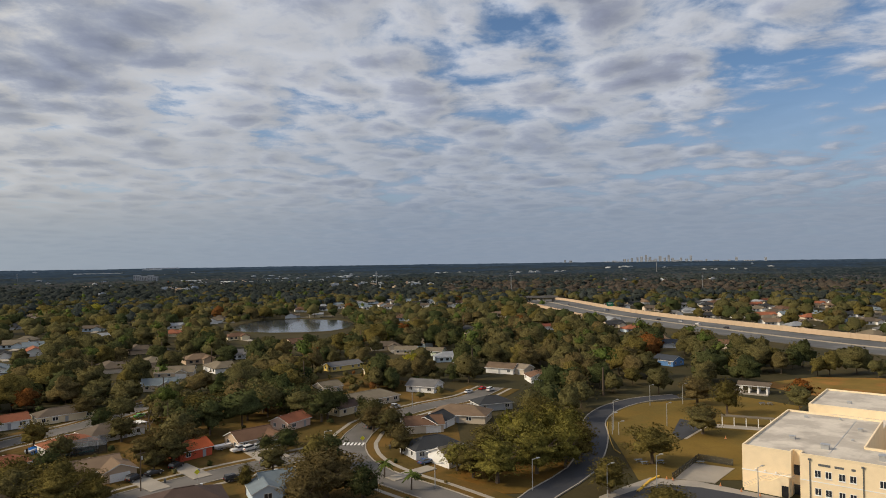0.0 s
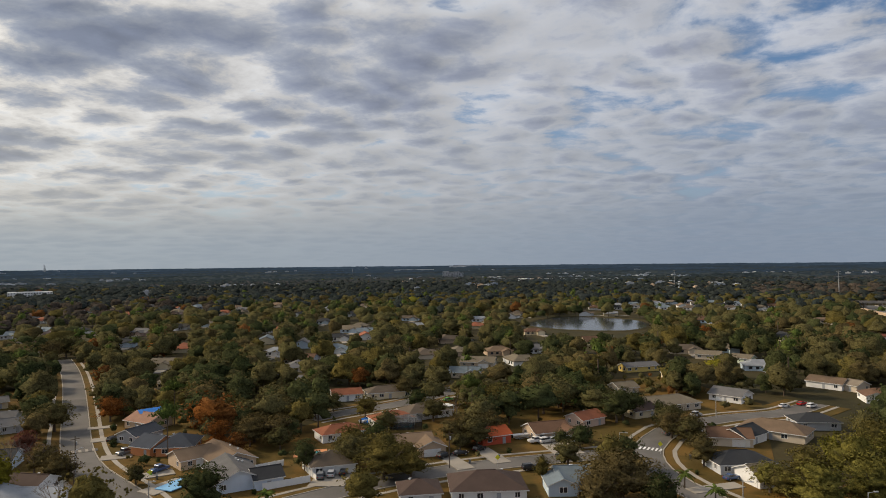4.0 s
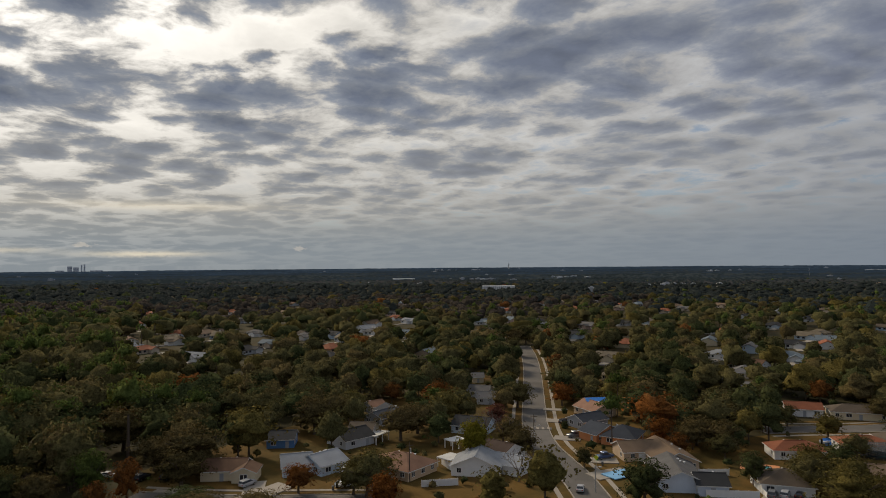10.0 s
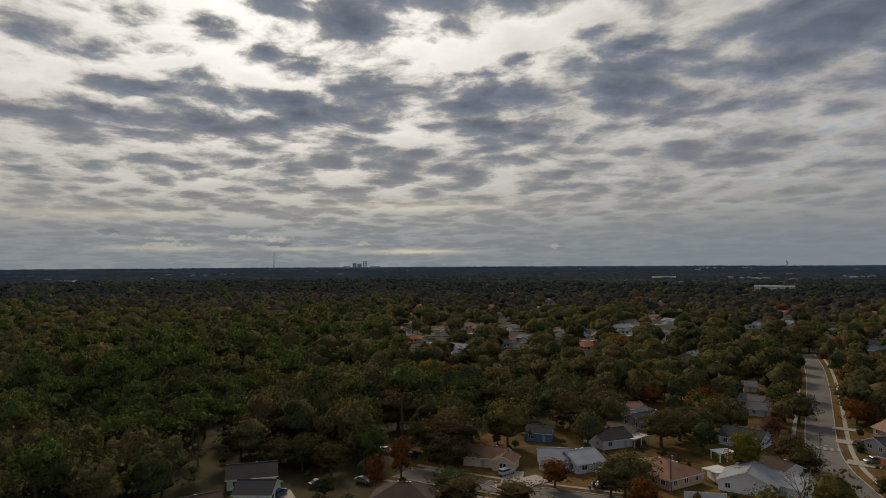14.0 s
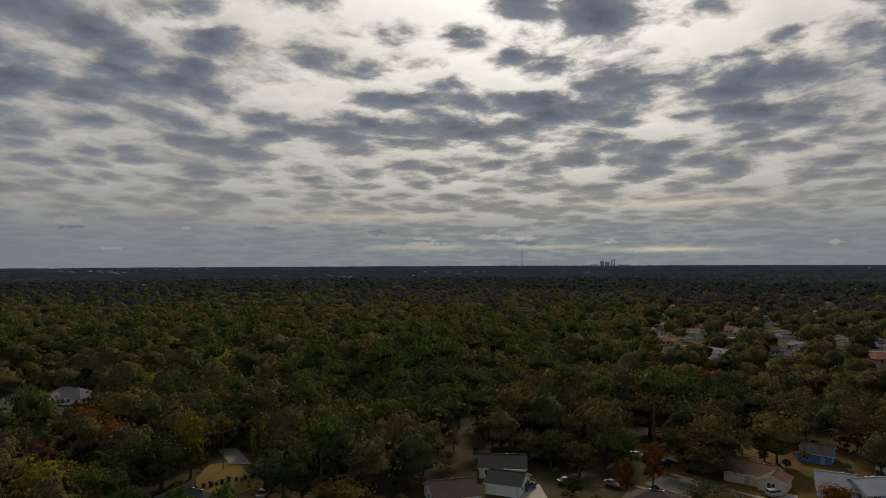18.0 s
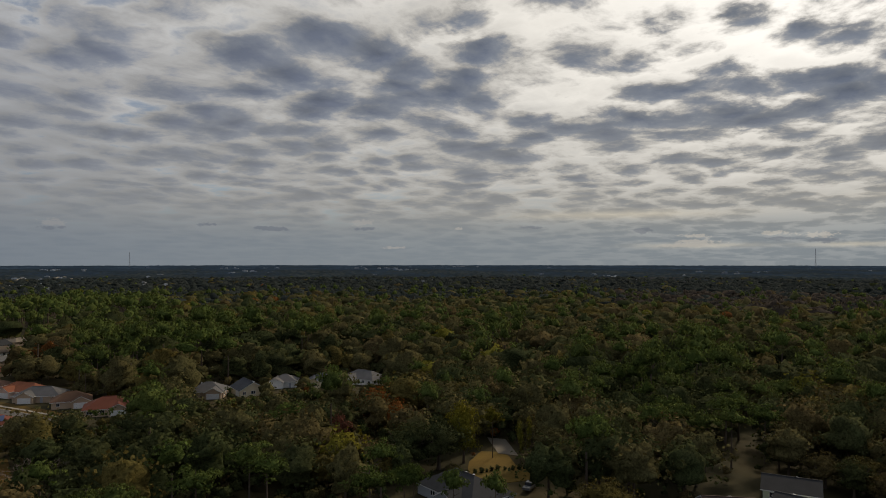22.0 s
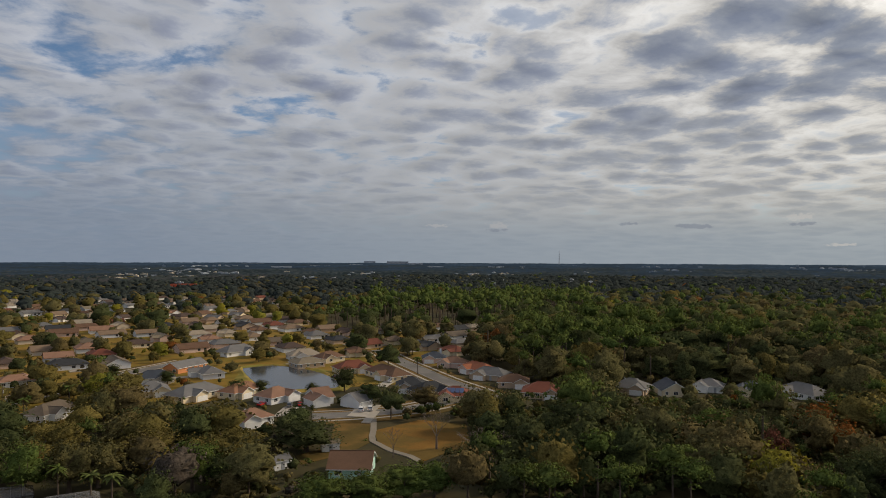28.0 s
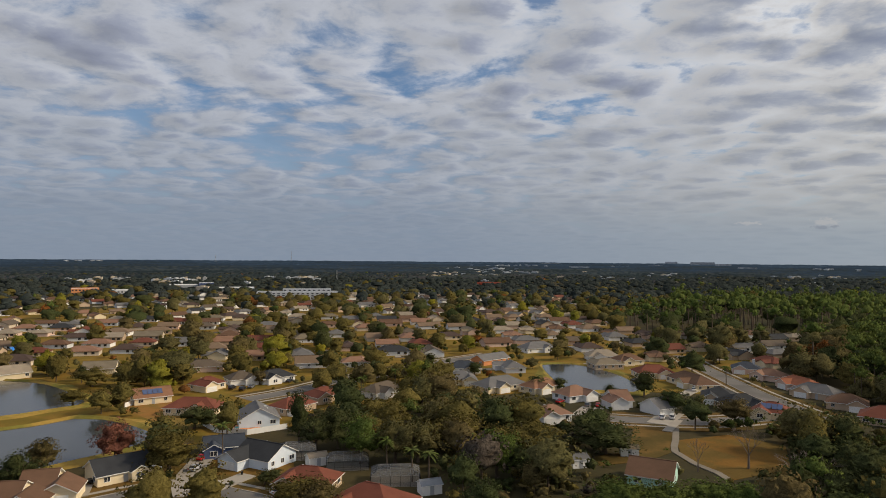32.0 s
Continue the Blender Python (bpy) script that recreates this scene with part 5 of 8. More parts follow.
house(8.8, -281.7, 223.6, 20.8, 10.8, 'gray', 'cream', 'cream bungalow under a grey shingle hip roof among trees', hip=True, garage='-y', wing=(-3.2, -1, 2.2, 6.2), s=0.54)
house(-8.4, -281.2, 225.6, 16.4, 9.0, 'orangebrown', 'cream', 'cream bungalow under a orange-brown tile hip roof among trees', hip=True, garage='-y', wing=(-3.2, -1, 2.2, 6.2), s=0.54)
house(-20.9, -266.8, 218.3, 13.1, 9.9, 'pinkbrown', 'white', 'white bungalow under a pinkish brown shingle hip roof among trees', hip=True, garage='-y', wing=(3.2, -1, 2.2, 6.2), s=0.54)
house(-36.7, -258.9, 197.9, 6.9, 10.8, 'pinkbrown', 'white', 'white bungalow under a pinkish brown shingle gable roof among trees', garage='-y', wing=(-3, -1, 3, 7), s=0.54)
house(-48.9, -247.5, 213.9, 6.8, 9.9, 'gray', 'white', 'white bungalow under a grey shingle gable roof among trees', garage='-y', s=0.54)
house(-10.6, -232.0, 206.7, 11.1, 9.0, 'pinkbrown', 'white', 'white bungalow under a pinkish brown shingle hip roof among trees', hip=True, garage='-y', wing=(-3.2, -1, 2.2, 6.2), s=0.54)
house(-32.8, -171.0, 160.0, 10.5, 10.8, 'brown', 'mint', 'mint bungalow under a brown shingle gable roof among trees', s=0.54)
house(-62.0, -323.5, 189.4, 17.3, 10.8, 'brownred', 'cream', 'cream bungalow under a red-brown shingle hip roof among trees', hip=True, garage='-y', wing=(3.2, -1, 2.2, 6.2), s=0.54)
house(-74.5, -302.4, 108.2, 23.9, 10.8, 'brown', 'cream', 'cream bungalow under a brown shingle hip roof among trees', hip=True, garage='-y', wing=(3.2, -1, 2.2, 6.2), s=0.54)
house(-10.0, -401.0, 212.7, 21.1, 11.7, 'gray', 'white', 'white bungalow under a grey shingle hip roof among trees', hip=True, wing=(3.2, -1, 2.2, 6.2), s=0.54)
house(-44.5, -373.8, 189.8, 17.2, 10.8, 'tanroof', 'white', 'white bungalow under a tan shingle hip roof among trees', hip=True, garage='-y', wing=(-3.2, -1, 2.2, 6.2), s=0.54)
house(-56.1, -361.1, 204.4, 14.2, 9.9, 'brown', 'cream', 'cream bungalow under a brown shingle hip roof among trees', hip=True, wing=(-3.2, -1, 2.2, 6.2), s=0.54)
house(15.5, -351.7, 229.5, 19.5, 9.0, 'gray', 'orangewall', 'orange bungalow under a grey shingle gable roof among trees', s=0.54)
house(27.1, -322.6, 189.5, 15.5, 9.9, 'slate', 'white', 'white bungalow under a slate-blue shingle hip roof among trees', hip=True, garage='-y', wing=(3.2, -1, 2.2, 6.2), s=0.54)
house(108.5, -141.7, 201.7, 6.9, 11.7, 'brown', 'cream', 'cream bungalow under a brown shingle gable roof among trees', garage='-y', wing=(5, -1, 2, 8), s=0.54)
house(110.2, -134.0, 194.7, 6.3, 10.8, 'brown', 'cream', 'cream bungalow under a brown shingle gable roof among trees', wing=(5, -1, 2, 8), s=0.54)
house(82.4, -179.4, 208.8, 10.3, 8.1, 'slate', 'navy', 'navy bungalow under a slate-blue shingle gable roof among trees', wing=(-3, -1, 2, 5), s=0.54)
house(67.5, -172.2, 158.1, 12.1, 10.8, 'charcoal', 'paleblue', 'pale blue bungalow under a charcoal shingle gable roof among trees', garage='-y', wing=(-4, -1, 4, 7), s=0.54)
house(86.2, -212.9, 117.9, 12.7, 12.6, 'gray', 'paleblue', 'pale blue bungalow under a grey shingle gable roof among trees', s=0.54)
house(113.5, -223.5, 184.2, 18.1, 9.9, 'brownred', 'cream', 'cream bungalow under a red-brown shingle hip roof among trees', hip=True, wing=(3.2, -1, 2.2, 6.2), s=0.54)
house(138.2, -237.9, 219.8, 12.9, 9.9, 'orangebrown', 'cream', 'cream bungalow under a orange-brown tile gable roof among trees', s=0.54, solar=True)
house(128.7, -263.9, 245.9, 11.7, 9.0, 'brownred', 'cream', 'cream bungalow under a red-brown shingle hip roof among trees', hip=True, garage='-y', wing=(-3.2, -1, 2.2, 6.2), s=0.54)
house(120.3, -277.9, 220.3, 11.6, 9.9, 'greybrown', 'white', 'white bungalow under a grey-brown shingle hip roof among trees', hip=True, garage='-y', wing=(3.2, -1, 2.2, 6.2), s=0.54)
house(107.8, -284.4, 229.2, 15.3, 9.9, 'charcoal', 'white', 'white bungalow under a charcoal shingle hip roof among trees', hip=True, wing=(-3.2, -1, 2.2, 6.2), s=0.54)
house(80.4, -230.8, 240.7, 14.0, 9.0, 'brownred', 'tan', 'tan bungalow under a red-brown shingle hip roof among trees', hip=True, garage='-y', wing=(-3.2, -1, 2.2, 6.2), s=0.54)
house(75.3, -250.1, 229.9, 12.3, 9.0, 'brownred', 'tan', 'tan bungalow under a red-brown shingle hip roof among trees', hip=True, wing=(-3.2, -1, 2.2, 6.2), s=0.54)
house(55.0, -262.9, 242.6, 17.5, 9.0, 'greybrown', 'white', 'white bungalow under a grey-brown shingle hip roof among trees', hip=True, garage='-y', wing=(-3.2, -1, 2.2, 6.2), s=0.54)
house(31.6, -142.4, 158.4, 16.4, 12.6, 'brownred', 'white', 'white bungalow under a red-brown shingle hip roof among trees', hip=True, wing=(-3.2, -1, 2.2, 6.2), s=0.54)
house(49.8, -154.9, 175.3, 13.3, 9.0, 'brownred', 'tan', 'tan bungalow under a red-brown shingle hip roof among trees', hip=True, garage='-y', wing=(-3.2, -1, 2.2, 6.2), s=0.54)
house(226.5, -273.6, 235.1, 15.3, 10.8, 'tanroof', 'cream', 'cream bungalow under a tan shingle gable roof among trees', s=0.54)
house(-152.4, 93.4, 139.7, 10.7, 12.6, 'lightgray', 'white', 'white bungalow under a pale grey metal gable roof among trees')
house(-148.7, 100.6, 25.5, 10.8, 7.7, 'lightgray', 'white', 'white bungalow under a pale grey metal gable roof among trees')
house(-161.1, 104.5, 15.0, 13.8, 9.9, 'darkbrown', 'white', 'white bungalow under a dark brown shingle gable roof among trees')
house(-189.3, 114.5, 38.8, 11.9, 9.9, 'charcoal', 'lightblue', 'light blue bungalow under a charcoal shingle gable roof among trees')
house(-120.1, 131.2, 324.0, 16.7, 11.2, 'gray', 'paleblue', 'pale blue bungalow under a grey shingle gable roof among trees')
house(-111.1, 133.0, 53.3, 7.0, 8.1, 'charcoal', 'paleblue', 'pale blue bungalow under a charcoal shingle gable roof among trees')
house(-141.1, 138.7, 67.2, 9.9, 9.0, 'taupe', 'tan', 'tan bungalow under a taupe shingle gable roof among trees', garage='-y')
house(-132.8, 142.2, 333.5, 17.3, 10.8, 'taupe', 'tan', 'tan bungalow under a taupe shingle gable roof among trees')
house(-175.6, 151.1, 91.2, 10.6, 8.1, 'slate', 'gray', 'gray bungalow under a slate-blue shingle gable roof among trees')
house(-160.9, 143.6, 2.5, 7.4, 10.8, 'slate', 'orangewall', 'orange bungalow under a slate-blue shingle gable roof among trees')
house(-154.6, 147.0, 32.2, 10.2, 11.7, 'slate', 'orangewall', 'orange bungalow under a slate-blue shingle hip roof among trees', hip=True)
house(-187.5, 164.8, 356.3, 11.7, 9.9, 'peach', 'tan', 'tan bungalow under a peach-brown gable roof patched with blue tarpaulin')
house(98.8, -155.9, 230.4, 12.7, 9.9, 'charcoal', 'cream', 'cream bungalow under a charcoal shingle gable roof among trees', wing=(3, -1, 1.5, 4), s=0.54)
house(-199.9, 79.8, 53.0, 7.6, 10.8, 'greybrown', 'white', 'white bungalow under a grey-brown shingle gable roof among trees')
house(-161.0, 76.2, 23.7, 11.9, 11.7, 'pinkbrown', 'tan', 'tan bungalow under a pinkish brown shingle hip roof among trees', hip=True)
house(-218.2, 98.4, 358.4, 13.5, 9.0, 'slate', 'pink', 'pink bungalow under a slate-blue shingle gable roof among trees')
house(-3.7, 221.5, 61.6, 11.9, 9.0, 'charcoal', 'white', 'white bungalow under a charcoal shingle gable roof among trees')
house(28.5, 327.3, 332.5, 14.3, 9.0, 'taupe', 'white', 'white bungalow under a taupe shingle gable roof among trees')
house(38.3, 323.2, 318.5, 5.9, 8.1, 'tanroof', 'beige', 'beige bungalow under a tan shingle gable roof among trees')
house(5.7, 231.9, 343.8, 19.0, 10.8, 'taupe', 'beige', 'beige bungalow under a taupe shingle hip roof among trees', hip=True)
house(17.1, 248.6, 19.7, 13.2, 9.0, 'charcoal', 'gray', 'gray bungalow under a charcoal shingle hip roof among trees', hip=True)
house(-8.5, 283.9, 336.9, 12.7, 9.9, 'gray', 'white', 'white bungalow under a grey shingle gable roof among trees')
house(-22.7, 398.4, 353.8, 13.0, 8.1, 'greige', 'beige', 'beige bungalow under a greige shingle gable roof among trees')
house(-5.4, 390.0, 340.1, 10.6, 8.1, 'greige', 'palegreen', 'pale green bungalow under a greige shingle gable roof among trees')
house(82.4, 524.3, 13.0, 12.8, 8.1, 'brownred', 'white', 'white bungalow under a red-brown shingle gable roof among trees')
house(115.1, 344.0, 308.7, 11.5, 9.9, 'slate', 'blue', 'blue bungalow under a slate-blue shingle gable roof among trees')
house(169.0, 404.0, 325.3, 12.2, 9.9, 'brown', 'beige', 'beige bungalow under a brown shingle gable roof among trees')
house(139.3, 410.4, 353.3, 11.8, 9.9, 'slate', 'lightgray', 'light grey bungalow under a slate-blue shingle gable roof among trees')
# closed woods
DENSE.append([(73.1, -203.0), (78.8, -253.3), (32.2, -271.6), (8.2, -244.3), (-7.8, -233.7), (-25.9, -224.6), (-34.8, -202.6), (-20.6, -192.0), (-17.8, -178.9), (-26.8, -163.1), (-14.9, -127.9), (16.5, -123.7), (22.7, -168.6), (34.9, -186.8), (52.2, -190.1)])
DENSE.append([(-56.1, -225.1), (-120.8, -248.0), (-259.4, -224.4), (-114.3, -99.1), (-56.0, -114.9), (-59.3, -152.6), (-65.0, -180.7)])
PINES.append([(-69.3, -528.8), (-114.0, -665.6), (-227.7, -745.4), (-380.5, -748.0), (-401.9, -664.3), (-287.9, -475.9), (-186.8, -488.4), (-127.9, -494.5), (-94.9, -506.3)])
PINES.append([(-149.0, -333.5), (-198.4, -407.4), (-297.8, -370.7), (-265.8, -321.5), (-179.8, -288.6), (-141.9, -285.5)])
PINES.append([(-248.2, -112.7), (-318.0, -123.4), (-352.1, -87.6), (-278.8, -57.2), (-214.0, -53.1), (-197.9, -76.7)])
# suburb ground
flat('lawn', [(499.7, -539.4), (392.0, -709.8), (-50.1, -764.1), (-83.6, -511.7), (-149.2, -488.2), (-128.3, -381.3), (-93.8, -285.3), (-18.9, -285.4), (62.0, -240.8), (75.2, -206.1), (133.3, -144.8)], GREEN_LAWN, 0.012, 'olive winter lawns between houses and ponds', 'lawn', open_=False)
flat('lawn', [(-113.5, 77.4), (-250.0, 170.5), (-320.5, 240.4), (-298.0, 253.8), (-145.3, 152.6), (-131.7, 218.4), (-108.0, 272.6), (-37.6, 331.2), (2.3, 281.0), (5.9, 155.9)], LAWN, 0.012, 'dry winter lawns between houses', 'lawn', open_=False)
flat('lawn', [(-130.2, 3.5), (-197.7, 15.1), (-223.0, 57.5), (-266.6, 137.0), (-327.1, 236.3), (-238.8, 198.5), (-107.6, 101.2)], LAWN, 0.012, 'dry winter lawns between houses', 'lawn', open_=False)
# school

def school(x, y):
    u, v = Vector((0.637, 0.771)), Vector((0.771, -0.637))
    h = 9.7
    base = tagged(new("school_building"), "cream rendered school with flat pale roof and parapets", "school")
    base.matrix_basis = pose(x, y, 0, 0, 0, math.degrees(math.atan2(-0.637, 0.771)))
    S = WALL["school"]
    flat_roof = ROOF_MEMBRANE
    # own axes: x along the front, y to the back
    spans = [(0, 23.4, 2.4, 46, h), (0, 10.6, 0, 2.4, h), (12.4, 34, 0.0, 2.4, h), (23.4, 34, 2.4, 14, h), (34, 60, -1.2, 14, h + 0.4), (2.5, 50, 61, 90, h - 0.6), (8, 23, 46, 61, h - 2.5), (42, 60, 14, 61, h)]
    for x0, x1, y0, y1, z in spans:
        put("wall", mesh_of("wall", *boxes((x0, x1, y0, y1, 0, z))  , S), base)
        put("roof", mesh_of("roof", *boxes((x0 + 0.01, x1 - 0.01, y0 + 0.01, y1 - 0.01, z - 0.1, z + 0.06)), flat_roof), base)
    edges = [(0, 10.6, 0, 0.35, h), (0, 0.35, 0.35, 46, h), (0.35, 23.4, 45.65, 46, h), (23.05, 23.4, 14, 45.65, h), (23.4, 34, 13.65, 14, h), (12.4, 34, 0, 0.35, h), (10.25, 10.6, 0.35, 2.4, h), (12.4, 12.75, 0.35, 2.4, h),
             (10.6, 12.4, 2.4, 2.75, h), (34, 60, -1.2, -0.85, h + 0.4), (34, 34.35, -0.85, 14, h + 0.4), (2.5, 50, 61, 61.35, h - 0.6), (2.5, 2.85, 61.35, 90, h - 0.6), (2.85, 50, 89.65, 90, h - 0.6), (42, 42.35, 14, 61, h)]
    for x0, x1, y0, y1, z in edges:
        put("parapet", mesh_of("parapet", *boxes((x0, x1, y0, y1, z, z + 0.55)), S), base)
    for col in (3.6, 5.7, 8.3, 10.4, 15.9, 18.0, 23.0, 25.1, 30.0, 32.1):
        for z in (1.4, 5.4):
            y0 = 0.0 if col < 21.6 else -1.2
            w = put("window", WINDOW, base, pose(12.4 + col, y0, z) @ Matrix.Diagonal((0.85, 1, 1.25, 1)))
            put("pane", PANE, w)
            put("sill", mesh_of("sill", *boxes((-0.75, 0.75, -0.14, 0.0, -0.12, 0.0)), TRIM), base, pose(12.4 + col, y0, z))
    for col in (2.0, 12.3):
        put("downpipe", mesh_of("downpipe", *join(tube([(0, 0, 0, 0.1), (0, 0, h - 0.6, 0.1)], 6), boxes((-0.3, 0.3, -0.12, 0.12, h - 0.7, h - 0.3))), PAINTS["gray"]), base, pose(12.4 + col, -0.16, 0))
    # unreadable lettering as dark bars
    for a, b in ((3.7, 6.1), (6.9, 8.7), (10.1, 10.9)):
        put("lettering", mesh_of("lettering", *boxes((12.4 + a, 12.4 + b, -0.05, 0.01, 8.0, 8.5)), PAINTS["gray"]), base)
    put("band", mesh_of("band", *boxes((-0.05, 10.6, -0.05, 0.0, 4.3, 4.55), (12.4, 34, -0.05, 0.0, 4.3, 4.5)), TRIM), base)
    # outside stair with a sloping parapet
    ramp = [(0.8, -1.6, 0), (10.4, -1.6, 0), (10.4, -1.6, 4.4), (8.6, -1.6, 4.4), (6.6, -1.6, 3.2), (5.2, -1.6, 3.2), (0.8, -1.6, 0.6)]
    n = len(ramp)
    rv = ramp + [(a, b + 1.5, c) for a, b, c in ramp]
    put("stair", mesh_of("stair", rv, [tuple(range(n)), tuple(range(2 * n - 1, n - 1, -1))] + [(i, i + n, (i + 1) % n + n, (i + 1) % n) for i in range(n)], S), base)
    for dz in (0.35, 0.7, 1.0):
        put("handrail", mesh_of("handrail", *join(beam((0.8, -1.6, 0.6 + dz), (5.2, -1.6, 3.2 + dz), 0.04), beam((5.2, -1.6, 3.2 + dz), (6.6, -1.6, 3.2 + dz), 0.04), beam((6.6, -1.6, 3.2 + dz), (8.6, -1.6, 4.4 + dz), 0.04), beam((8.6, -1.6, 4.4 + dz), (11.6, -1.6, 4.4 + dz), 0.04)), STEEL), base)
    put("stairwell", mesh_of("stairwell", *boxes((10.7, 12.3, 2.25, 2.38, 0, 2.3), (10.7, 12.3, 2.25, 2.38, 4.5, 6.8)), GLASS), base)
    put("doorway", mesh_of("doorway", *boxes((8.9, 10.3, -1.68, -1.58, 0, 2.6)), PAINTS["black"]), base)
    for px, py, s in ((8, 14, 1.0), (16, 9, 1.4), (20, 32, 0.8), (6, 40, 0.7), (28, 6, 1.6), (12, 70, 0.9), (24, 66, 0.9), (14, 42, 0.6), (20, 20, 0.5)):
        z = h if py < 55 else h - 0.6
        put("roof_unit", mesh_of("roof_unit", *join(boxes((-0.6, 0.6, -0.5, 0.5, 0, 0.7)), boxes((-0.7, 0.7, -0.6, 0.6, 0.7, 0.8))), STEEL), base, pose(px, py, z + 0.06) @ Matrix.Diagonal((s, s, s, 1)))
    put("seam", mesh_of("seam", *boxes((17.4, 17.55, 4, 43, h + 0.06, h + 0.1)), STEEL), base)
    for px, py in ((3, 0), (5, 0), (7.4, 0)):
        put("wall_light", mesh_of("wall_light", *boxes((-0.2, 0.2, -0.25, 0, 4.7, 5.0)), TRIM), base, pose(px, py, 0))
    for b in range(2, 60, 8):
        q = Vector((x, y)) + v * b
        FRONT.append((math.atan2(-q.x, q.y), 7.0 / q.length, q.length))
    FIELDS.append([(x + u.x * a + v.x * b, y + u.y * a + v.y * b) for a, b in ((-6, -4), (95, -4), (95, 62), (-6, 62))])


ROOF_MEMBRANE = material("roof_membrane", (0.55, 0.50, 0.43), 0.8, 0.3, 0.12, 1.2, alt=(0.40, 0.36, 0.31), alt_scale=0.10)
school(70.7, 160.0)

flat('pavement', [(42.8, 161.2), (50.9, 167.5), (61.1, 164.5), (69.1, 157.8), (79.2, 149.3), (74.1, 139.8), (30.9, 141.4), (35.2, 154.6)], CONCRETE, 0.05, 'pale concrete forecourt beside the school', 'pavement')
flat('road', [(43.9, 158.0), (52.0, 162.4), (60.6, 159.7), (69.7, 153.3), (80.1, 144.3), (71.4, 128.8), (29.6, 135.5), (38.2, 153.8)], DARK_ASPHALT, 0.09, 'dark asphalt school drop-off loop', 'road')
flat('pavement', [(56.9, 166.4), (65.7, 178.9), (74.8, 173.7), (65.2, 162.7)], CONCRETE, 0.08, 'fenced concrete yard beside the school lawn', 'pavement')
fence([(55.9, 165.6), (68.3, 181.3), (75.3, 176.0)], 1.8, SCREEN, 'black chain fence round a small concrete yard')
flat('pavement', [(70.9, 204.2), (86.1, 221.0), (103.3, 214.1), (101.6, 209.9), (84.7, 216.5), (72.7, 202.2)], CONCRETE, 0.06, 'narrow concrete path under a covered walk', 'pavement')
flat('road', [(70.7, 208.9), (79.7, 227.6), (83.0, 222.7), (81.5, 213.8), (70.6, 201.0)], DARK_ASPHALT, 0.07, 'short asphalt spur', 'road')

def covered_walk(pts, h=3.0, w=2.6, label="flat-roofed covered walk on slim white posts", roof="white"):
    (x0, y0), (x1, y1) = pts
    d = Vector((x1 - x0, y1 - y0, 0))
    base = tagged(new("covered_walk"), label, "canopy", "canopies")
    base.matrix_basis = pose(x0, y0, 0, 0, 0, math.degrees(math.atan2(d.y, d.x)))
    put("roof", mesh_of("roof", *boxes((0, d.length, -w / 2, w / 2, h, h + 0.25)), ROOF[roof]), base)
    n = max(2, round(d.length / 4))
    for k in range(n + 1):
        for s in (-1, 1):
            put("post", mesh_of("post", *boxes((-0.12, 0.12, -0.12, 0.12, 0, h)), TRIM), base, pose(0.3 + (d.length - 0.6) * k / n, s * (w / 2 - 0.2), 0))
    KEEP.append(((x0 + x1) / 2, (y0 + y1) / 2, d.length / 2))
    mid = Vector((x0 + x1, y0 + y1, 0)) / 2
    FRONT.append((math.atan2(-mid.x, mid.y), d.length * 0.5 / mid.length, mid.length))


def pavilion(x, y, turn, L, D, h=3.2):
    base = tagged(new("pavilion"), "open picnic pavilion with grey gable roof on white posts", "pavilion")
    base.matrix_basis = pose(x, y, 0, 0, 0, turn)
    v, f, s = roof_shell(L, D, h, 0.3, False, 0.6)
    put("roof", mesh_of("roof", v, f, ROOF["greybrown"], TRIM, slots=s), base)
    for i in range(4):
        for sy in (-1, 1):
            put("post", mesh_of("post", *boxes((-0.35, 0.35, -0.35, 0.35, 0, h + 0.05)), TRIM), base, pose(-L / 2 + 0.6 + (L - 1.2) * i / 3, sy * (D / 2 - 0.6), 0))
    put("slab", mesh_of("slab", *boxes((-L / 2 - 3, L / 2, -D / 2 - 3, D / 2, 0, 0.08)), CONCRETE), base)
    KEEP.append((x, y, L * 0.7))
    FRONT.append((math.atan2(-x, y), L * 0.5 / math.hypot(x, y), math.hypot(x, y)))

covered_walk([(90.3, 219.3), (107.3, 212.1)], label="flat-roofed grey covered walk on slim white posts", roof="greige")
pavilion(125.1, 270.6, -31, 11, 6.5)
street_lamp(20.5, 159.3, 30, 7.5)
street_lamp(53.7, 213.9, 30, 9.5)
street_lamp(52.1, 209.2, 30, 6.5)
street_lamp(76.2, 249.0, 30, 7.5)
street_lamp(72.1, 218.0, 30, 7.5)
street_lamp(50.5, 160.9, 30, 7.5)
street_lamp(37.1, 154.5, 30, 7.5)
street_lamp(53.9, 208.4, 30, 4)
street_lamp(95.8, 253.7, 30, 7.5)
street_lamp(88.8, 250.2, 30, 7.5)
street_lamp(70.9, 152.5, 30, 7)
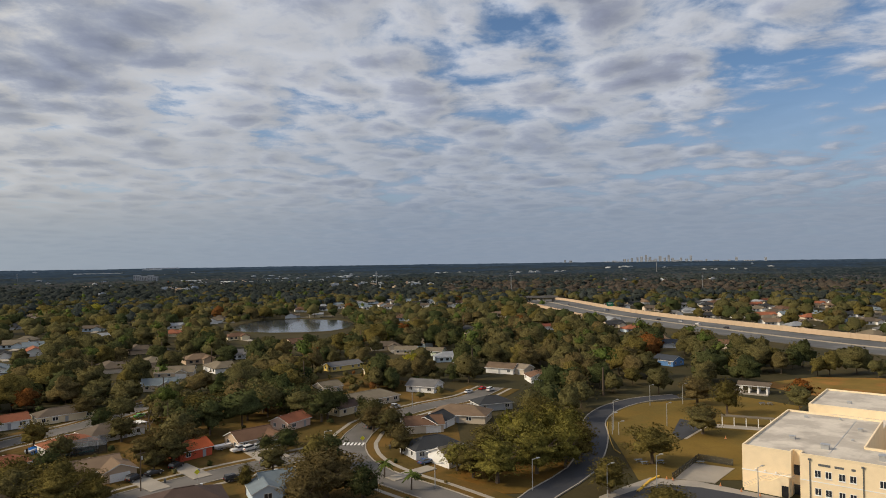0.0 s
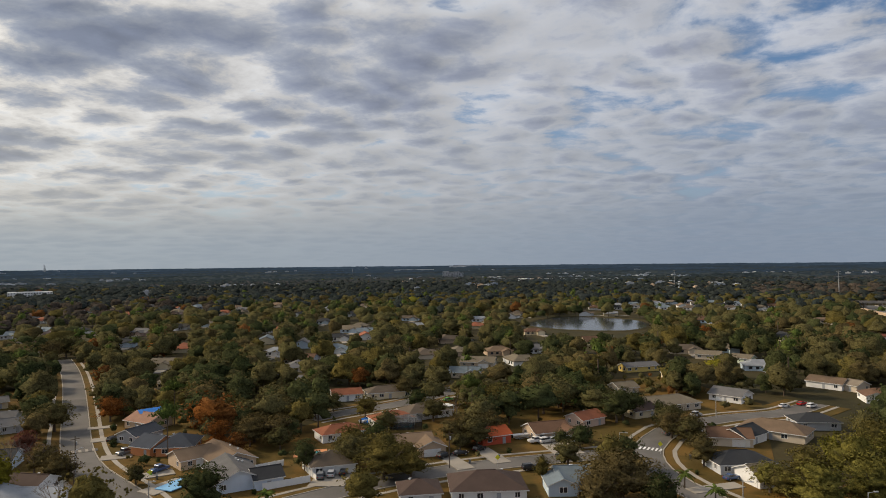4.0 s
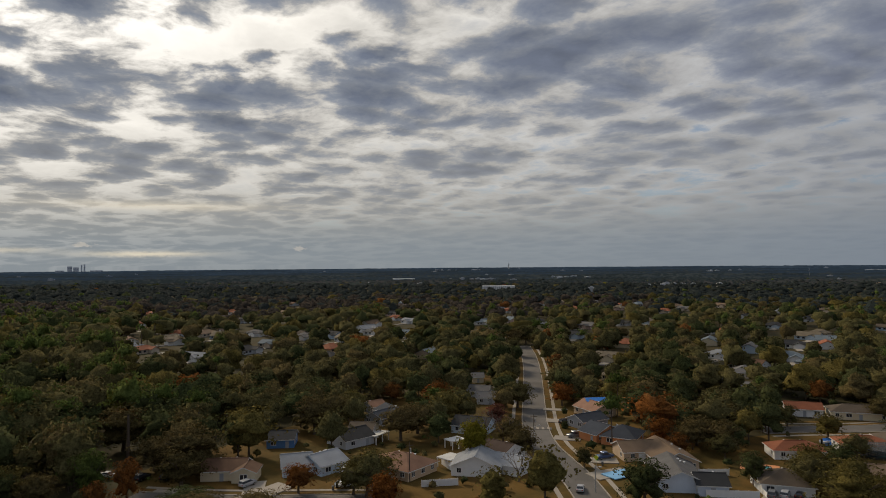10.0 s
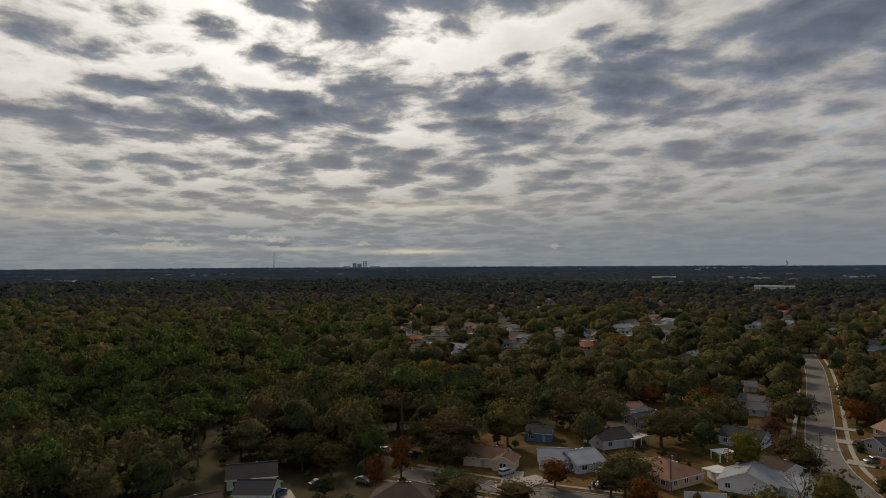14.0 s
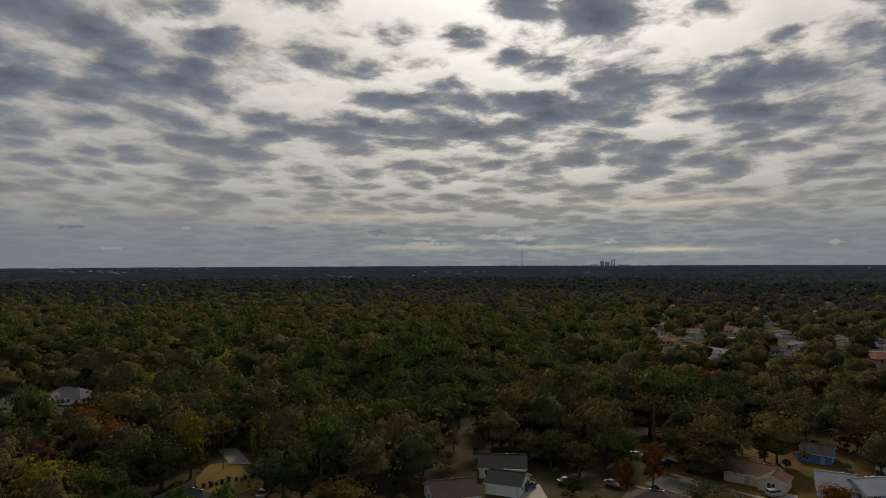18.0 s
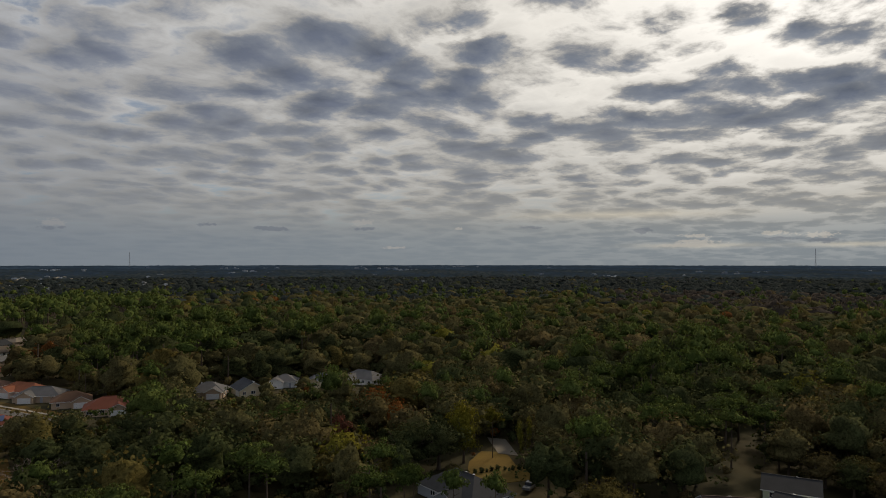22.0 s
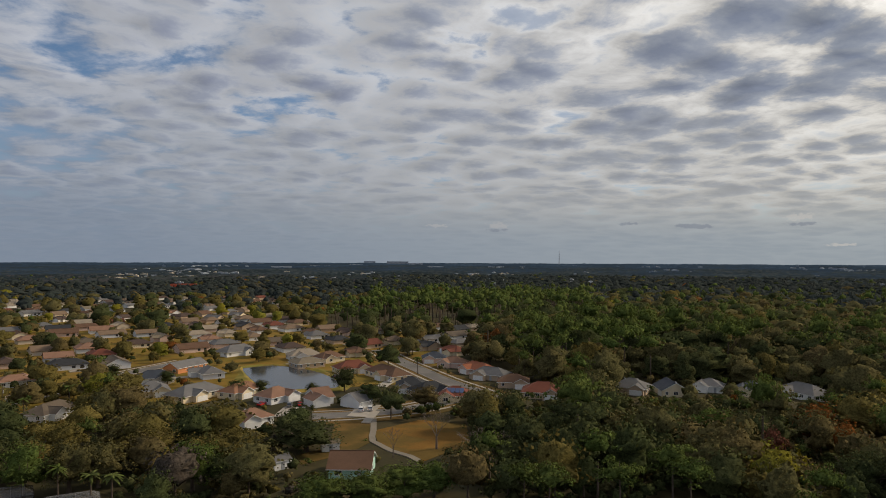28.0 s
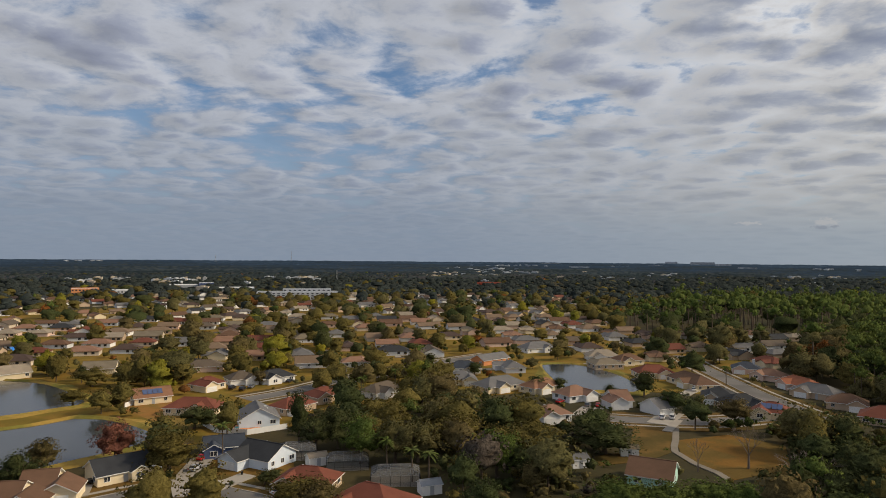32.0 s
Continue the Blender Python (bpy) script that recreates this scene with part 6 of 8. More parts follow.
# expressway
road([(140, 900), (150, 836), (177, 650), (224, 503), (258, 415), (300, 330)], 26.0, False, EXPRESSWAY, 'wide worn grey expressway carriageway', False, 0.5, True)
road([(113, 893), (123, 829), (150, 643), (197, 496), (231, 408), (273, 323)], 24.0, False, EXPRESSWAY, 'wide worn grey expressway carriageway', False, 0.46, True)
wall_line([(150, 900), (165, 836), (194, 652), (243, 506), (279, 418), (325, 330)], 3.6, 0.5, WALL['tan'], 'long tan precast sound wall along the expressway')
wall_line([(96, 873), (106, 793), (122, 683), (132, 623)], 3.0, 0.5, WALL['tan'], 'long tan precast sound wall along the expressway')
wall_line([(126, 896), (136, 832), (163, 646), (210, 499), (244, 411), (286, 326)], 1.1, 0.4, CONCRETE, 'low concrete median barrier on the expressway')

def overpass(x, y, turn, L):
    base = tagged(new("road_bridge"), "pale concrete overpass on square piers", "bridge")
    base.matrix_basis = pose(x, y, 0, 0, 0, turn)
    put("deck", mesh_of("deck", *boxes((-L / 2, L / 2, -6, 6, 6.0, 7.2), (-L / 2, L / 2, -6, -5.6, 7.2, 8.2), (-L / 2, L / 2, 5.6, 6, 7.2, 8.2)), CONCRETE), base)
    for k in range(5):
        put("pier", mesh_of("pier", *boxes((-1, 1, -4, 4, 0, 6)), CONCRETE), base, pose(-L / 2 + 4 + (L - 8) * k / 4, 0, 0))
    KEEP.append((x, y, L / 2))


def road_sign(x, y, turn):
    base = tagged(new("road_sign"), "green overhead expressway sign on a steel gantry", "sign")
    base.matrix_basis = pose(x, y, 0, 0, 0, turn)
    put("gantry", mesh_of("gantry", *join(beam((-6, 0, 0), (-6, 0, 8.5), 0.25), beam((-6, 0, 8), (4, 0, 8), 0.2)), STEEL), base)
    put("panel", mesh_of("panel", *boxes((-4, 3, -0.3, -0.1, 5.5, 9.5)), SIGN_GREEN), base)
    put("text_bar", mesh_of("text_bar", *boxes((-3, 2, -0.34, -0.3, 8, 8.5), (-3, 1, -0.34, -0.3, 6.6, 7.1)), TRIM), base)


SIGN_GREEN = material("sign_green", (0.02, 0.22, 0.10), 0.5, 0.1)
overpass(110, 850, 8, 70)
road_sign(172, 690, 10)

car(170.5, 695.8, 110, 'suv', 'blue', 'driving lane of the expressway', z=0.5)
car(186.6, 581.3, 110, 'suv', 'black', 'driving lane of the expressway', z=0.5)
car(199.8, 563.3, 110, 'suv', 'silver', 'driving lane of the expressway', z=0.5)
car(204.4, 537.9, 110, 'suv', 'white', 'driving lane of the expressway', z=0.5)
car(146.8, 789.2, 110, 'suv', 'gray', 'driving lane of the expressway', z=0.5)
car(147.6, 635.5, 110, 'suv', 'white', 'driving lane of the expressway', z=0.5)
car(213.4, 505.4, 110, 'suv', 'black', 'driving lane of the expressway', z=0.5)
# far buildings and masts
block(-1114, 734, 57, 65, 30, 11, 'white', 'long white three-storey building above the far trees', 3, 'white', every=4.0)
block(563, -809, 215, 32, 25, 12, 'orangewall', 'orange four-storey building above the suburb', 3, 'white', every=4.0)
block(535, -858, 212, 43, 30, 8, 'lightgray', 'long white flat-roofed building in the suburb', 2, 'white', every=4.0)
block(290, -848, 199, 103, 40, 9, 'lightgray', 'long pale grey four-storey apartment block', 4, 'lightgray', every=6.0)
block(291, -888, 198, 64, 20, 11, 'lightgray', 'long pale grey four-storey apartment block', 4, 'lightgray', every=6.0)
block(549, -1038, 208, 43, 40, 8, 'gray', 'pale flat-roofed shop building', 1, 'white', every=4.0)
block(515, -1048, 206, 23, 40, 11, 'navy', 'dark blue flat-roofed shop building', 1, 'white', every=4.0)
block(449, -1010, 204, 59, 40, 6, 'gray', 'pale flat-roofed shop building with red front', 1, 'white', every=4.0)
block(62, -1308, 183, 45, 30, 8, 'red', 'red-roofed low building above the far trees', 1, 'brownred', every=4.0)
block(-832, 1813, 25, 18, 20, 24, 'gray', 'tall pale apartment tower above the woods', 6, 'white', every=4.0)
block(-810, 1805, 24, 20, 20, 21, 'gray', 'tall pale apartment tower above the woods', 6, 'white', every=4.0)
block(-788, 1796, 24, 16, 20, 24, 'gray', 'tall pale apartment tower above the woods', 6, 'white', every=4.0)
block(-772, 1790, 23, 13, 20, 21, 'gray', 'tall pale apartment tower above the woods', 6, 'white', every=4.0)
block(-1759, 4182, 23, 194, 60, 14, 'lightgray', 'large pale building on the horizon', 4, 'white', every=4.0)
block(-683, 1806, 21, 51, 40, 9, 'white', 'pale warehouse beyond the woods', 1, 'white', every=4.0)
block(-660, 1885, 19, 56, 40, 9, 'tan', 'tan warehouse beyond the woods', 1, 'white', every=4.0)
block(-504, 1699, 17, 120, 40, 8, 'white', 'pale warehouse beyond the woods', 1, 'white', every=4.0)
block(-380, 1692, 13, 133, 40, 8, 'lightgray', 'pale warehouse beyond the woods', 1, 'white', every=4.0)
block(-1531, 2962, 27, 196, 40, 8, 'white', 'pale warehouse beyond the woods', 1, 'white', every=4.0)
block(-1878, 887, 65, 67, 40, 9, 'white', 'pale warehouse beyond the woods', 1, 'white', every=4.0)
block(-1699, 3887, 24, 106, 40, 9, 'white', 'pale warehouse beyond the woods', 1, 'white', every=4.0)
block(-191, -4278, 177, 132, 40, 8, 'gray', 'pale building on the horizon', 3, 'white', every=4.0)
block(-271, -3156, 175, 91, 40, 10, 'lightgray', 'pale building on the horizon', 3, 'white', every=4.0)
block(-1057, -4872, 168, 83, 40, 18, 'gray', 'pale building on the horizon', 3, 'white', every=4.0)
block(-1147, -4397, 165, 145, 40, 21, 'gray', 'pale building on the horizon', 3, 'white', every=4.0)
block(-1151, -3971, 164, 85, 40, 17, 'lightgray', 'pale building on the horizon', 3, 'white', every=4.0)
block(-1012, -3135, 162, 79, 40, 11, 'lightgray', 'pale building on the horizon', 3, 'white', every=4.0)
block(-516, -3608, 172, 109, 40, 7, 'gray', 'pale building on the horizon', 3, 'white', every=4.0)
block(-770, -3947, 169, 83, 40, 8, 'lightgray', 'pale building on the horizon', 3, 'white', every=4.0)
block(-250, -2771, 175, 157, 40, 7, 'gray', 'pale building on the horizon', 3, 'white', every=4.0)
# skyline on the horizon
block(1233, 4535, 345, 20, 24, 27, 'gray', 'hazy grey tower block on the far skyline', 8, 'slate', every=8.0)
block(1280, 4522, 344, 15, 24, 33, 'gray', 'hazy grey tower block on the far skyline', 8, 'slate', every=8.0)
block(1315, 4512, 344, 13, 24, 37, 'gray', 'hazy grey tower block on the far skyline', 8, 'slate', every=8.0)
block(1340, 4505, 343, 16, 24, 43, 'gray', 'hazy grey tower block on the far skyline', 8, 'slate', every=8.0)
block(1368, 4497, 343, 16, 24, 53, 'gray', 'hazy grey tower block on the far skyline', 8, 'slate', every=8.0)
block(1392, 4489, 343, 17, 24, 39, 'gray', 'hazy grey tower block on the far skyline', 8, 'slate', every=8.0)
block(1426, 4478, 342, 16, 24, 28, 'gray', 'hazy grey tower block on the far skyline', 8, 'slate', every=8.0)
block(1454, 4469, 342, 19, 24, 45, 'gray', 'hazy grey tower block on the far skyline', 8, 'slate', every=8.0)
block(1481, 4460, 342, 16, 24, 34, 'gray', 'hazy grey tower block on the far skyline', 8, 'slate', every=8.0)
block(1506, 4452, 341, 14, 24, 50, 'gray', 'hazy grey tower block on the far skyline', 8, 'slate', every=8.0)
block(1529, 4444, 341, 19, 24, 30, 'gray', 'hazy grey tower block on the far skyline', 8, 'slate', every=8.0)
block(1579, 4427, 340, 15, 24, 32, 'gray', 'hazy grey tower block on the far skyline', 8, 'slate', every=8.0)
block(1612, 4415, 340, 18, 24, 25, 'gray', 'hazy grey tower block on the far skyline', 8, 'slate', every=8.0)
block(1636, 4406, 340, 14, 24, 45, 'gray', 'hazy grey tower block on the far skyline', 8, 'slate', every=8.0)
block(1726, 4372, 338, 12, 24, 21, 'gray', 'hazy grey tower block on the far skyline', 8, 'slate', every=8.0)
block(1852, 4320, 337, 17, 24, 15, 'gray', 'hazy grey tower block on the far skyline', 8, 'slate', every=8.0)
block(1892, 4302, 336, 15, 24, 32, 'gray', 'hazy grey tower block on the far skyline', 8, 'slate', every=8.0)
block(2047, 4231, 334, 15, 24, 29, 'gray', 'hazy grey tower block on the far skyline', 8, 'slate', every=8.0)
block(845, 4623, 350, 13, 24, 25, 'gray', 'hazy grey tower block on the far skyline', 8, 'slate', every=8.0)
block(883, 4616, 349, 20, 24, 22, 'gray', 'hazy grey tower block on the far skyline', 8, 'slate', every=8.0)
for far_x, far_y, wide, tall in ((1120, 4564, 40, 12), (1168, 4552, 26, 17), (1196, 4545, 44, 11), (1256, 4528, 14, 24), (1408, 4484, 60, 18), (1556, 4435, 48, 17), (1680, 4390, 52, 12), (1780, 4350, 34, 14), (1960, 4270, 60, 11)):
    block(far_x, far_y, 345, wide, 24, tall, 'gray', 'low hazy grey building on the far skyline', 4, 'slate', every=9.0)
block(-4700, -47, 91, 27, 30, 40, 'lightgray', 'pale grey power station block on the horizon', 2, 'lightgray', every=20.0)
block(-4700, -13, 90, 30, 30, 34, 'lightgray', 'pale grey power station block on the horizon', 2, 'lightgray', every=20.0)
block(-4700, 33, 90, 9, 30, 52, 'lightgray', 'pale grey power station block on the horizon', 2, 'lightgray', every=20.0)
block(-4700, 17, 90, 9, 30, 49, 'lightgray', 'pale grey power station block on the horizon', 2, 'lightgray', every=20.0)
block(-4699, -100, 91, 48, 30, 15, 'lightgray', 'pale grey power station block on the horizon', 2, 'lightgray', every=20.0)
block(-4699, 98, 89, 72, 30, 14, 'lightgray', 'pale grey power station block on the horizon', 2, 'lightgray', every=20.0)
tower(-4167, -529, 108, 4, 'thin lattice radio mast on the horizon')
tower(-1997, -3695, 92, 4, 'thin lattice radio mast on the horizon')
tower(405, -1444, 26, 2, 'thin lattice radio mast on the horizon')
tower(1806, -3792, 45, 4, 'thin lattice radio mast on the horizon')
tower(-3552, 2424, 36, 4, 'thin lattice radio mast on the horizon')
tower(1432, -4055, 73, 3, 'thin lattice radio mast on the horizon')
tower(-3554, 2420, 45, 4, 'thin lattice radio mast on the horizon')
pylon(106, 1045, 20, 38, 'tall grey steel power pole above the woods')
pylon(389, 1001, 20, 27, 'tall grey steel power pole above the woods')
pylon(-145, 1447, 20, 33, 'tall grey steel power pole above the woods')
pylon(698, 2182, 20, 37, 'tall grey steel power pole above the woods')
pylon(-1294, 2025, 20, 27, 'tall grey steel power pole above the woods')
pylon(285, 462, 20, 13, 'tall grey steel power pole above the woods')
# single trees
tree(28.3, 203.0, 15, 'olive', 'oak', 15)
tree(36.8, 196.2, 13, 'gold', 'oak', 10)
tree(12.6, 165.2, 12, 'gold', 'oak', 16)
tree(23.2, 171.9, 13, 'gold', 'oak', 16)
tree(31.3, 176.0, 13, 'gold', 'oak', 13)
tree(36.6, 181.0, 12, 'olive', 'oak', 10)
tree(2.9, 175.3, 8, 'gold', 'oak', 10)
tree(6.9, 169.4, 9, 'olive', 'oak', 12)
tree(21.2, 184.4, 15, 'gold', 'oak', 15)
tree(31.2, 189.4, 15, 'gold', 'oak', 16)
tree(18.2, 194.3, 12, 'yellow', 'oak', 8)
tree(11.5, 181.6, 11, 'olive', 'oak', 12)
tree(55.0, 179.0, 11, 'olive', 'oak', 15.5)
tree(79.8, 207.8, 10, 'oak', 'oak', 13)
tree(98.6, 234.1, 13, 'olive', 'oak', 12)
tree(94.1, 250.0, 11, 'gray', 'oak', 13.5)
tree(38.0, 156.8, 9, 'olive', 'oak', 10)
tree(47.6, 144.7, 6, 'olive', 'oak', 12)
tree(-28.9, 156.7, 12, 'gray', 'oak', 17)
tree(-30.7, 145.8, 11, 'gray', 'oak', 12)
tree(-19.1, 152.0, 9, 'dark', 'oak', 8)
tree(-42.7, 230.5, 11, 'dark', 'oak', 12)
tree(-24.9, 222.4, 9, 'oak', 'oak', 10)
tree(-17.5, 211.0, 9, 'oak', 'oak', 10)
tree(-47.2, 201.0, 6, 'dark', 'oak', 8)
tree(-29.7, 238.5, 8, 'dark', 'oak', 5)
tree(-12.6, 190.6, 9, 'gray', 'oak', 9)
tree(-85.6, 231.5, 11, 'olive', 'oak', 14)
tree(-82.9, 219.3, 9, 'gray', 'oak', 12)
tree(-79.1, 188.0, 10, 'gray', 'oak', 13)
tree(-75.9, 196.1, 9, 'gray', 'oak', 11)
tree(-89.9, 154.7, 11, 'olive', 'oak', 15)
tree(-102.9, 160.7, 10, 'olive', 'oak', 12)
tree(-83.1, 154.1, 9, 'olive', 'oak', 10)
tree(-47.7, 159.8, 8, 'olive', 'oak', 5)
tree(-159.5, 96.6, 13, 'yellow', 'oak', 10)
tree(-226.6, 121.8, 11, 'rust', 'oak', 14)
tree(-205.1, 163.9, 10, 'rust', 'oak', 11)
tree(-189.1, 123.0, 9, 'red', 'oak', 8)
tree(-110.4, 111.2, 12, 'dark', 'oak', 13)
tree(-140.7, 119.7, 6, 'oak', 'oak', 6)
tree(-138.7, 104.7, 4, 'dark', 'oak', 5)
tree(-85.8, 147.6, 10, 'olive', 'oak', 15)
tree(-78.8, 149.6, 8, 'olive', 'oak', 10)
tree(-97.3, 152.3, 10, 'oak', 'oak', 11)
tree(-51.8, 193.2, 6, 'dark', 'oak', 6)
tree(-46.6, 195.1, 7, 'dark', 'oak', 8)
tree(-41.3, 234.4, 12, 'dark', 'oak', 14)
tree(-23.3, 216.3, 9, 'gray', 'oak', 11)
tree(-17.8, 216.6, 9, 'gray', 'oak', 10)
tree(-27.7, 155.7, 12, 'gray', 'oak', 19)
tree(-18.9, 154.1, 9, 'dark', 'oak', 10)
tree(-143.8, 151.1, 10, 'rust', 'oak', 9)
tree(-140.2, 162.8, 10, 'gray', 'oak', 12)
tree(-131.5, 163.5, 10, 'gray', 'oak', 12)
tree(-190.2, 88.4, 12, 'gray', 'oak', 16)
tree(-195.6, 97.0, 11, 'gray', 'oak', 14)
tree(-242.7, 109.1, 9, 'rust', 'oak', 9)
tree(-154.5, 63.9, 10, 'olive', 'oak', 14)
tree(-210.6, 147.1, 11, 'oak', 'oak', 14)
tree(-168.7, 115.1, 9, 'gray', 'oak', 12)
tree(-157.2, 111.5, 9, 'gray', 'oak', 10)
tree(-214.2, 143.8, 9, 'oak', 'oak', 10)
tree(-108.6, 145.9, 9, 'dark', 'oak', 8)
tree(-180.4, 169.2, 17, 'pine', 'pine', 10)
tree(-151.0, 139.3, 17, 'pine', 'pine', 10)
tree(-88.7, 213.9, 17, 'pine', 'pine', 10)
bare_tree(-169.3, 112.7, 11, 13)
bare_tree(-139.9, 97.6, 9, 12)
bare_tree(-181.9, 114.6, 10, 11)
bare_tree(-154.5, 113.0, 8, 6)
bare_tree(-78.8, 234.4, 10, 12)
bare_tree(-97.2, 220.0, 8, 10)
tree(-171.0, 9.9, 11.8, 'rust', 'oak', 7.5)
tree(-164.6, 3.4, 9, 'rust', 'oak', 6)
tree(-188.8, 26.6, 14, 'gray', 'oak', 18)
tree(-211.7, 67.5, 14, 'gray', 'oak', 15)
tree(-181.6, -15.7, 10, 'dark', 'oak', 9)
tree(-222.3, 12.0, 14, 'gray', 'oak', 18)
tree(-232.3, 55.3, 13, 'oak', 'oak', 18)
tree(-159.2, 46.8, 8, 'rust', 'oak', 9)
tree(-136.5, 59.5, 10, 'rust', 'oak', 8)
tree(-149.0, 60.4, 11, 'oak', 'oak', 14)
tree(-151.4, 57.8, 9, 'olive', 'oak', 9)
tree(-187.1, -14.3, 9, 'olive', 'oak', 12)
tree(-186.1, -22.1, 9, 'gray', 'oak', 12)
tree(-243.3, 12.6, 9, 'rust', 'oak', 10)
tree(-178.8, 22.7, 10, 'gray', 'oak', 14)
tree(-196.3, 18.3, 10, 'gray', 'oak', 16)
tree(-149.5, 34.5, 6, 'gray', 'oak', 12)
tree(-154.4, 22.2, 6, 'gray', 'oak', 14)
tree(-178.2, -8.0, 9, 'gray', 'oak', 10)
tree(-182.2, 2.7, 12, 'pine', 'oak', 10)
tree(-160.4, -8.5, 5, 'dark', 'oak', 5)
tree(-158.9, 21.5, 6, 'dark', 'oak', 14)
tree(-180.0, -48.6, 17, 'pine', 'pine', 13)
tree(-180.5, -62.6, 17, 'pine', 'pine', 13)
tree(-195.6, -63.2, 17, 'pine', 'pine', 13)
tree(-232.2, -69.4, 17, 'pine', 'pine', 13)
tree(-205.5, -49.6, 17, 'pine', 'pine', 13)
tree(-257.7, -94.8, 17, 'pine', 'pine', 13)
tree(-189.7, -44.4, 17, 'pine', 'pine', 13)
tree(-198.8, -37.8, 17, 'pine', 'pine', 13)
tree(-244.2, -41.1, 17, 'pine', 'pine', 13)
tree(-186.3, -56.9, 17, 'pine', 'pine', 13)
tree(-150.6, -104.2, 18, 'yellow', 'oak', 10)
tree(-159.2, -100.3, 15, 'yellow', 'pine', 7)
tree(-158.5, -91.0, 12, 'yellow', 'tall', 4)
tree(-159.8, -88.9, 13, 'yellow', 'tall', 4)
for k in range(11):
    shrub(-143.8 - 1.36 * k, -98.3 + 1.1 * k + 0.5 * math.sin(k), 1.2 + 0.3 * (k % 3))
flat('driveway', [(-176.6, -113.1), (-178.0, -107.4), (-165.4, -95.5), (-163.8, -101.3)], WORN_PATH, 0.06, 'worn concrete driveway in a clearing', 'driveway', seen=True)
tree(-142.5, -106.6, 14, 'dark', 'oak', 16)
tree(-135.6, -111.1, 14, 'dark', 'oak', 15)
tree(-130.7, -123.1, 9, 'gray', 'oak', 13)
tree(-132.6, -151.5, 14, 'pine', 'oak', 15)
tree(-159.8, -82.9, 12, 'oak', 'oak', 14)
tree(-165.1, -75.5, 12, 'oak', 'oak', 15)
tree(-167.5, -65.1, 11, 'gray', 'oak', 14)
tree(-132.8, -55.5, 10, 'olive', 'oak', 14)
tree(-143.6, -144.7, 10, 'red', 'oak', 7)
tree(-110.5, -69.0, 15, 'pine', 'pine', 7)
tree(-107.3, -76.6, 15, 'pine', 'pine', 7)
tree(-103.4, -85.9, 15, 'pine', 'pine', 7)
tree(-105.0, -84.7, 15, 'pine', 'pine', 7)
bare_tree(-199.9, -65.4, 12, 13)
bare_tree(-70.1, -172.7, 9, 20)
bare_tree(-60.1, -184.9, 13, 12)
bare_tree(-46.1, -180.6, 10, 7)
tree(-95.6, -124.7, 15, 'pine', 'pine', 14)
tree(-91.9, -113.9, 15, 'pine', 'pine', 12)
tree(-77.0, -117.1, 15, 'pine', 'pine', 12)
tree(-129.6, -150.3, 15, 'pine', 'pine', 14)
tree(-130.7, -274.6, 15, 'pine', 'pine', 9)
tree(-97.2, -89.7, 15, 'pine', 'pine', 12)
tree(-63.0, -120.4, 15, 'pine', 'pine', 12)
tree(-58.6, -122.7, 15, 'pine', 'pine', 10)
tree(106.8, -166.8, 12, 'red', 'oak', 12)
tree(88.3, -160.6, 12, 'olive', 'oak', 17)
tree(115.4, -142.3, 10, 'dark', 'oak', 11)
tree(118.9, -155.0, 10, 'gray', 'oak', 9)
tree(103.0, -202.8, 8, 'dark', 'oak', 11)
tree(99.0, -204.3, 7, 'dark', 'oak', 9)
tree(64.4, -190.4, 17, 'dark', 'oak', 7)
tree(42.0, -175.0, 14, 'pine', 'oak', 13)
tree(51.8, -188.0, 13, 'dark', 'oak', 14)
tree(38.8, -197.6, 13, 'olive', 'oak', 14)
tree(57.4, -184.6, 11, 'dark', 'oak', 12)
tree(33.1, -177.0, 13, 'oak', 'oak', 15)
tree(26.4, -208.1, 12, 'oak', 'oak', 14)
tree(16.0, -190.3, 12, 'olive', 'oak', 16)
tree(27.2, -178.6, 12, 'oak', 'oak', 14)
tree(-3.1, -183.7, 11, 'olive', 'oak', 22)
tree(5.6, -169.1, 13, 'pine', 'oak', 14)
tree(-23.9, -193.8, 10, 'dark', 'oak', 22)
tree(-54.5, -248.5, 9, 'dark', 'oak', 14)
tree(-70.9, -231.9, 10, 'gray', 'oak', 13)
tree(-7.0, -280.6, 7, 'dark', 'oak', 9)
tree(-16.4, -283.3, 6, 'dark', 'oak', 7)
tree(-35.6, -271.2, 6, 'dark', 'oak', 6)
tree(-49.7, -276.7, 11, 'dark', 'oak', 11)
tree(46.3, -137.6, 9, 'olive', 'oak', 16)
tree(42.2, -136.3, 9, 'gray', 'oak', 12)
tree(60.7, -155.2, 4, 'dark', 'oak', 6)
tree(58.6, -156.4, 4, 'dark', 'oak', 5)
tree(21.2, -314.3, 7, 'dark', 'oak', 8)
tree(46.1, -338.5, 7, 'dark', 'oak', 9)
tree(163.3, -228.7, 6, 'olive', 'oak', 12)
tree(177.4, -260.8, 9, 'olive', 'oak', 14)
tree(186.7, -266.8, 9, 'dark', 'oak', 5)
tree(167.3, -284.0, 8, 'oak', 'oak', 14)
tree(110.8, -275.6, 7, 'gray', 'oak', 7)
tree(-21.5, -145.3, 9, 'pine', 'oak', 16)
tree(-30.7, -144.7, 9, 'pine', 'oak', 14)
tree(-40.4, -147.2, 9, 'pine', 'oak', 16)
tree(-47.0, -146.3, 9, 'pine', 'oak', 12)
tree(7.6, -141.2, 9, 'dark', 'oak', 10)
palm_tree(77.0, -167.1, 11)
palm_tree(34.0, -170.2, 8)
palm_tree(26.1, -162.6, 8)
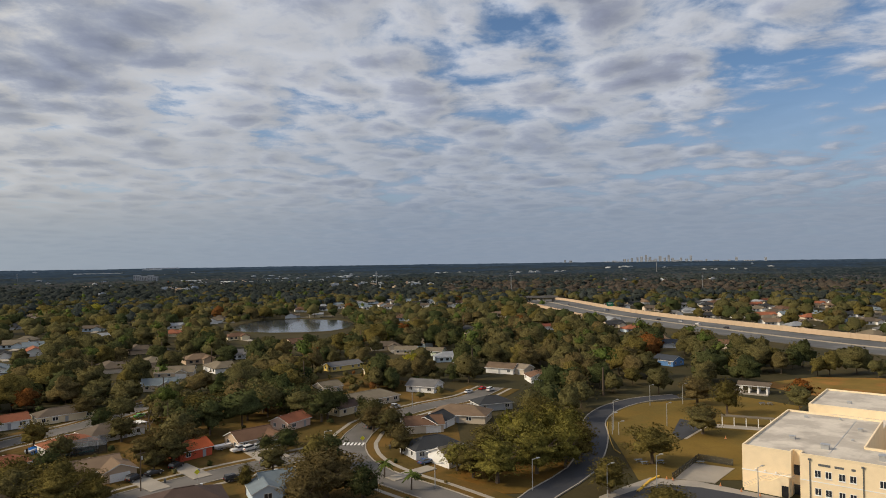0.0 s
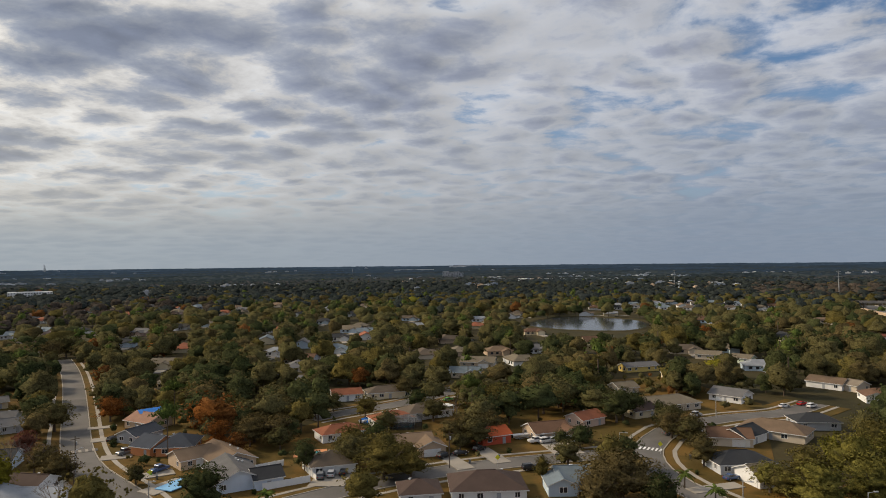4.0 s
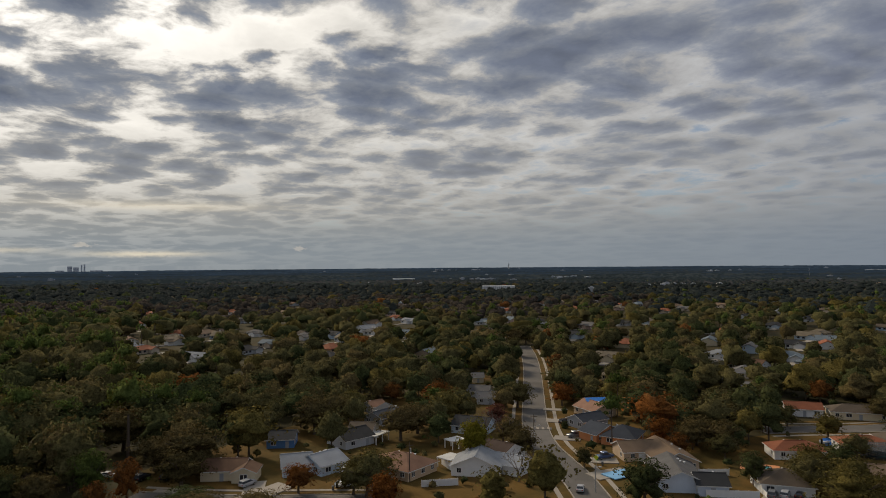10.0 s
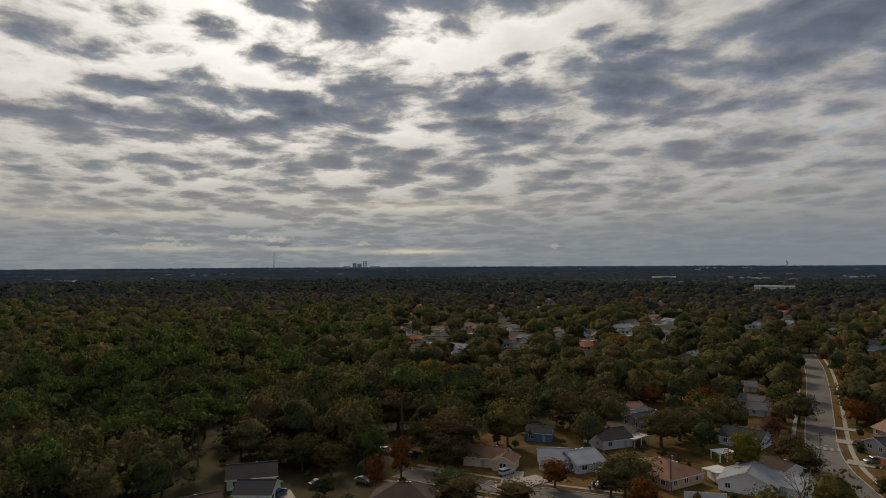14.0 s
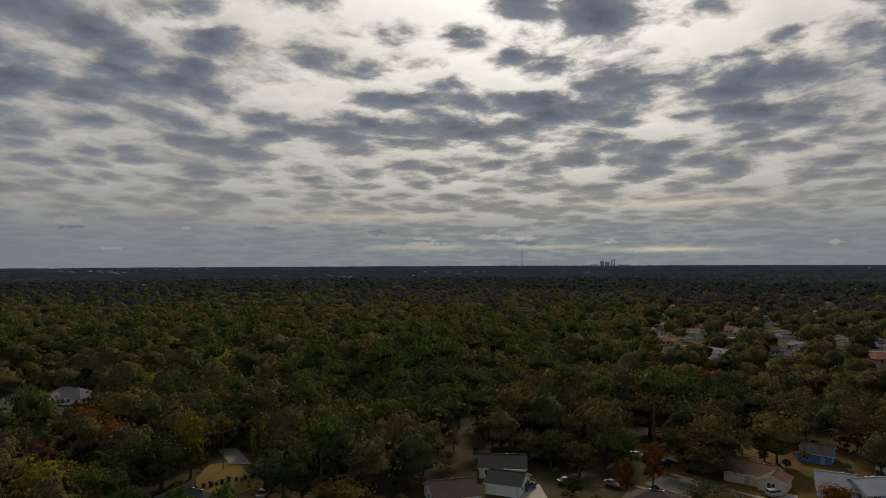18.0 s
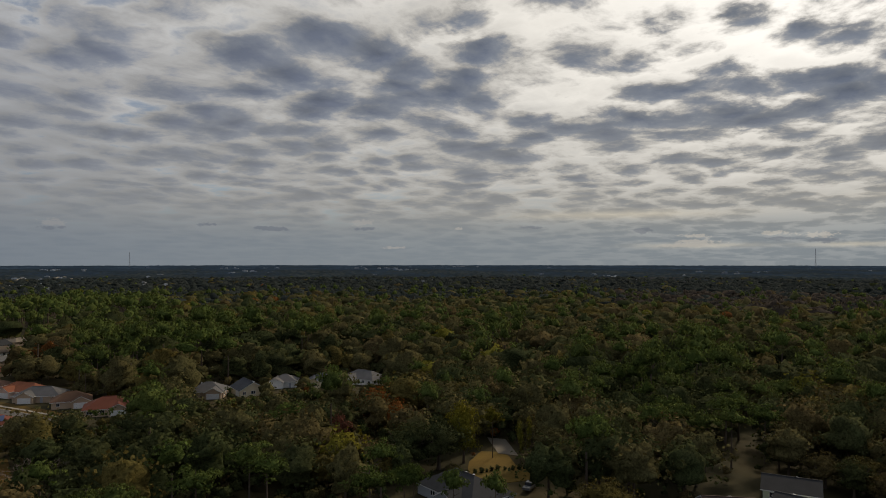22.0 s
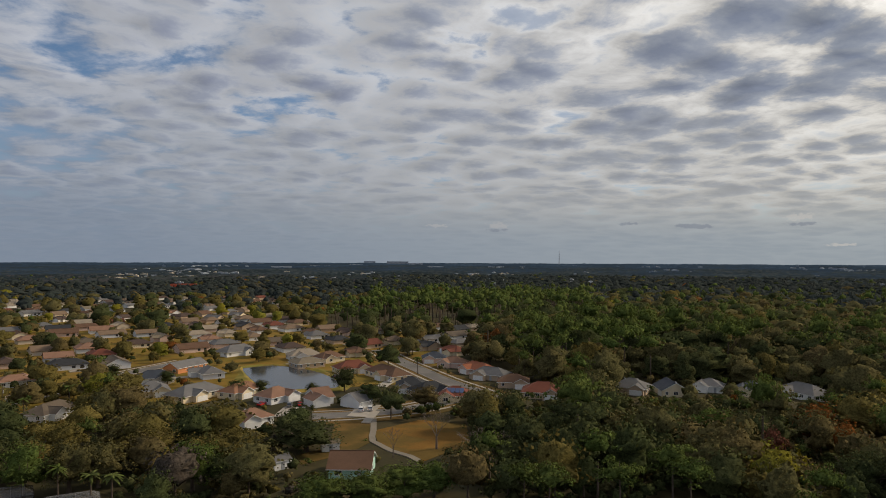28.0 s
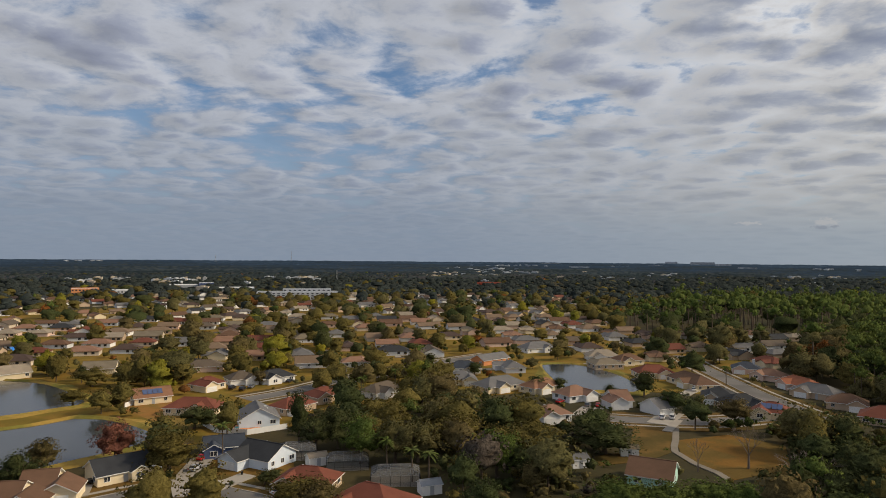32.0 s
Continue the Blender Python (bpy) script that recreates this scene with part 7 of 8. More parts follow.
palm_tree(21.2, -157.4, 9)
palm_tree(-90.1, -306.4, 8)
palm_tree(52.9, -281.7, 7)
palm_tree(64.3, -267.7, 6)
palm_tree(43.0, -266.0, 6)
palm_tree(-97.6, 116.6, 5)
palm_tree(-8.4, 161.0, 4)
palm_tree(-15.7, 170.4, 4)
tree(-374.0, 268.5, 14, 'oak', 'oak', 15)
tree(-366.0, 254.0, 13, 'gray', 'oak', 14)
tree(-383.0, 259.0, 15, 'dark', 'oak', 15)
tree(-330.0, 227.5, 12, 'oak', 'oak', 12)
tree(-345.0, 258.0, 13, 'gray', 'oak', 13)
# shrubs
shrub(-151.4, 136.2, 1.5)
shrub(-176.8, 142.3, 3)
shrub(-29.0, 231.5, 2.5)
shrub(-64.2, 182.3, 2)
shrub(-7.0, 168.3, 2)
shrub(108.3, -146.3, 2)
shrub(86.4, -157.5, 2.5)
shrub(94.5, -158.6, 2)
shrub(-24.8, -240.4, 3)
shrub(-43.8, -254.9, 3)
shrub(-32.6, -247.7, 2)
shrub(-135.2, 97.4, 2)
shrub(-160.4, 34.9, 2)
shrub(68.6, -153.8, 1.5)
shrub(-108.9, 126.3, 1.5)
shrub(78.2, 154.8, 1)
shrub(-13.7, 182.6, 1.5)
# driveways
drive(-57.0, 202.5, -45.9, 188.2)
drive(-58.4, 198.4, -48.3, 185.2)
drive(-73.1, 182.7, -62.4, 172.3)
drive(-81.2, 173.6, -69.5, 163.4)
drive(-14.2, 168.6, -3.7, 178.1, 4)
drive(-203.4, 153.7, -197.7, 160.4, 3.5)
drive(-188.6, 143.6, -183.2, 149.8)
drive(-168.8, 131.6, -163.0, 137.5)
drive(-145.4, 123.7, -140.2, 131.3)
drive(-133.0, 115.8, -132.5, 127.2, 6)
drive(-96.0, 137.2, -100.6, 149.5, 9)
drive(-160.2, 35.5, -172.8, 39.9)
drive(-159.7, 32.6, -166.6, 45.9, 6)
drive(-178.3, 16.6, -168.8, 27.1, 2)
drive(-154.9, -17.4, -165.2, -20.6, 7)
drive(100.3, -141.0, 103.9, -148.1, 6)
drive(86.5, -142.9, 87.3, -155.2, 6)
drive(78.9, -144.0, 85.3, -173.2, 6)
drive(73.3, -146.2, 67.6, -161.5)
drive(-21.6, -237.4, -27.0, -252.4, 8)
drive(-45.9, -229.8, -54.3, -247.4, 8)
drive(-66.1, -281.0, -75.6, -296.8)
drive(-46.7, -220.5, -53.8, -236.5, 3)
# cars
car(-48.4, 182.6, 41, 'suv', 'gray', 'standing on the asphalt street', z=0.16)
car(-60.1, 195.5, 47, 'pickup', 'white', z=0.3)
car(-57.4, 196.3, 54, 'suv', 'white', z=0.3)
car(-55.7, 198.5, 59, 'sedan', 'white', z=0.3)
car(-72.6, 180.3, 75, 'suv', 'black', z=0.3)
car(-76.1, 174.5, 48, 'sedan', 'black', z=0.3)
car(-79.3, 170.4, 72, 'suv', 'black', z=0.3)
car(-53.7, 169.1, 39, 'suv', 'black', z=0.3)
car(-5.6, 181.2, 48, 'sedan', 'blue', z=0.3)
car(19.0, 280.5, 56, 'suv', 'white', 'standing on the asphalt street', z=0.16)
car(16.0, 283.8, 56, 'sedan', 'red', 'standing on the asphalt street', z=0.16)
car(9.7, 277.0, 52, 'sedan', 'white', 'standing on the asphalt street', z=0.16)
car(-141.0, 225.3, 75, 'sedan', 'gray', z=0.3)
car(-138.3, 225.5, 78, 'suv', 'white', z=0.3)
car(-109.6, 240.4, 63, 'sedan', 'green', z=0.3)
car(-51.7, 200.1, 52, 'suv', 'black', z=0.3)
car(-24.6, 220.4, 56, 'sedan', 'gray', z=0.3)
car(-126.7, 106.5, 136, 'sedan', 'silver', 'standing on the asphalt street', z=0.16)
car(-181.3, 146.0, 98, 'suv', 'black', z=0.3)
car(-166.0, 137.6, 86, 'pickup', 'gray', z=0.3)
car(-143.7, 129.7, 85, 'pickup', 'blue', z=0.3)
car(-275.5, 160.6, 143, 'pickup', 'white', z=0.3)
car(-18.9, 249.7, 59, 'pickup', 'silver', 'standing on the asphalt street', z=0.16)
car(-277.6, 168.2, 112, 'sedan', 'red', z=0.3)
car(-271.5, 168.2, 119, 'sedan', 'blue', z=0.3)
car(-100.8, 142.0, 119, 'suv', 'gray', z=0.3)
car(-99.1, 144.4, 115, 'suv', 'silver', z=0.3)
car(-97.2, 147.0, 111, 'sedan', 'black', z=0.3)
car(-162.2, 211.3, 113, 'sedan', 'gray', z=0.3)
car(-139.8, 225.9, 101, 'sedan', 'white', z=0.3)
car(-170.4, 37.1, 122, 'suv', 'silver', z=0.3)
car(-189.0, 14.6, 135, 'suv', 'black', z=0.3)
car(-186.3, 20.3, 138, 'suv', 'black', z=0.3)
car(-168.6, -10.9, 123, 'sedan', 'black', z=0.3)
car(-168.7, 61.8, 148, 'sedan', 'white', z=0.3)
car(-196.0, 6.5, -135, 'sedan', 'white', z=0.3)
car(-169.1, 0.3, 53, 'sedan', 'gray', z=0.3)
car(-158.2, 59.8, 109, 'sedan', 'white', z=0.3)
car(-160.7, -21.9, 161, 'sedan', 'silver', z=0.3)
car(-162.4, -19.3, 156, 'suv', 'blue', z=0.3)
car(-169.0, -11.0, 144, 'sedan', 'black', z=0.3)
car(-142.5, -79.2, -171, 'pickup', 'gray', z=0.3)
car(85.0, -172.0, -92, 'sedan', 'red', z=0.3)
car(82.6, -163.2, -92, 'sedan', 'silver', z=0.3)
car(86.6, -152.7, -87, 'suv', 'silver', z=0.3)
car(101.4, -151.6, -116, 'pickup', 'black', z=0.3)
car(101.8, -142.5, -102, 'suv', 'red', z=0.3)
car(55.1, -149.9, -122, 'suv', 'white', z=0.3)
car(118.0, -264.2, -91, 'suv', 'black', z=0.3)
car(112.9, -262.6, -85, 'suv', 'black', z=0.3)
car(111.4, -268.2, -89, 'sedan', 'gray', z=0.3)
car(-15.3, -258.4, -124, 'sedan', 'red', z=0.3)
car(-25.1, -253.2, -103, 'suv', 'gray', z=0.3)
car(-28.9, -253.8, -104, 'sedan', 'red', z=0.3)
car(-48.8, -237.8, -107, 'suv', 'white', z=0.3)
car(-52.2, -238.3, -106, 'suv', 'white', z=0.3)
car(-72.6, -290.2, -123, 'sedan', 'white', z=0.3)
car(100.1, -282.8, -101, 'sedan', 'black', z=0.3)
car(-51.1, -308.7, -127, 'sedan', 'black', z=0.3)
# fences, enclosures
fence([(-108.6, 129.0), (-101.7, 138.7)])
fence([(-120.2, 140.1), (-116.5, 147.0)])
fence([(-110.4, 147.2), (-100.7, 140.0)], h=1.5)
fence([(102.2, -206.9), (93.9, -198.8), (83.4, -197.8), (73.9, -206.7)])
fence([(82.9, -224.6), (77.5, -222.0)])
fence([(102.2, -206.9), (97.7, -221.7)])
fence([(141.9, -227.0), (141.2, -233.8)])
fence([(-148.2, 74.4), (-145.0, 83.0)])
fence([(-162.3, 87.8), (-153.3, 87.1)])
pool_cage(60.8, -178.8, 19, 10, 8)
pool_cage(44.9, -172.0, 15, 11, 7)
pool_cage(30.3, -162.4, 11, 12, 8)
pool_cage(-109.6, 196.3, 209, 13, 9)
pool_cage(-107.2, 197.4, 208, 13, 9)

def shed(x, y, turn, L, D, wall, roof, label):
    base = tagged(new("shed"), label, "shed", "sheds")
    base.matrix_basis = pose(x, y, 0, 0, 0, turn)
    put("wall", mesh_of("wall", *wall_shell(L, D, 2.3, 0.5, False), WALL[wall]), base)
    v, f, s = roof_shell(L, D, 2.3, 0.5, False, 0.25, 0.12)
    put("roof", mesh_of("roof", v, f, ROOF[roof], TRIM, slots=s), base)
    put("door", DOOR, base, pose(0, -D / 2, 0))
    w = put("window", WINDOW, base, pose(L / 2, 0, 0.8, 0, 0, 90) @ Matrix.Diagonal((0.6, 1, 0.7, 1)))
    put("pane", PANE, w)
    KEEP.append((x, y, L))
    FRONT.append((math.atan2(-x, y), L * 0.2 / math.hypot(x, y), math.hypot(x, y)))

shed(-15.3, -181.0, 205, 5, 4, 'white', 'gray', 'white garden shed with grey gable roof')
shed(20.9, -155.7, 208, 5, 3.5, 'white', 'lightgray', 'white garden shed with pale metal roof')
shed(53.5, -172.7, 217, 5, 3.5, 'white', 'tanroof', 'white garden shed with tan roof')
shed(-30.5, -192.9, 181, 5, 3, 'white', 'greige', 'small white outbuilding behind trees')
shed(-136.8, -127.9, 133, 4, 3, 'white', 'gray', 'small white outbuilding in the woods')

def crossing(x, y, turn, w):
    base = tagged(new("zebra_crossing"), "worn white zebra crossing on the asphalt", "crossing", kind="structure")
    base.matrix_basis = pose(x, y, 0.235, 0, 0, turn)
    for k in range(7):
        put("stripe", mesh_of("stripe", *boxes((-1.4, 1.4, -w / 2 + k * w / 7 + 0.15, -w / 2 + (k + 0.5) * w / 7 + 0.15, -0.02, 0.01)), PAINT), base)


def warning_sign(x, y, turn, h=2.6):
    base = tagged(new("road_sign"), "yellow-green diamond warning sign on a steel post", "sign")
    base.matrix_basis = pose(x, y, 0, 0, 0, turn)
    put("post", mesh_of("post", *tube([(0, 0, 0, 0.04), (0, 0, h, 0.04)], 6), STEEL), base)
    put("panel", mesh_of("panel", *boxes((-0.5, 0.5, -0.03, 0.03, -0.5, 0.5)), SIGN_YELLOW), base, pose(0, -0.06, h + 0.3, 0, 45, 0))


SIGN_YELLOW = material("sign_yellow", (0.62, 0.60, 0.04), 0.5, 0.1)

crossing(-28.4, 201.7, 86, 8.0)
warning_sign(-62.4, 168.0, 20)
warning_sign(-138.6, 122.1, 49)
warning_sign(-24.5, 197.9, 7)
street_lamp(-124.0, 108.9, 0, 6.5)
street_lamp(-160.9, 118.1, 90, 7)
street_lamp(-35.1, 194.3, 0, 6)
street_lamp(81.2, -144.4, 0, 7)
street_lamp(-2.7, 161.9, 0, 6)
street_lamp(-12.3, 250.8, 0, 7)
covered_walk([(-158.8, 86.3), (-160.7, 91.8)], 2.5, 5.0, 'white flat patio cover beside a house')
covered_walk([(-174.6, 96.6), (-175.5, 101.8)], 2.5, 4.0, 'white flat patio cover beside a house')
covered_walk([(-107.1, 214.2), (-101.2, 224.2)], 2.6, 4.5, 'white flat patio cover beside a house')
covered_walk([(-85.5, 189.2), (-82.2, 197.5)], 2.5, 5.0, 'rusty white metal carport beside a house')
covered_walk([(-191.4, 78.6), (-195.3, 84.9)], 2.5, 4.5, 'white flat patio cover beside a house')

# ---- garden and street details ----
def garden_pool(x, y, turn, L, D):
    base = tagged(new("swimming_pool"), "turquoise garden swimming pool in an orange-tan deck", "pool")
    base.matrix_basis = pose(x, y, 0.1, 0, 0, turn)
    put("deck", mesh_of("deck", *boxes((-L / 2 - 2, L / 2 + 2, -D / 2 - 1.6, -D / 2, -0.1, 0.12), (-L / 2 - 2, L / 2 + 2, D / 2, D / 2 + 1.6, -0.1, 0.12), (-L / 2 - 2, -L / 2, -D / 2, D / 2, -0.1, 0.12), (L / 2, L / 2 + 2, -D / 2, D / 2, -0.1, 0.12)), WALL["orangewall"]), base)
    put("coping", mesh_of("coping", *boxes((-L / 2, L / 2, -D / 2, -D / 2 + 0.3, 0, 0.16), (-L / 2, L / 2, D / 2 - 0.3, D / 2, 0, 0.16), (-L / 2, -L / 2 + 0.3, -D / 2 + 0.3, D / 2 - 0.3, 0, 0.16), (L / 2 - 0.3, L / 2, -D / 2 + 0.3, D / 2 - 0.3, 0, 0.16)), CONCRETE), base)
    put("water", mesh_of("water", *boxes((-L / 2 + 0.3, L / 2 - 0.3, -D / 2 + 0.3, D / 2 - 0.3, -0.1, 0.06)), POOL), base)
    KEEP.append((x, y, L))
    FRONT.append((math.atan2(-x, y), L * 0.7 / math.hypot(x, y), math.hypot(x, y)))


def boat(x, y, turn, cover="white"):
    base = tagged(new("boat_on_trailer"), "white motor boat with windscreen on a road trailer", "boat", "boats")
    base.matrix_basis = pose(x, y, 0.2, 0, 0, turn)
    rows = [(-3.0, 1.05, 0.55, 1.35), (-1.0, 1.15, 0.5, 1.35), (1.2, 1.0, 0.55, 1.45), (2.4, 0.6, 0.8, 1.6), (3.2, 0.05, 1.3, 1.75)]
    v, f = [], []
    for px, half, low, top in rows:
        v += [(px, -half, top), (px, -half * 0.7, low + 0.15), (px, 0, low), (px, half * 0.7, low + 0.15), (px, half, top), (px, half * 0.8, top - 0.25), (px, -half * 0.8, top - 0.25)]
    for k in range(len(rows) - 1):
        f += [(7 * k + i, 7 * k + (i + 1) % 7, 7 * k + 7 + (i + 1) % 7, 7 * k + 7 + i) for i in range(7)]
    f += [tuple(range(6, -1, -1)), tuple(range(28, 35))]
    put("hull", mesh_of("hull", v, f, PAINTS[cover]), base)
    put("windscreen", mesh_of("windscreen", [(0.6, -0.8, 1.3), (0.6, 0.8, 1.3), (0.1, 0.7, 1.95), (0.1, -0.7, 1.95), (0.66, -0.8, 1.3), (0.66, 0.8, 1.3), (0.16, 0.7, 1.95), (0.16, -0.7, 1.95)], [(3, 2, 1, 0), (4, 5, 6, 7), (0, 1, 5, 4), (2, 3, 7, 6), (1, 2, 6, 5), (3, 0, 4, 7)], GLASS), base)
    put("motor", mesh_of("motor", *boxes((-3.4, -2.95, -0.22, 0.22, 0.4, 1.9)), PAINTS["black"]), base)
    put("trailer", mesh_of("trailer", *boxes((-2.6, 1.8, -0.9, -0.78, 0.32, 0.44), (-2.6, 1.8, 0.78, 0.9, 0.32, 0.44), (-1.2, -1.0, -0.9, 0.9, 0.3, 0.56), (1.6, 1.8, -0.9, 0.9, 0.3, 0.56), (1.8, 4.2, -0.06, 0.06, 0.32, 0.44)), STEEL), base)
    for sy in (-1.0, 1.0):
        put("rim", HUB, put("tyre", WHEEL, base, pose(-1.1, sy, 0.3)))
    KEEP.append((x, y, 4))


def bin_(x, y, turn, paint):
    base = tagged(new("wheelie_bin"), f"{paint} plastic wheeled rubbish bin beside a driveway", "bin", "bins")
    base.matrix_basis = pose(x, y, 0.1, 0, 0, turn)
    put("body", mesh_of("body", [(-0.24, -0.24, 0.05), (0.24, -0.24, 0.05), (0.24, 0.26, 0.05), (-0.24, 0.26, 0.05), (-0.3, -0.34, 1.0), (0.3, -0.34, 1.0), (0.3, 0.34, 1.0), (-0.3, 0.34, 1.0)], [(3, 2, 1, 0), (4, 5, 6, 7), (0, 1, 5, 4), (1, 2, 6, 5), (2, 3, 7, 6), (3, 0, 4, 7)], PAINTS[paint]), base)
    put("lid", mesh_of("lid", *boxes((-0.32, 0.32, -0.38, 0.36, 1.0, 1.07), (-0.3, 0.3, 0.36, 0.44, 0.95, 1.03)), PAINTS[paint]), base)


def traffic_cone(x, y):
    base = tagged(new("traffic_cone"), "orange traffic cone on the school forecourt", "cone", "cones")
    base.matrix_basis = pose(x, y, 0.3)
    put("cone", mesh_of("cone", *tube([(0, 0, 0.05, 0.2), (0, 0, 0.75, 0.04)], 8), WALL["orangewall"]), base)
    put("base", mesh_of("base", *boxes((-0.26, 0.26, -0.26, 0.26, 0, 0.05)), WALL["orangewall"]), base)


def picnic_table(x, y, turn):
    base = tagged(new("picnic_table"), "dark metal picnic table with benches on the lawn", "table", "picnic tables")
    base.matrix_basis = pose(x, y, 0.05, 0, 0, turn)
    put("tabletop", mesh_of("tabletop", *boxes((-0.95, 0.95, -0.4, 0.4, 0.7, 0.76)), PAINTS["gray"]), base)
    for sy in (-0.75, 0.75):
        put("bench", mesh_of("bench", *boxes((-0.95, 0.95, sy - 0.14, sy + 0.14, 0.42, 0.47)), PAINTS["gray"]), base)
    for sx in (-0.65, 0.65):
        put("leg", mesh_of("leg", *join(beam((sx, -0.7, 0), (sx, 0.25, 0.7), 0.04), beam((sx, 0.7, 0), (sx, -0.25, 0.7), 0.04)), STEEL), base)


def tarpaulin(x, y, z, turn, tilt, L, D, label="bright blue tarpaulin pinned over a house roof"):
    v, f = [], []
    n = 8
    for k in range(2):
        for i in range(n + 1):
            for j in range(3):
                v.append((-L / 2 + L * i / n, -D / 2 + D * j / 2, 0.04 * math.sin(i * 2.1 + j) + 0.05 - 0.06 * k))
    m = 3 * (n + 1)
    for i in range(n):
        for j in range(2):
            q = [3 * i + j, 3 * i + j + 3, 3 * i + j + 4, 3 * i + j + 1]
            f += [tuple(q), tuple(m + a for a in reversed(q))]
    tagged(put("tarpaulin", mesh_of("tarpaulin", v, f, TARP), None, pose(x, y, z, 0, 0, turn) @ pose(0, 0, 0, tilt)), label, "tarpaulin")


TARP = material("blue_tarpaulin", (0.03, 0.20, 0.62), 0.45, 0.2, 1.0, 6.0, 0.2)
BLUE_PAINT = material("blue_paint", (0.20, 0.42, 0.66), 0.8, 0.2, 0.5)


def utility_pole(x, y, turn, h=10.0):
    base = tagged(new("utility_pole"), "brown wooden utility pole with crossarm beside the street", "pole", "poles")
    base.matrix_basis = pose(x, y, 0, 0, 0, turn)
    put("pole", mesh_of("pole", *tube([(0, 0, 0, 0.16), (0, 0, h, 0.11)], 7), BARK), base)
    put("crossarm", mesh_of("crossarm", *boxes((-1.2, 1.2, -0.06, 0.06, h - 0.9, h - 0.75)), BARK), base)
    put("transformer", mesh_of("transformer", *tube([(0.32, 0, h - 2.4, 0.22), (0.32, 0, h - 1.5, 0.22)], 8), STEEL), base)


def speed_hump(x, y, turn):
    base = tagged(new("speed_hump"), "low asphalt speed hump with white painted marks", "hump", kind="structure")
    base.matrix_basis = pose(x, y, 0.2, 0, 0, turn)
    put("hump", mesh_of("hump", *boxes((-1.6, 1.6, -3.9, 3.9, -0.1, 0.02), (-1.0, 1.0, -3.8, 3.8, 0.02, 0.07)), ASPHALT), base)
    for k in range(4):
        put("mark", mesh_of("mark", *boxes((-1.5, 1.5, -3.2 + k * 1.8, -2.4 + k * 1.8, 0.07, 0.09)), CONCRETE), base)

garden_pool(-116.8, 159.6, 36, 5.5, 3.4)
garden_pool(88.0, -206.3, 24, 6.0, 3.0)
boat(-65.5, 198.1, 38)
boat(-158.8, 58.1, 130)
boat(-117.0, 209.7, 149)
boat(-121.4, 197.3, 92)
bin_(-139.3, 124.9, 48, 'gray')
bin_(-143.3, 126.5, 49, 'green')
bin_(-16.4, 196.3, 5, 'gray')
bin_(69.2, -161.2, 203, 'black')
bin_(-107.6, 134.6, 39, 'gray')
bin_(-65.0, 176.1, 20, 'gray')
bin_(109.7, -143.4, 217, 'green')
bin_(-70.7, 168.6, 23, 'gray')
bin_(-157.0, 54.7, 71, 'gray')
traffic_cone(65.5, 160.3)
traffic_cone(68.7, 156.3)
traffic_cone(71.6, 153.2)
traffic_cone(54.5, 165.7)
traffic_cone(55.7, 164.8)
traffic_cone(84.2, 201.6)
picnic_table(117.5, 248.3, 355)
picnic_table(119.9, 247.2, 354)
picnic_table(67.6, 177.9, 359)
picnic_table(51.9, 180.6, 364)
picnic_table(52.8, 178.5, 364)
picnic_table(57.3, 179.3, 362)
tagged(put('driveway', mesh_of('driveway', *boxes((0, 9.8, -2.6, 2.6, -0.1, 0.12)), BLUE_PAINT), None, pose(-130.5, 118.8, 0.45, 0, 0, 92)), 'light blue painted concrete driveway', 'driveway', kind='structure')
tarpaulin(-189.3, 167.2, 4.9, 69, 22, 8, 2.6)
tarpaulin(-120.5, 197.3, 1.0, 61, 40, 4, 2.6, 'bright blue tarpaulin over garden goods')
tarpaulin(271.8, -336.5, 3.6, 249, 25, 9, 5)
utility_pole(-163.3, 119.8, 79)
utility_pole(-153.4, 73.7, 89)
utility_pole(-139.7, 192.5, 61)
utility_pole(71.9, -271.3, 220)
utility_pole(-74.1, 162.7, 49)
speed_hump(-180.5, 134.9, 146)
road([(44.8, 157.2), (50.0, 164.6), (53.3, 167.9)], 0.5, False, YELLOW, 'yellow painted kerb of the school loop', False, 0.34)
road([(54.3, 224.0), (52.5, 217.3), (50.4, 206.3), (48.4, 192.5), (49.1, 188.2)], 0.16, False, LINE_YELLOW, 'yellow painted line along the school drive', False, 0.12)
tree(-101.4, 170.6, 9, 'dark', 'oak', 10)
tree(-104.6, 158.8, 7, 'oak', 'oak', 8)
tree(-82.8, 184.3, 8, 'gray', 'oak', 10)
tree(-75.1, 184.5, 10, 'oak', 'oak', 12)
tree(-83.3, 241.5, 9, 'olive', 'oak', 12)
tree(-114.5, 223.1, 8, 'dark', 'oak', 10)
tree(-78.1, 179.2, 6, 'oak', 'oak', 7)
tree(-86.6, 160.2, 6, 'dark', 'oak', 6)
tree(-45.3, 175.4, 8, 'oak', 'oak', 10)
tree(-69.0, 233.3, 10, 'oak', 'oak', 12)
tree(-141.2, 207.1, 8, 'oak', 'oak', 9)
tree(-140.3, 194.8, 8, 'dark', 'oak', 9)
tree(-126.2, 157.7, 8, 'oak', 'oak', 9)
tree(-138.0, 158.3, 9, 'gray', 'oak', 10)
tree(-135.2, 149.9, 7, 'rust', 'oak', 7)
tree(-129.7, 240.8, 9, 'gray', 'oak', 10)
tree(-100.8, 208.3, 9, 'oak', 'oak', 11)
tree(-124.4, 202.4, 9, 'olive', 'oak', 10)
tree(-108.1, 188.7, 8, 'oak', 'oak', 9)
tree(-94.3, 244.0, 10, 'oak', 'oak', 12)
tree(-24.7, 228.8, 9, 'oak', 'oak', 10)
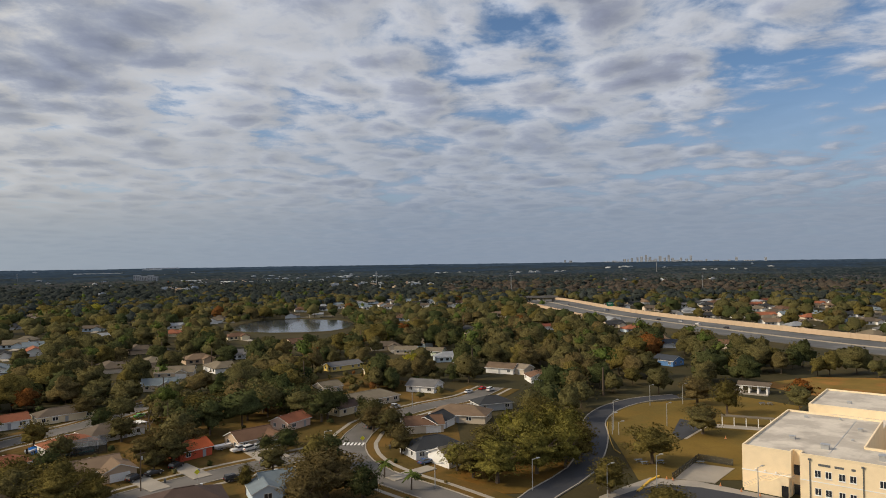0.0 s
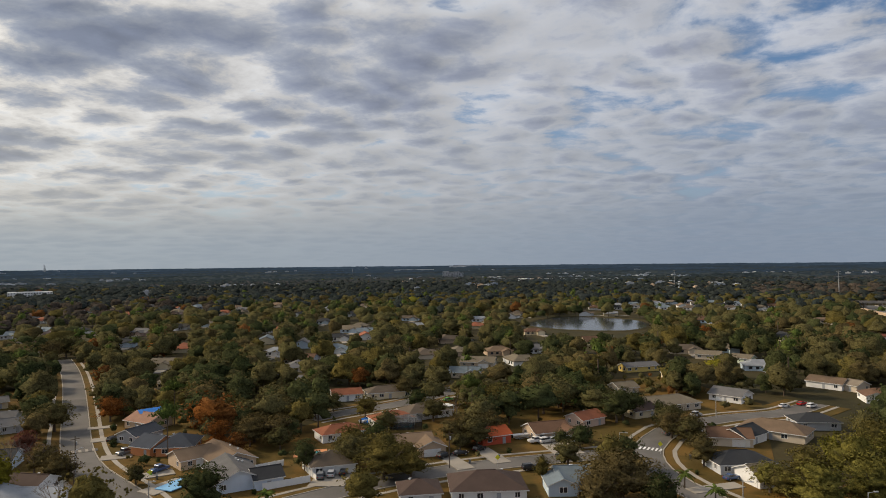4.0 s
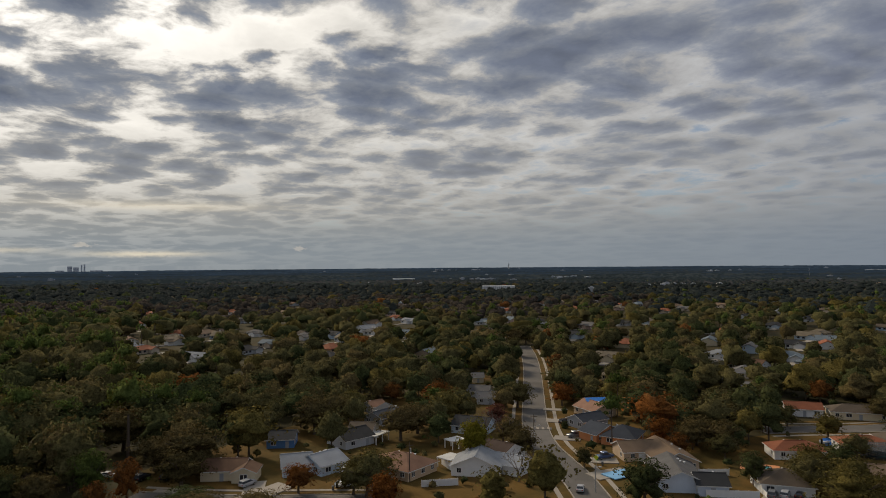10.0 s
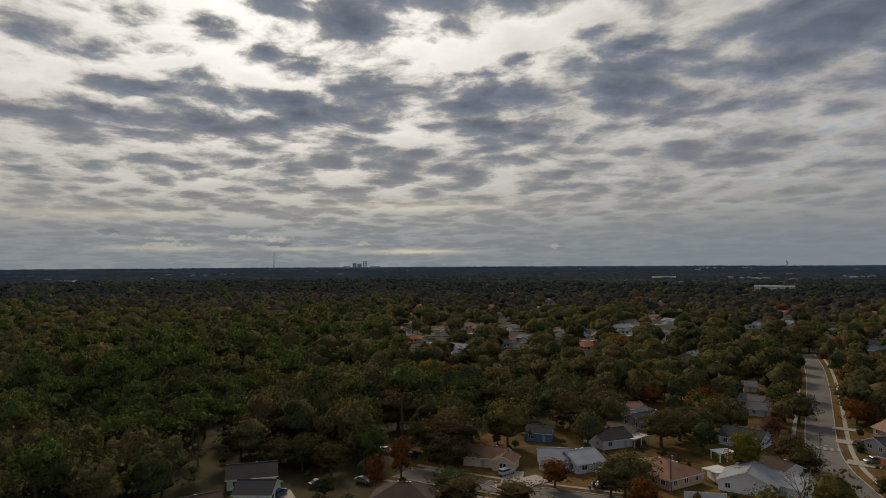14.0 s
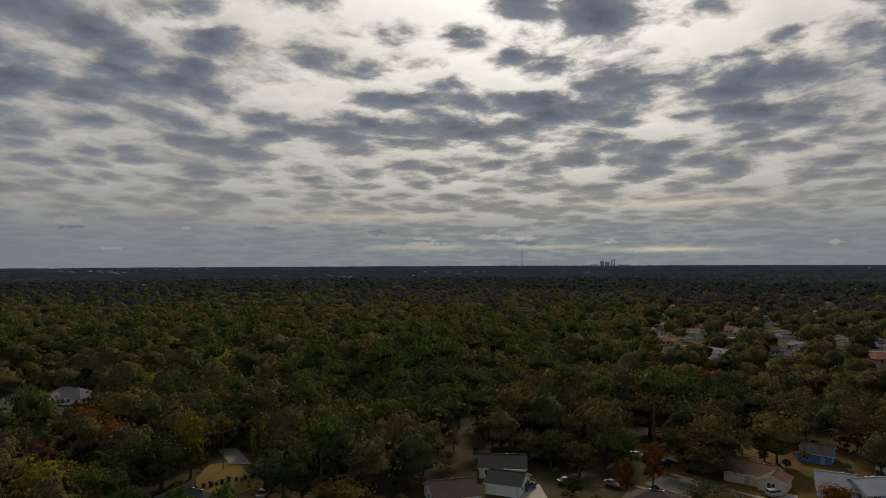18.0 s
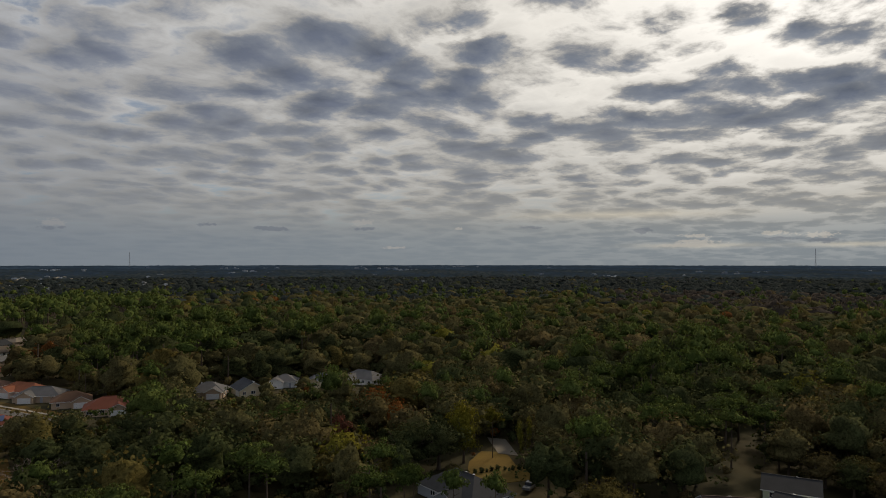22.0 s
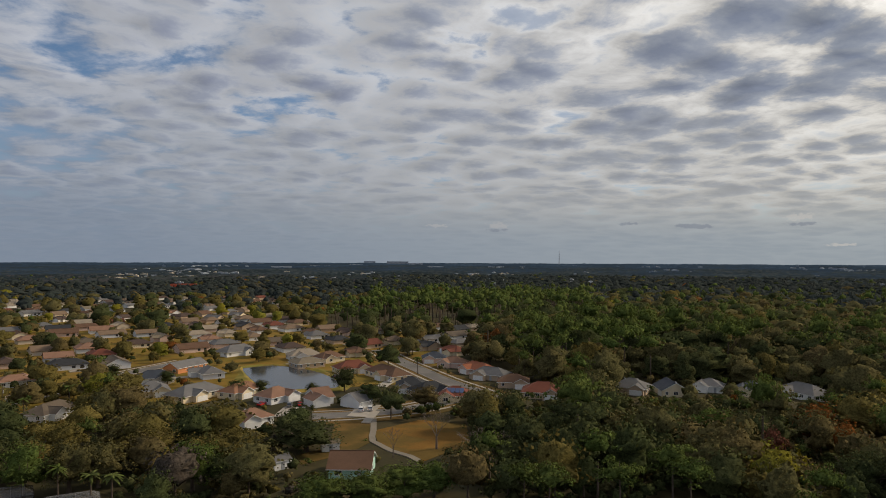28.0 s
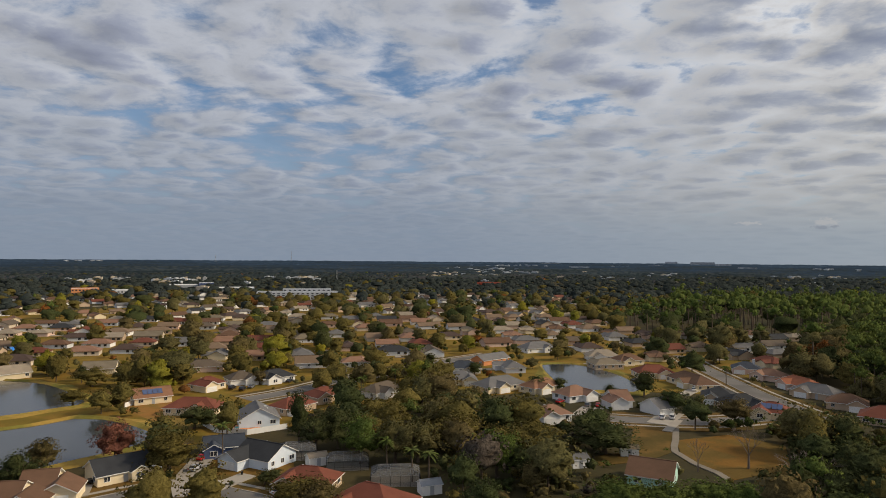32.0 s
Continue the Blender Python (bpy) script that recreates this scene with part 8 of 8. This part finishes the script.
tree(-17.5, 211.3, 7, 'gray', 'oak', 8)
tree(-38.8, 244.8, 9, 'dark', 'oak', 10)

# ---- the wider suburb: plainer houses along streets that the trees hide ----
def suburb(poly, turn, seed, share, roofs, walls, gap=(24.0, 33.0), rmin=300.0, most=120, clear=False):
    r = random.Random(seed)
    xs, ys = [p[0] for p in poly], [p[1] for p in poly]
    cx, cy, reach = sum(xs) / len(xs), sum(ys) / len(ys), max(max(xs) - min(xs), max(ys) - min(ys))
    ca, sa, made = math.cos(radians(turn)), math.sin(radians(turn)), 0
    n = int(reach / min(gap)) + 2
    spots = []
    for i in range(-n, n):
        for j in range(-n, n):
            u, v = i * gap[0] + r.uniform(-3, 3), j * gap[1] + (i % 2) * 4 + r.uniform(-3, 3)
            spots.append((cx + u * ca - v * sa, cy + u * sa + v * ca, r.random(), r.choice(roofs), r.choice(walls), r.uniform(13, 18), r.uniform(9, 12), r.random() < 0.55, r.choice((0, 0, 90)) + r.uniform(-6, 6)))
    spots.sort(key=lambda s: math.hypot(s[0], s[1]))
    for x, y, luck, roof, wall, L, D, hip, dt in spots:
        if luck > share or made >= most or math.hypot(x, y) < rmin or not in_poly(x, y, poly) or any(in_poly(x, y, f) for f in FIELDS):
            continue
        if any((x - a) ** 2 + (y - b) ** 2 < (c + 9) ** 2 for a, b, c in KEEP) or any(math.hypot(x - (a + c) / 2, y - (b + d) / 2) < w + 9 for a, b, c, d, w in STRIPS):
            continue
        colour = {"greybrown": "grey-brown", "brownred": "red-brown", "pinkbrown": "pinkish brown", "tanroof": "tan", "greige": "pale grey-brown", "lightgray": "pale grey", "gray": "grey"}.get(roof, roof)
        tone_ = {"lightgray": "light grey", "lightblue": "light blue"}.get(wall, wall)
        if math.hypot(x, y) > 360:
            far_house(x, y, turn + dt, L, D, roof, wall, hip)
        else:
            place = r.choice((-4.0, 3.5))
            reach_ = r.uniform(2, 4)
            ob = house(x, y, turn + dt, L, D, roof, wall, f"{tone_} house with {colour} roof among garden trees", hip=hip, plain=False, front=clear and made % 3 < 2, garage="-y", wing=(place, -1, reach_, r.uniform(5.5, 6.5)), s=0.45)
            if clear:
                a, b = ob.matrix_basis @ Vector((place, -D / 2 - reach_, 0)), ob.matrix_basis @ Vector((place, -D / 2 - reach_ - 7, 0))
                drive(a.x, a.y, b.x, b.y, 4.6)
                if made % 2:
                    car((a.x + b.x) / 2, (a.y + b.y) / 2, turn + dt + 90, r.choice(("suv", "sedan", "pickup")), r.choice(("white", "black", "silver", "gray", "red")), z=0.75)
        made += 1


FAR_PARTS = {}


def far_house(x, y, turn, L, D, roof, wall, hip):
    """Far houses are too many to count and share one mesh a material."""
    m = pose(x, y, 0, 0, 0, turn)
    v, f, _ = roof_shell(L, D, 2.7, 0.45, hip, 0.5)
    wv, wf = wall_shell(L, D, 2.7, 0.45, hip)
    panes = boxes(*[(p - 0.8, p + 0.8, q - 0.04, q + 0.04, 0.9, 2.2) for p in (-L / 3, -L / 8) for q in (-D / 2, D / 2)])
    w = pose(L * 0.22, -D / 2, 0, 0, 0, 90)
    gv, gf, _ = roof_shell(7.0, 6.0, 2.7, 0.45, False, 0.4)
    hv, hf = wall_shell(6.6, 5.6, 2.7, 0.45, False)
    v, f = join((v, f), ([tuple(w @ Vector(p)) for p in gv], gf))
    wv, wf = join((wv, wf), ([tuple(w @ Vector(p)) for p in hv], hf))
    slab = boxes((L * 0.22 - 2.4, L * 0.22 + 2.4, -D / 2 - 15.0, -D / 2 - 2.8, -0.1, 0.42))
    for mat, (a, b) in ((ROOF[roof], (v, f)), (WALL[wall], (wv, wf)), (GLASS, panes), (CONCRETE, slab)):
        FAR_PARTS.setdefault(mat.name, [mat]).append(([tuple(m @ Vector(p)) for p in a], b))
    KEEP.append((x, y, max(L, D) * 0.5))
    if int(abs(x) * 3) % 5 < 3 or -560 < y < -300 and x > -260:
        FRONT.append((math.atan2(-x, y), L * 0.35 / math.hypot(x, y), math.hypot(x, y)))


def in_poly(x, y, poly):
    hit, j = False, len(poly) - 1
    for i in range(len(poly)):
        (xi, yi), (xj, yj) = poly[i], poly[j]
        if (yi > y) != (yj > y) and x < (xj - xi) * (y - yi) / (yj - yi + 1e-12) + xi:
            hit = not hit
        j = i
    return hit


def sector(a0, a1, r0, r1, n=10):
    """A ring sector between two azimuths."""
    ring = [radians(a0 + (a1 - a0) * k / n) for k in range(n + 1)]
    return [(-math.sin(a) * r0, math.cos(a) * r0) for a in ring] + [(-math.sin(a) * r1, math.cos(a) * r1) for a in reversed(ring)]


WARM = ["brown", "brownred", "tanroof", "gray", "greybrown", "pinkbrown", "greige", "taupe", "taupe", "gray", "darkbrown", "charcoal", "brown"]
COOL = ["gray", "greybrown", "greige", "lightgray", "taupe", "brown", "terracotta", "charcoal", "bluegray"]
suburb(sector(172, 225, 300, 620), 20, 1, 0.68, WARM, ["cream", "white", "tan", "beige", "pink", "lightgray"], most=120, clear=True)
suburb(sector(158, 173, 345, 530), 20, 11, 0.72, WARM, ["cream", "white", "tan", "pink", "white"], (25, 31), 330, most=34, clear=True)
suburb(sector(175, 225, 620, 1000), 50, 2, 0.6, WARM, ["cream", "white", "white", "tan", "lightgray"], (30, 38), 600, most=160)
suburb(sector(12, 84, 290, 560), 35, 3, 0.22, COOL, ["white", "beige", "cream", "lightgray", "tan", "lightblue"], most=50)
suburb(sector(30, 88, 480, 950), 10, 4, 0.26, COOL, ["white", "white", "beige", "pink", "lightgray"], (30, 40), 480, most=110)
suburb(sector(64, 87, 380, 680), 25, 9, 0.26, COOL, ["white", "pink", "beige", "white", "lightgray"], (27, 34), 370, most=60)
suburb(sector(-34, 45, 300, 700), 15, 5, 0.2, COOL, ["white", "white", "beige", "cream", "lightgray", "lightblue"], most=60)
suburb(sector(-2, 14, 760, 1000), 15, 6, 0.7, COOL, ["white", "white", "lightblue"], most=25)
suburb(sector(-34, -13, 560, 900), 0, 7, 0.5, COOL, ["white", "beige"], most=45)


def far_town(a0, a1, r0, r1, n, seed, walls, grow=1.0):
    """Pale sheds and blocks far off over the woods."""
    r = random.Random(seed)
    out = {}
    spots = [(r.uniform(a0, a1), r.uniform(r0, r1)) for _ in range(max(2, n // 9))]
    for k in range(n):
        mid, dist = spots[k % len(spots)] if k % 5 else (r.uniform(a0, a1), r.uniform(r0, r1))
        a, d = radians(mid + r.gauss(0, 1.3)), min(max(dist + r.gauss(0, 70), r0), r1)
        x, y, L, D, h = -math.sin(a) * d, math.cos(a) * d, r.uniform(7, 20) * grow ** 2, r.uniform(7, 13), r.uniform(7.5, 10.0) * grow
        m = pose(x, y, swell(d), 0, 0, math.degrees(a) + r.uniform(-25, 25))
        k = r.choice(walls)
        v, f = boxes((-L / 2, L / 2, -D / 2, D / 2, 0, h), (-L / 5, L / 6, -D / 3, D / 4, h, h + 1.5))
        out.setdefault(k, []).append(([tuple(m @ Vector(p)) for p in v], f))
        KEEP.append((x, y, L * 0.15))
    for k, rest in out.items():
        tagged(put("far_town", mesh_of("far_town", *join(*rest), WALL[k])), "pale sheds and blocks of a far town", "buildings", kind="stuff")


far_town(2, 32, 1250, 2300, 80, 31, ["gray", "lightgray", "dim", "tan"])
far_town(40, 75, 1300, 2300, 34, 32, ["gray", "lightgray", "gray"])
far_town(75, 140, 1500, 2500, 16, 33, ["lightgray", "gray"])
far_town(145, 190, 1400, 2500, 110, 34, ["gray", "lightgray", "beige"])
far_town(190, 222, 1000, 1600, 40, 35, ["gray", "lightgray", "beige"])
far_town(-34, 0, 1300, 2500, 30, 36, ["gray", "lightgray", "gray"])
far_town(-34, 225, 2500, 4300, 130, 37, ["gray", "dim", "lightgray", "gray"], 1.15)
for mat, *rest in FAR_PARTS.values():
    tagged(put("far_houses", mesh_of("far_houses", *join(*rest), mat)), "roofs and walls of far houses among the trees", "houses", kind="stuff")

# ---- woods: everything between the single things, as stuff ----
strips = np.array(STRIPS)
keep = np.array(KEEP)
front = np.array(FRONT)


def inside(px, py, poly):
    x, y = np.array(poly).T
    hit = np.zeros(len(px), bool)
    j = len(x) - 1
    for i in range(len(x)):
        cross = ((y[i] > py) != (y[j] > py)) & (px < (x[j] - x[i]) * (py - y[i]) / (y[j] - y[i] + 1e-12) + x[i])
        hit ^= cross
        j = i
    return hit


def free(px, py, rad, h):
    """Which places take a tree: clear of roads, houses, ponds, fields and of the open fronts of houses."""
    ok = np.ones(len(px), bool)
    for x0, y0, x1, y1, w in strips:
        near = np.nonzero(ok & (np.abs(px - x0) < 30) & (np.abs(py - y0) < 30))[0]
        if len(near) == 0:
            continue
        d = np.array([x1 - x0, y1 - y0])
        t = np.clip(((px[near] - x0) * d[0] + (py[near] - y0) * d[1]) / (d @ d + 1e-9), 0, 1)
        ok[near[np.hypot(px[near] - x0 - t * d[0], py[near] - y0 - t * d[1]) < w + rad[near] * 0.35]] = False
    for x, y, r in keep:
        ok &= np.hypot(px - x, py - y) > r + rad * np.where(np.hypot(px, py) > 300, 0.25, 0.55)
    for poly in FIELDS:
        ok &= ~inside(px, py, poly)
    az, far = np.arctan2(-px, py), np.hypot(px, py)
    for a, half, dist in front:
        off = np.abs((az - a + np.pi) % (2 * np.pi) - np.pi)
        wide = 225 < dist < 700 and 8 < math.degrees(a) % 360 < 157
        open_side = (np.degrees(az) % 360 > 157) & (np.degrees(az) % 360 < 230) | wide
        ok &= ~((off < half * (0.95 if wide else 0.8) + rad * 0.25 / far) & (far < dist) & (far > dist * (1 - np.where(open_side, 0.95, 0.78) * h / EYE)))
    return ok


def scatter(r0, r1, gap, seed):
    """Loosely even places in a ring sector that the camera sees."""
    r = np.random.default_rng(seed)
    m = int(2 * r1 / gap)
    gx, gy = np.meshgrid(np.arange(m), np.arange(m))
    px = (gx.ravel() - m / 2 + r.uniform(-0.46, 0.46, m * m)) * gap
    py = (gy.ravel() - m / 2 + r.uniform(-0.46, 0.46, m * m)) * gap
    far, az = np.hypot(px, py), np.degrees(np.arctan2(-px, py)) % 360
    ok = (far > r0) & (far < r1) & ((az < 226) | (az > 322))
    return px[ok], py[ok], r


def dense(px, py):
    hit = np.zeros(len(px), bool)
    for poly in DENSE:
        hit |= inside(px, py, poly)
    return hit


def piny(px, py):
    hit = np.zeros(len(px), bool)
    for poly in PINES:
        hit |= inside(px, py, poly)
    return hit


def thin(px, py, r):
    """How wooded the land is: woods ahead of the sun, gardens elsewhere."""
    az, far = np.degrees(np.arctan2(-px, py)) % 360, np.hypot(px, py)
    share = np.full(len(px), 0.95)
    share[(az > 168) & (az < 230)] = 1.0
    share[(az > 168) & (az < 230) & (far > 700)] = 1.0
    share[(az > 84) & (az < 168)] = 1.0
    share[dense(px, py)] = 1.0
    share[(az > 320) & (far < 420)] = 0.7
    return r.uniform(0, 1, len(px)) < share


TINTS = ["oak", "dark", "olive", "gray", "pine", "yellow", "rust", "bare", "far"]


def tint_of(px, py, r):
    az, n = np.degrees(np.arctan2(-px, py)) % 360, len(px)
    u = r.uniform(0, 1, n)
    # neighbouring trees tend to be alike
    g = np.sin(px * 0.021 + 1.3) * np.cos(py * 0.017 - 0.4) + 0.6 * np.sin(px * 0.05 - py * 0.043)
    u = (u + g * 0.2) % 1.0
    garden = np.searchsorted([0.44, 0.69, 0.82, 0.94, 0.984, 0.987], u)
    wood = np.searchsorted([0.30, 0.62, 0.72, 0.82, 0.985, 0.994], u)
    grove = np.searchsorted([0.10, 0.55, 0.80, 0.90, 0.955, 0.962, 0.968], u)
    open_ = np.searchsorted([0.18, 0.33, 0.78, 0.90, 0.925, 0.980], u)
    kind = np.where((az > 84) & (az < 168), wood, np.where((az >= 168) & (az < 230), open_, garden))
    far = np.hypot(px, py)
    kind = np.where(dense(px, py), np.where(az > 165, grove, wood), kind)
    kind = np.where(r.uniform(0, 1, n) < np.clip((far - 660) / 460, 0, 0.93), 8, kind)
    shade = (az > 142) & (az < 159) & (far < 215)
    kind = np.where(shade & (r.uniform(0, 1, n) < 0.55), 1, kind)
    strip = (r.uniform(0, 1, n) < 0.6) & (((az > 44) & (az < 112) & (far > 680 + 60 * np.sin(az * 0.3)) & (far < 1000 + 80 * np.sin(az * 0.2))) | ((az > 325) & (far > 1000) & (far < 1500)))
    kind = np.where(strip, 7, kind)
    return np.where(piny(px, py), np.where(r.uniform(0, 1, n) < np.where(az < 125, 0.45, 0.85), 4, 1), kind)


def woods(name, r0, r1, gap, count, size, grid, hmin, hmax, seed, label, tops=(0.95, 1.3), under=False, even=0.0, gardens=False):
    px, py, r = scatter(r0, r1, gap, seed)
    go = dense(px, py) if under else thin(px, py, r)
    if gardens:
        turn = np.degrees(np.arctan2(-px, py)) % 360
        far = np.hypot(px, py)
        go &= (((turn > 158) & (turn < 230) & ~piny(px, py)) | (turn < 160) & (far < 330)) & (r.uniform(0, 1, len(px)) < np.where(turn < 160, 0.85, 0.55)) & ~((turn > 185) & (far < 240))
    px, py = px[go], py[go]
    h = hmin + (hmax - hmin) * r.beta(1.3, 1.5, len(px))
    az = np.degrees(np.arctan2(-px, py)) % 360
    h = np.where((az > 168) & (az < 230) & ~dense(px, py), h * r.uniform(0.7, 1.15, len(h)), h)
    h = np.where((az > 84) & (az < 168), h * 1.25, h)
    h = np.where(piny(px, py), h * 1.1, h)
    if gardens:
        h = np.where(np.hypot(px, py) < 240, h * 0.5, h)
    w = h * r.uniform(*tops, len(px))
    ok = free(px, py, w * 0.42, h)
    px, py, h, w = px[ok], py[ok], h[ok], w[ok]
    tint = tint_of(px, py, r)
    shapes = [[crown("oak", count, size, *grid, 90 + k, even) for k in range(6)], [crown("pine", int(count * 1.7), size * 0.75, *grid, 60 + k, even) for k in range(4)]]
    for t, key in enumerate(TINTS):
        vs, qs, ns, at = [], [], [], 0
        for i in np.nonzero(tint == t)[0]:
            pine = key == "pine"
            V, Q, N = shapes[pine][i % (4 if pine else 6)]
            a = r.uniform(0, 6.28)
            c, s = math.cos(a), math.sin(a)
            k = w[i] / 0.85 * (0.75 if pine else 1)
            tall = h[i] * (1.35 if pine else 1)
            g = swell(math.hypot(px[i], py[i]))
            long = r.uniform(0.82, 1.2)
            vs.append(V @ np.array([[c * k * long, -s * k / long, 0], [s * k * long, c * k / long, 0], [0, 0, tall]]).T + np.array([px[i], py[i], g]))
            ns.append(N @ np.array([[c, -s, 0], [s, c, 0], [0, 0, 1]]).T)
            qs.append(Q + at)
            at += len(V)
        if vs:
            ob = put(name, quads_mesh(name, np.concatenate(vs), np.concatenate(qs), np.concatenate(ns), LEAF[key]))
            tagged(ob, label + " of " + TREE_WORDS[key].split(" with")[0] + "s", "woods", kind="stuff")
    if r0 < 900 and not under and not gardens:
        # the trunks under the crowns
        tall = h * np.where(tint == 4, 1.35, 1.0)
        ring = np.array([(1, 0), (0, 1), (-1, 0), (0, -1)], float)
        n = len(px)
        low = np.concatenate([ring * 0.022, np.zeros((4, 1))], 1)
        high = np.concatenate([ring * 0.012, np.full((4, 1), 0.55)], 1)
        V = np.concatenate([low, high])[None] * tall[:, None, None] + np.stack([px, py, 0 * px], 1)[:, None]
        side = np.array([(k, (k + 1) % 4, (k + 1) % 4 + 4, k + 4) for k in range(4)])
        Q = (side[None] + 8 * np.arange(n)[:, None, None]).reshape(-1, 4)
        out = np.tile(np.concatenate([ring, ring]), (n, 1))
        ob = put("tree_trunks", quads_mesh("tree_trunks", V.reshape(-1, 3), Q, np.concatenate([out, np.zeros((8 * n, 1))], 1), BARK))
        tagged(ob, "grey-brown trunks under the crowns of the woods", "woods", kind="stuff")
    return len(px)


woods("woods", 150, 270, 9.2, 250, 0.033, (12, 8), 8.5, 16.5, 21, "close-set woods", (0.8, 1.2), even=0.25)
woods("woods", 270, 480, 10.4, 75, 0.050, (10, 7), 8.5, 17.0, 22, "woods and garden trees", (0.85, 1.25), even=0.35)
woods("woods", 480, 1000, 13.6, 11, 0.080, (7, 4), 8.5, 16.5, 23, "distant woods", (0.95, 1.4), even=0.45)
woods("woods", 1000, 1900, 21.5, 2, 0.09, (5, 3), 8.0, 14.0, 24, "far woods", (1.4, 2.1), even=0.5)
woods("garden_trees", 150, 640, 7.6, 26, 0.085, (6, 4), 2.2, 7.5, 27, "bushes and small garden trees", (0.8, 1.25), even=0.2, gardens=True)
woods("undergrowth", 150, 340, 4.6, 22, 0.1, (6, 3), 2.2, 4.6, 25, "low undergrowth", (1.0, 1.6), True)


def far_woods(r0, r1, rows, step, name, mats, label, base=0.0):
    """A closed canopy of crowns far off: a sheet with a bump for every crown."""
    r = np.random.default_rng(8)
    az = np.radians(np.arange(-40, 228, step))
    rad = r0 * (r1 / r0) ** np.linspace(0, 1, rows)
    A, R = np.meshgrid(az, rad)
    A = A + r.uniform(-0.4, 0.4, A.shape) * math.radians(step)
    X, Y = -np.sin(A) * R, np.cos(A) * R
    low = np.sin(X * 0.006 + 2) * np.cos(Y * 0.005) + np.sin(X * 0.013 - Y * 0.011)
    Z = base + 6.5 + (r.uniform(-2.2, 3.2, A.shape) + 1.3 * low) * np.clip(2400 / R, 0.3, 1.0)
    rise = np.where(R < 1500, 0.0, 22.0 * (np.clip(R - 1500, 0, None) / (FAR - 1500)) ** 1.2)
    Z += rise + r.uniform(-0.6, 1.0, A.shape) * np.clip(R - 1900, 0, None) / 4000
    Z[0] = rise[0]
    n, m = A.shape
    idx = np.arange(n * m).reshape(n, m)
    me = bpy.data.meshes.new(name)
    quads = np.stack([idx[:-1, :-1], idx[1:, :-1], idx[1:, 1:], idx[:-1, 1:]], -1).reshape(-1, 4)
    me.vertices.add(n * m)
    me.vertices.foreach_set("co", np.stack([X, Y, Z], -1).astype(np.float32).ravel())
    k = len(quads)
    me.loops.add(4 * k)
    me.loops.foreach_set("vertex_index", quads.astype(np.int32).ravel())
    me.polygons.add(k)
    me.polygons.foreach_set("loop_start", np.arange(0, 4 * k, 4, dtype=np.int32))
    for mm in mats:
        me.materials.append(mm)
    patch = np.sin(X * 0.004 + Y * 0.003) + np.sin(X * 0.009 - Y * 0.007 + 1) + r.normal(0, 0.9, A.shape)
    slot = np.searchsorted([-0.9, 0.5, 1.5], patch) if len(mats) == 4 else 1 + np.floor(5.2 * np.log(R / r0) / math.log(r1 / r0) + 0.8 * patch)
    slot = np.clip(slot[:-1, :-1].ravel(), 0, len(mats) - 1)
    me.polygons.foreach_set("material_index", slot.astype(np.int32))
    me.update(calc_edges=True)
    tagged(put(name, me), label, "woods", kind="stuff")


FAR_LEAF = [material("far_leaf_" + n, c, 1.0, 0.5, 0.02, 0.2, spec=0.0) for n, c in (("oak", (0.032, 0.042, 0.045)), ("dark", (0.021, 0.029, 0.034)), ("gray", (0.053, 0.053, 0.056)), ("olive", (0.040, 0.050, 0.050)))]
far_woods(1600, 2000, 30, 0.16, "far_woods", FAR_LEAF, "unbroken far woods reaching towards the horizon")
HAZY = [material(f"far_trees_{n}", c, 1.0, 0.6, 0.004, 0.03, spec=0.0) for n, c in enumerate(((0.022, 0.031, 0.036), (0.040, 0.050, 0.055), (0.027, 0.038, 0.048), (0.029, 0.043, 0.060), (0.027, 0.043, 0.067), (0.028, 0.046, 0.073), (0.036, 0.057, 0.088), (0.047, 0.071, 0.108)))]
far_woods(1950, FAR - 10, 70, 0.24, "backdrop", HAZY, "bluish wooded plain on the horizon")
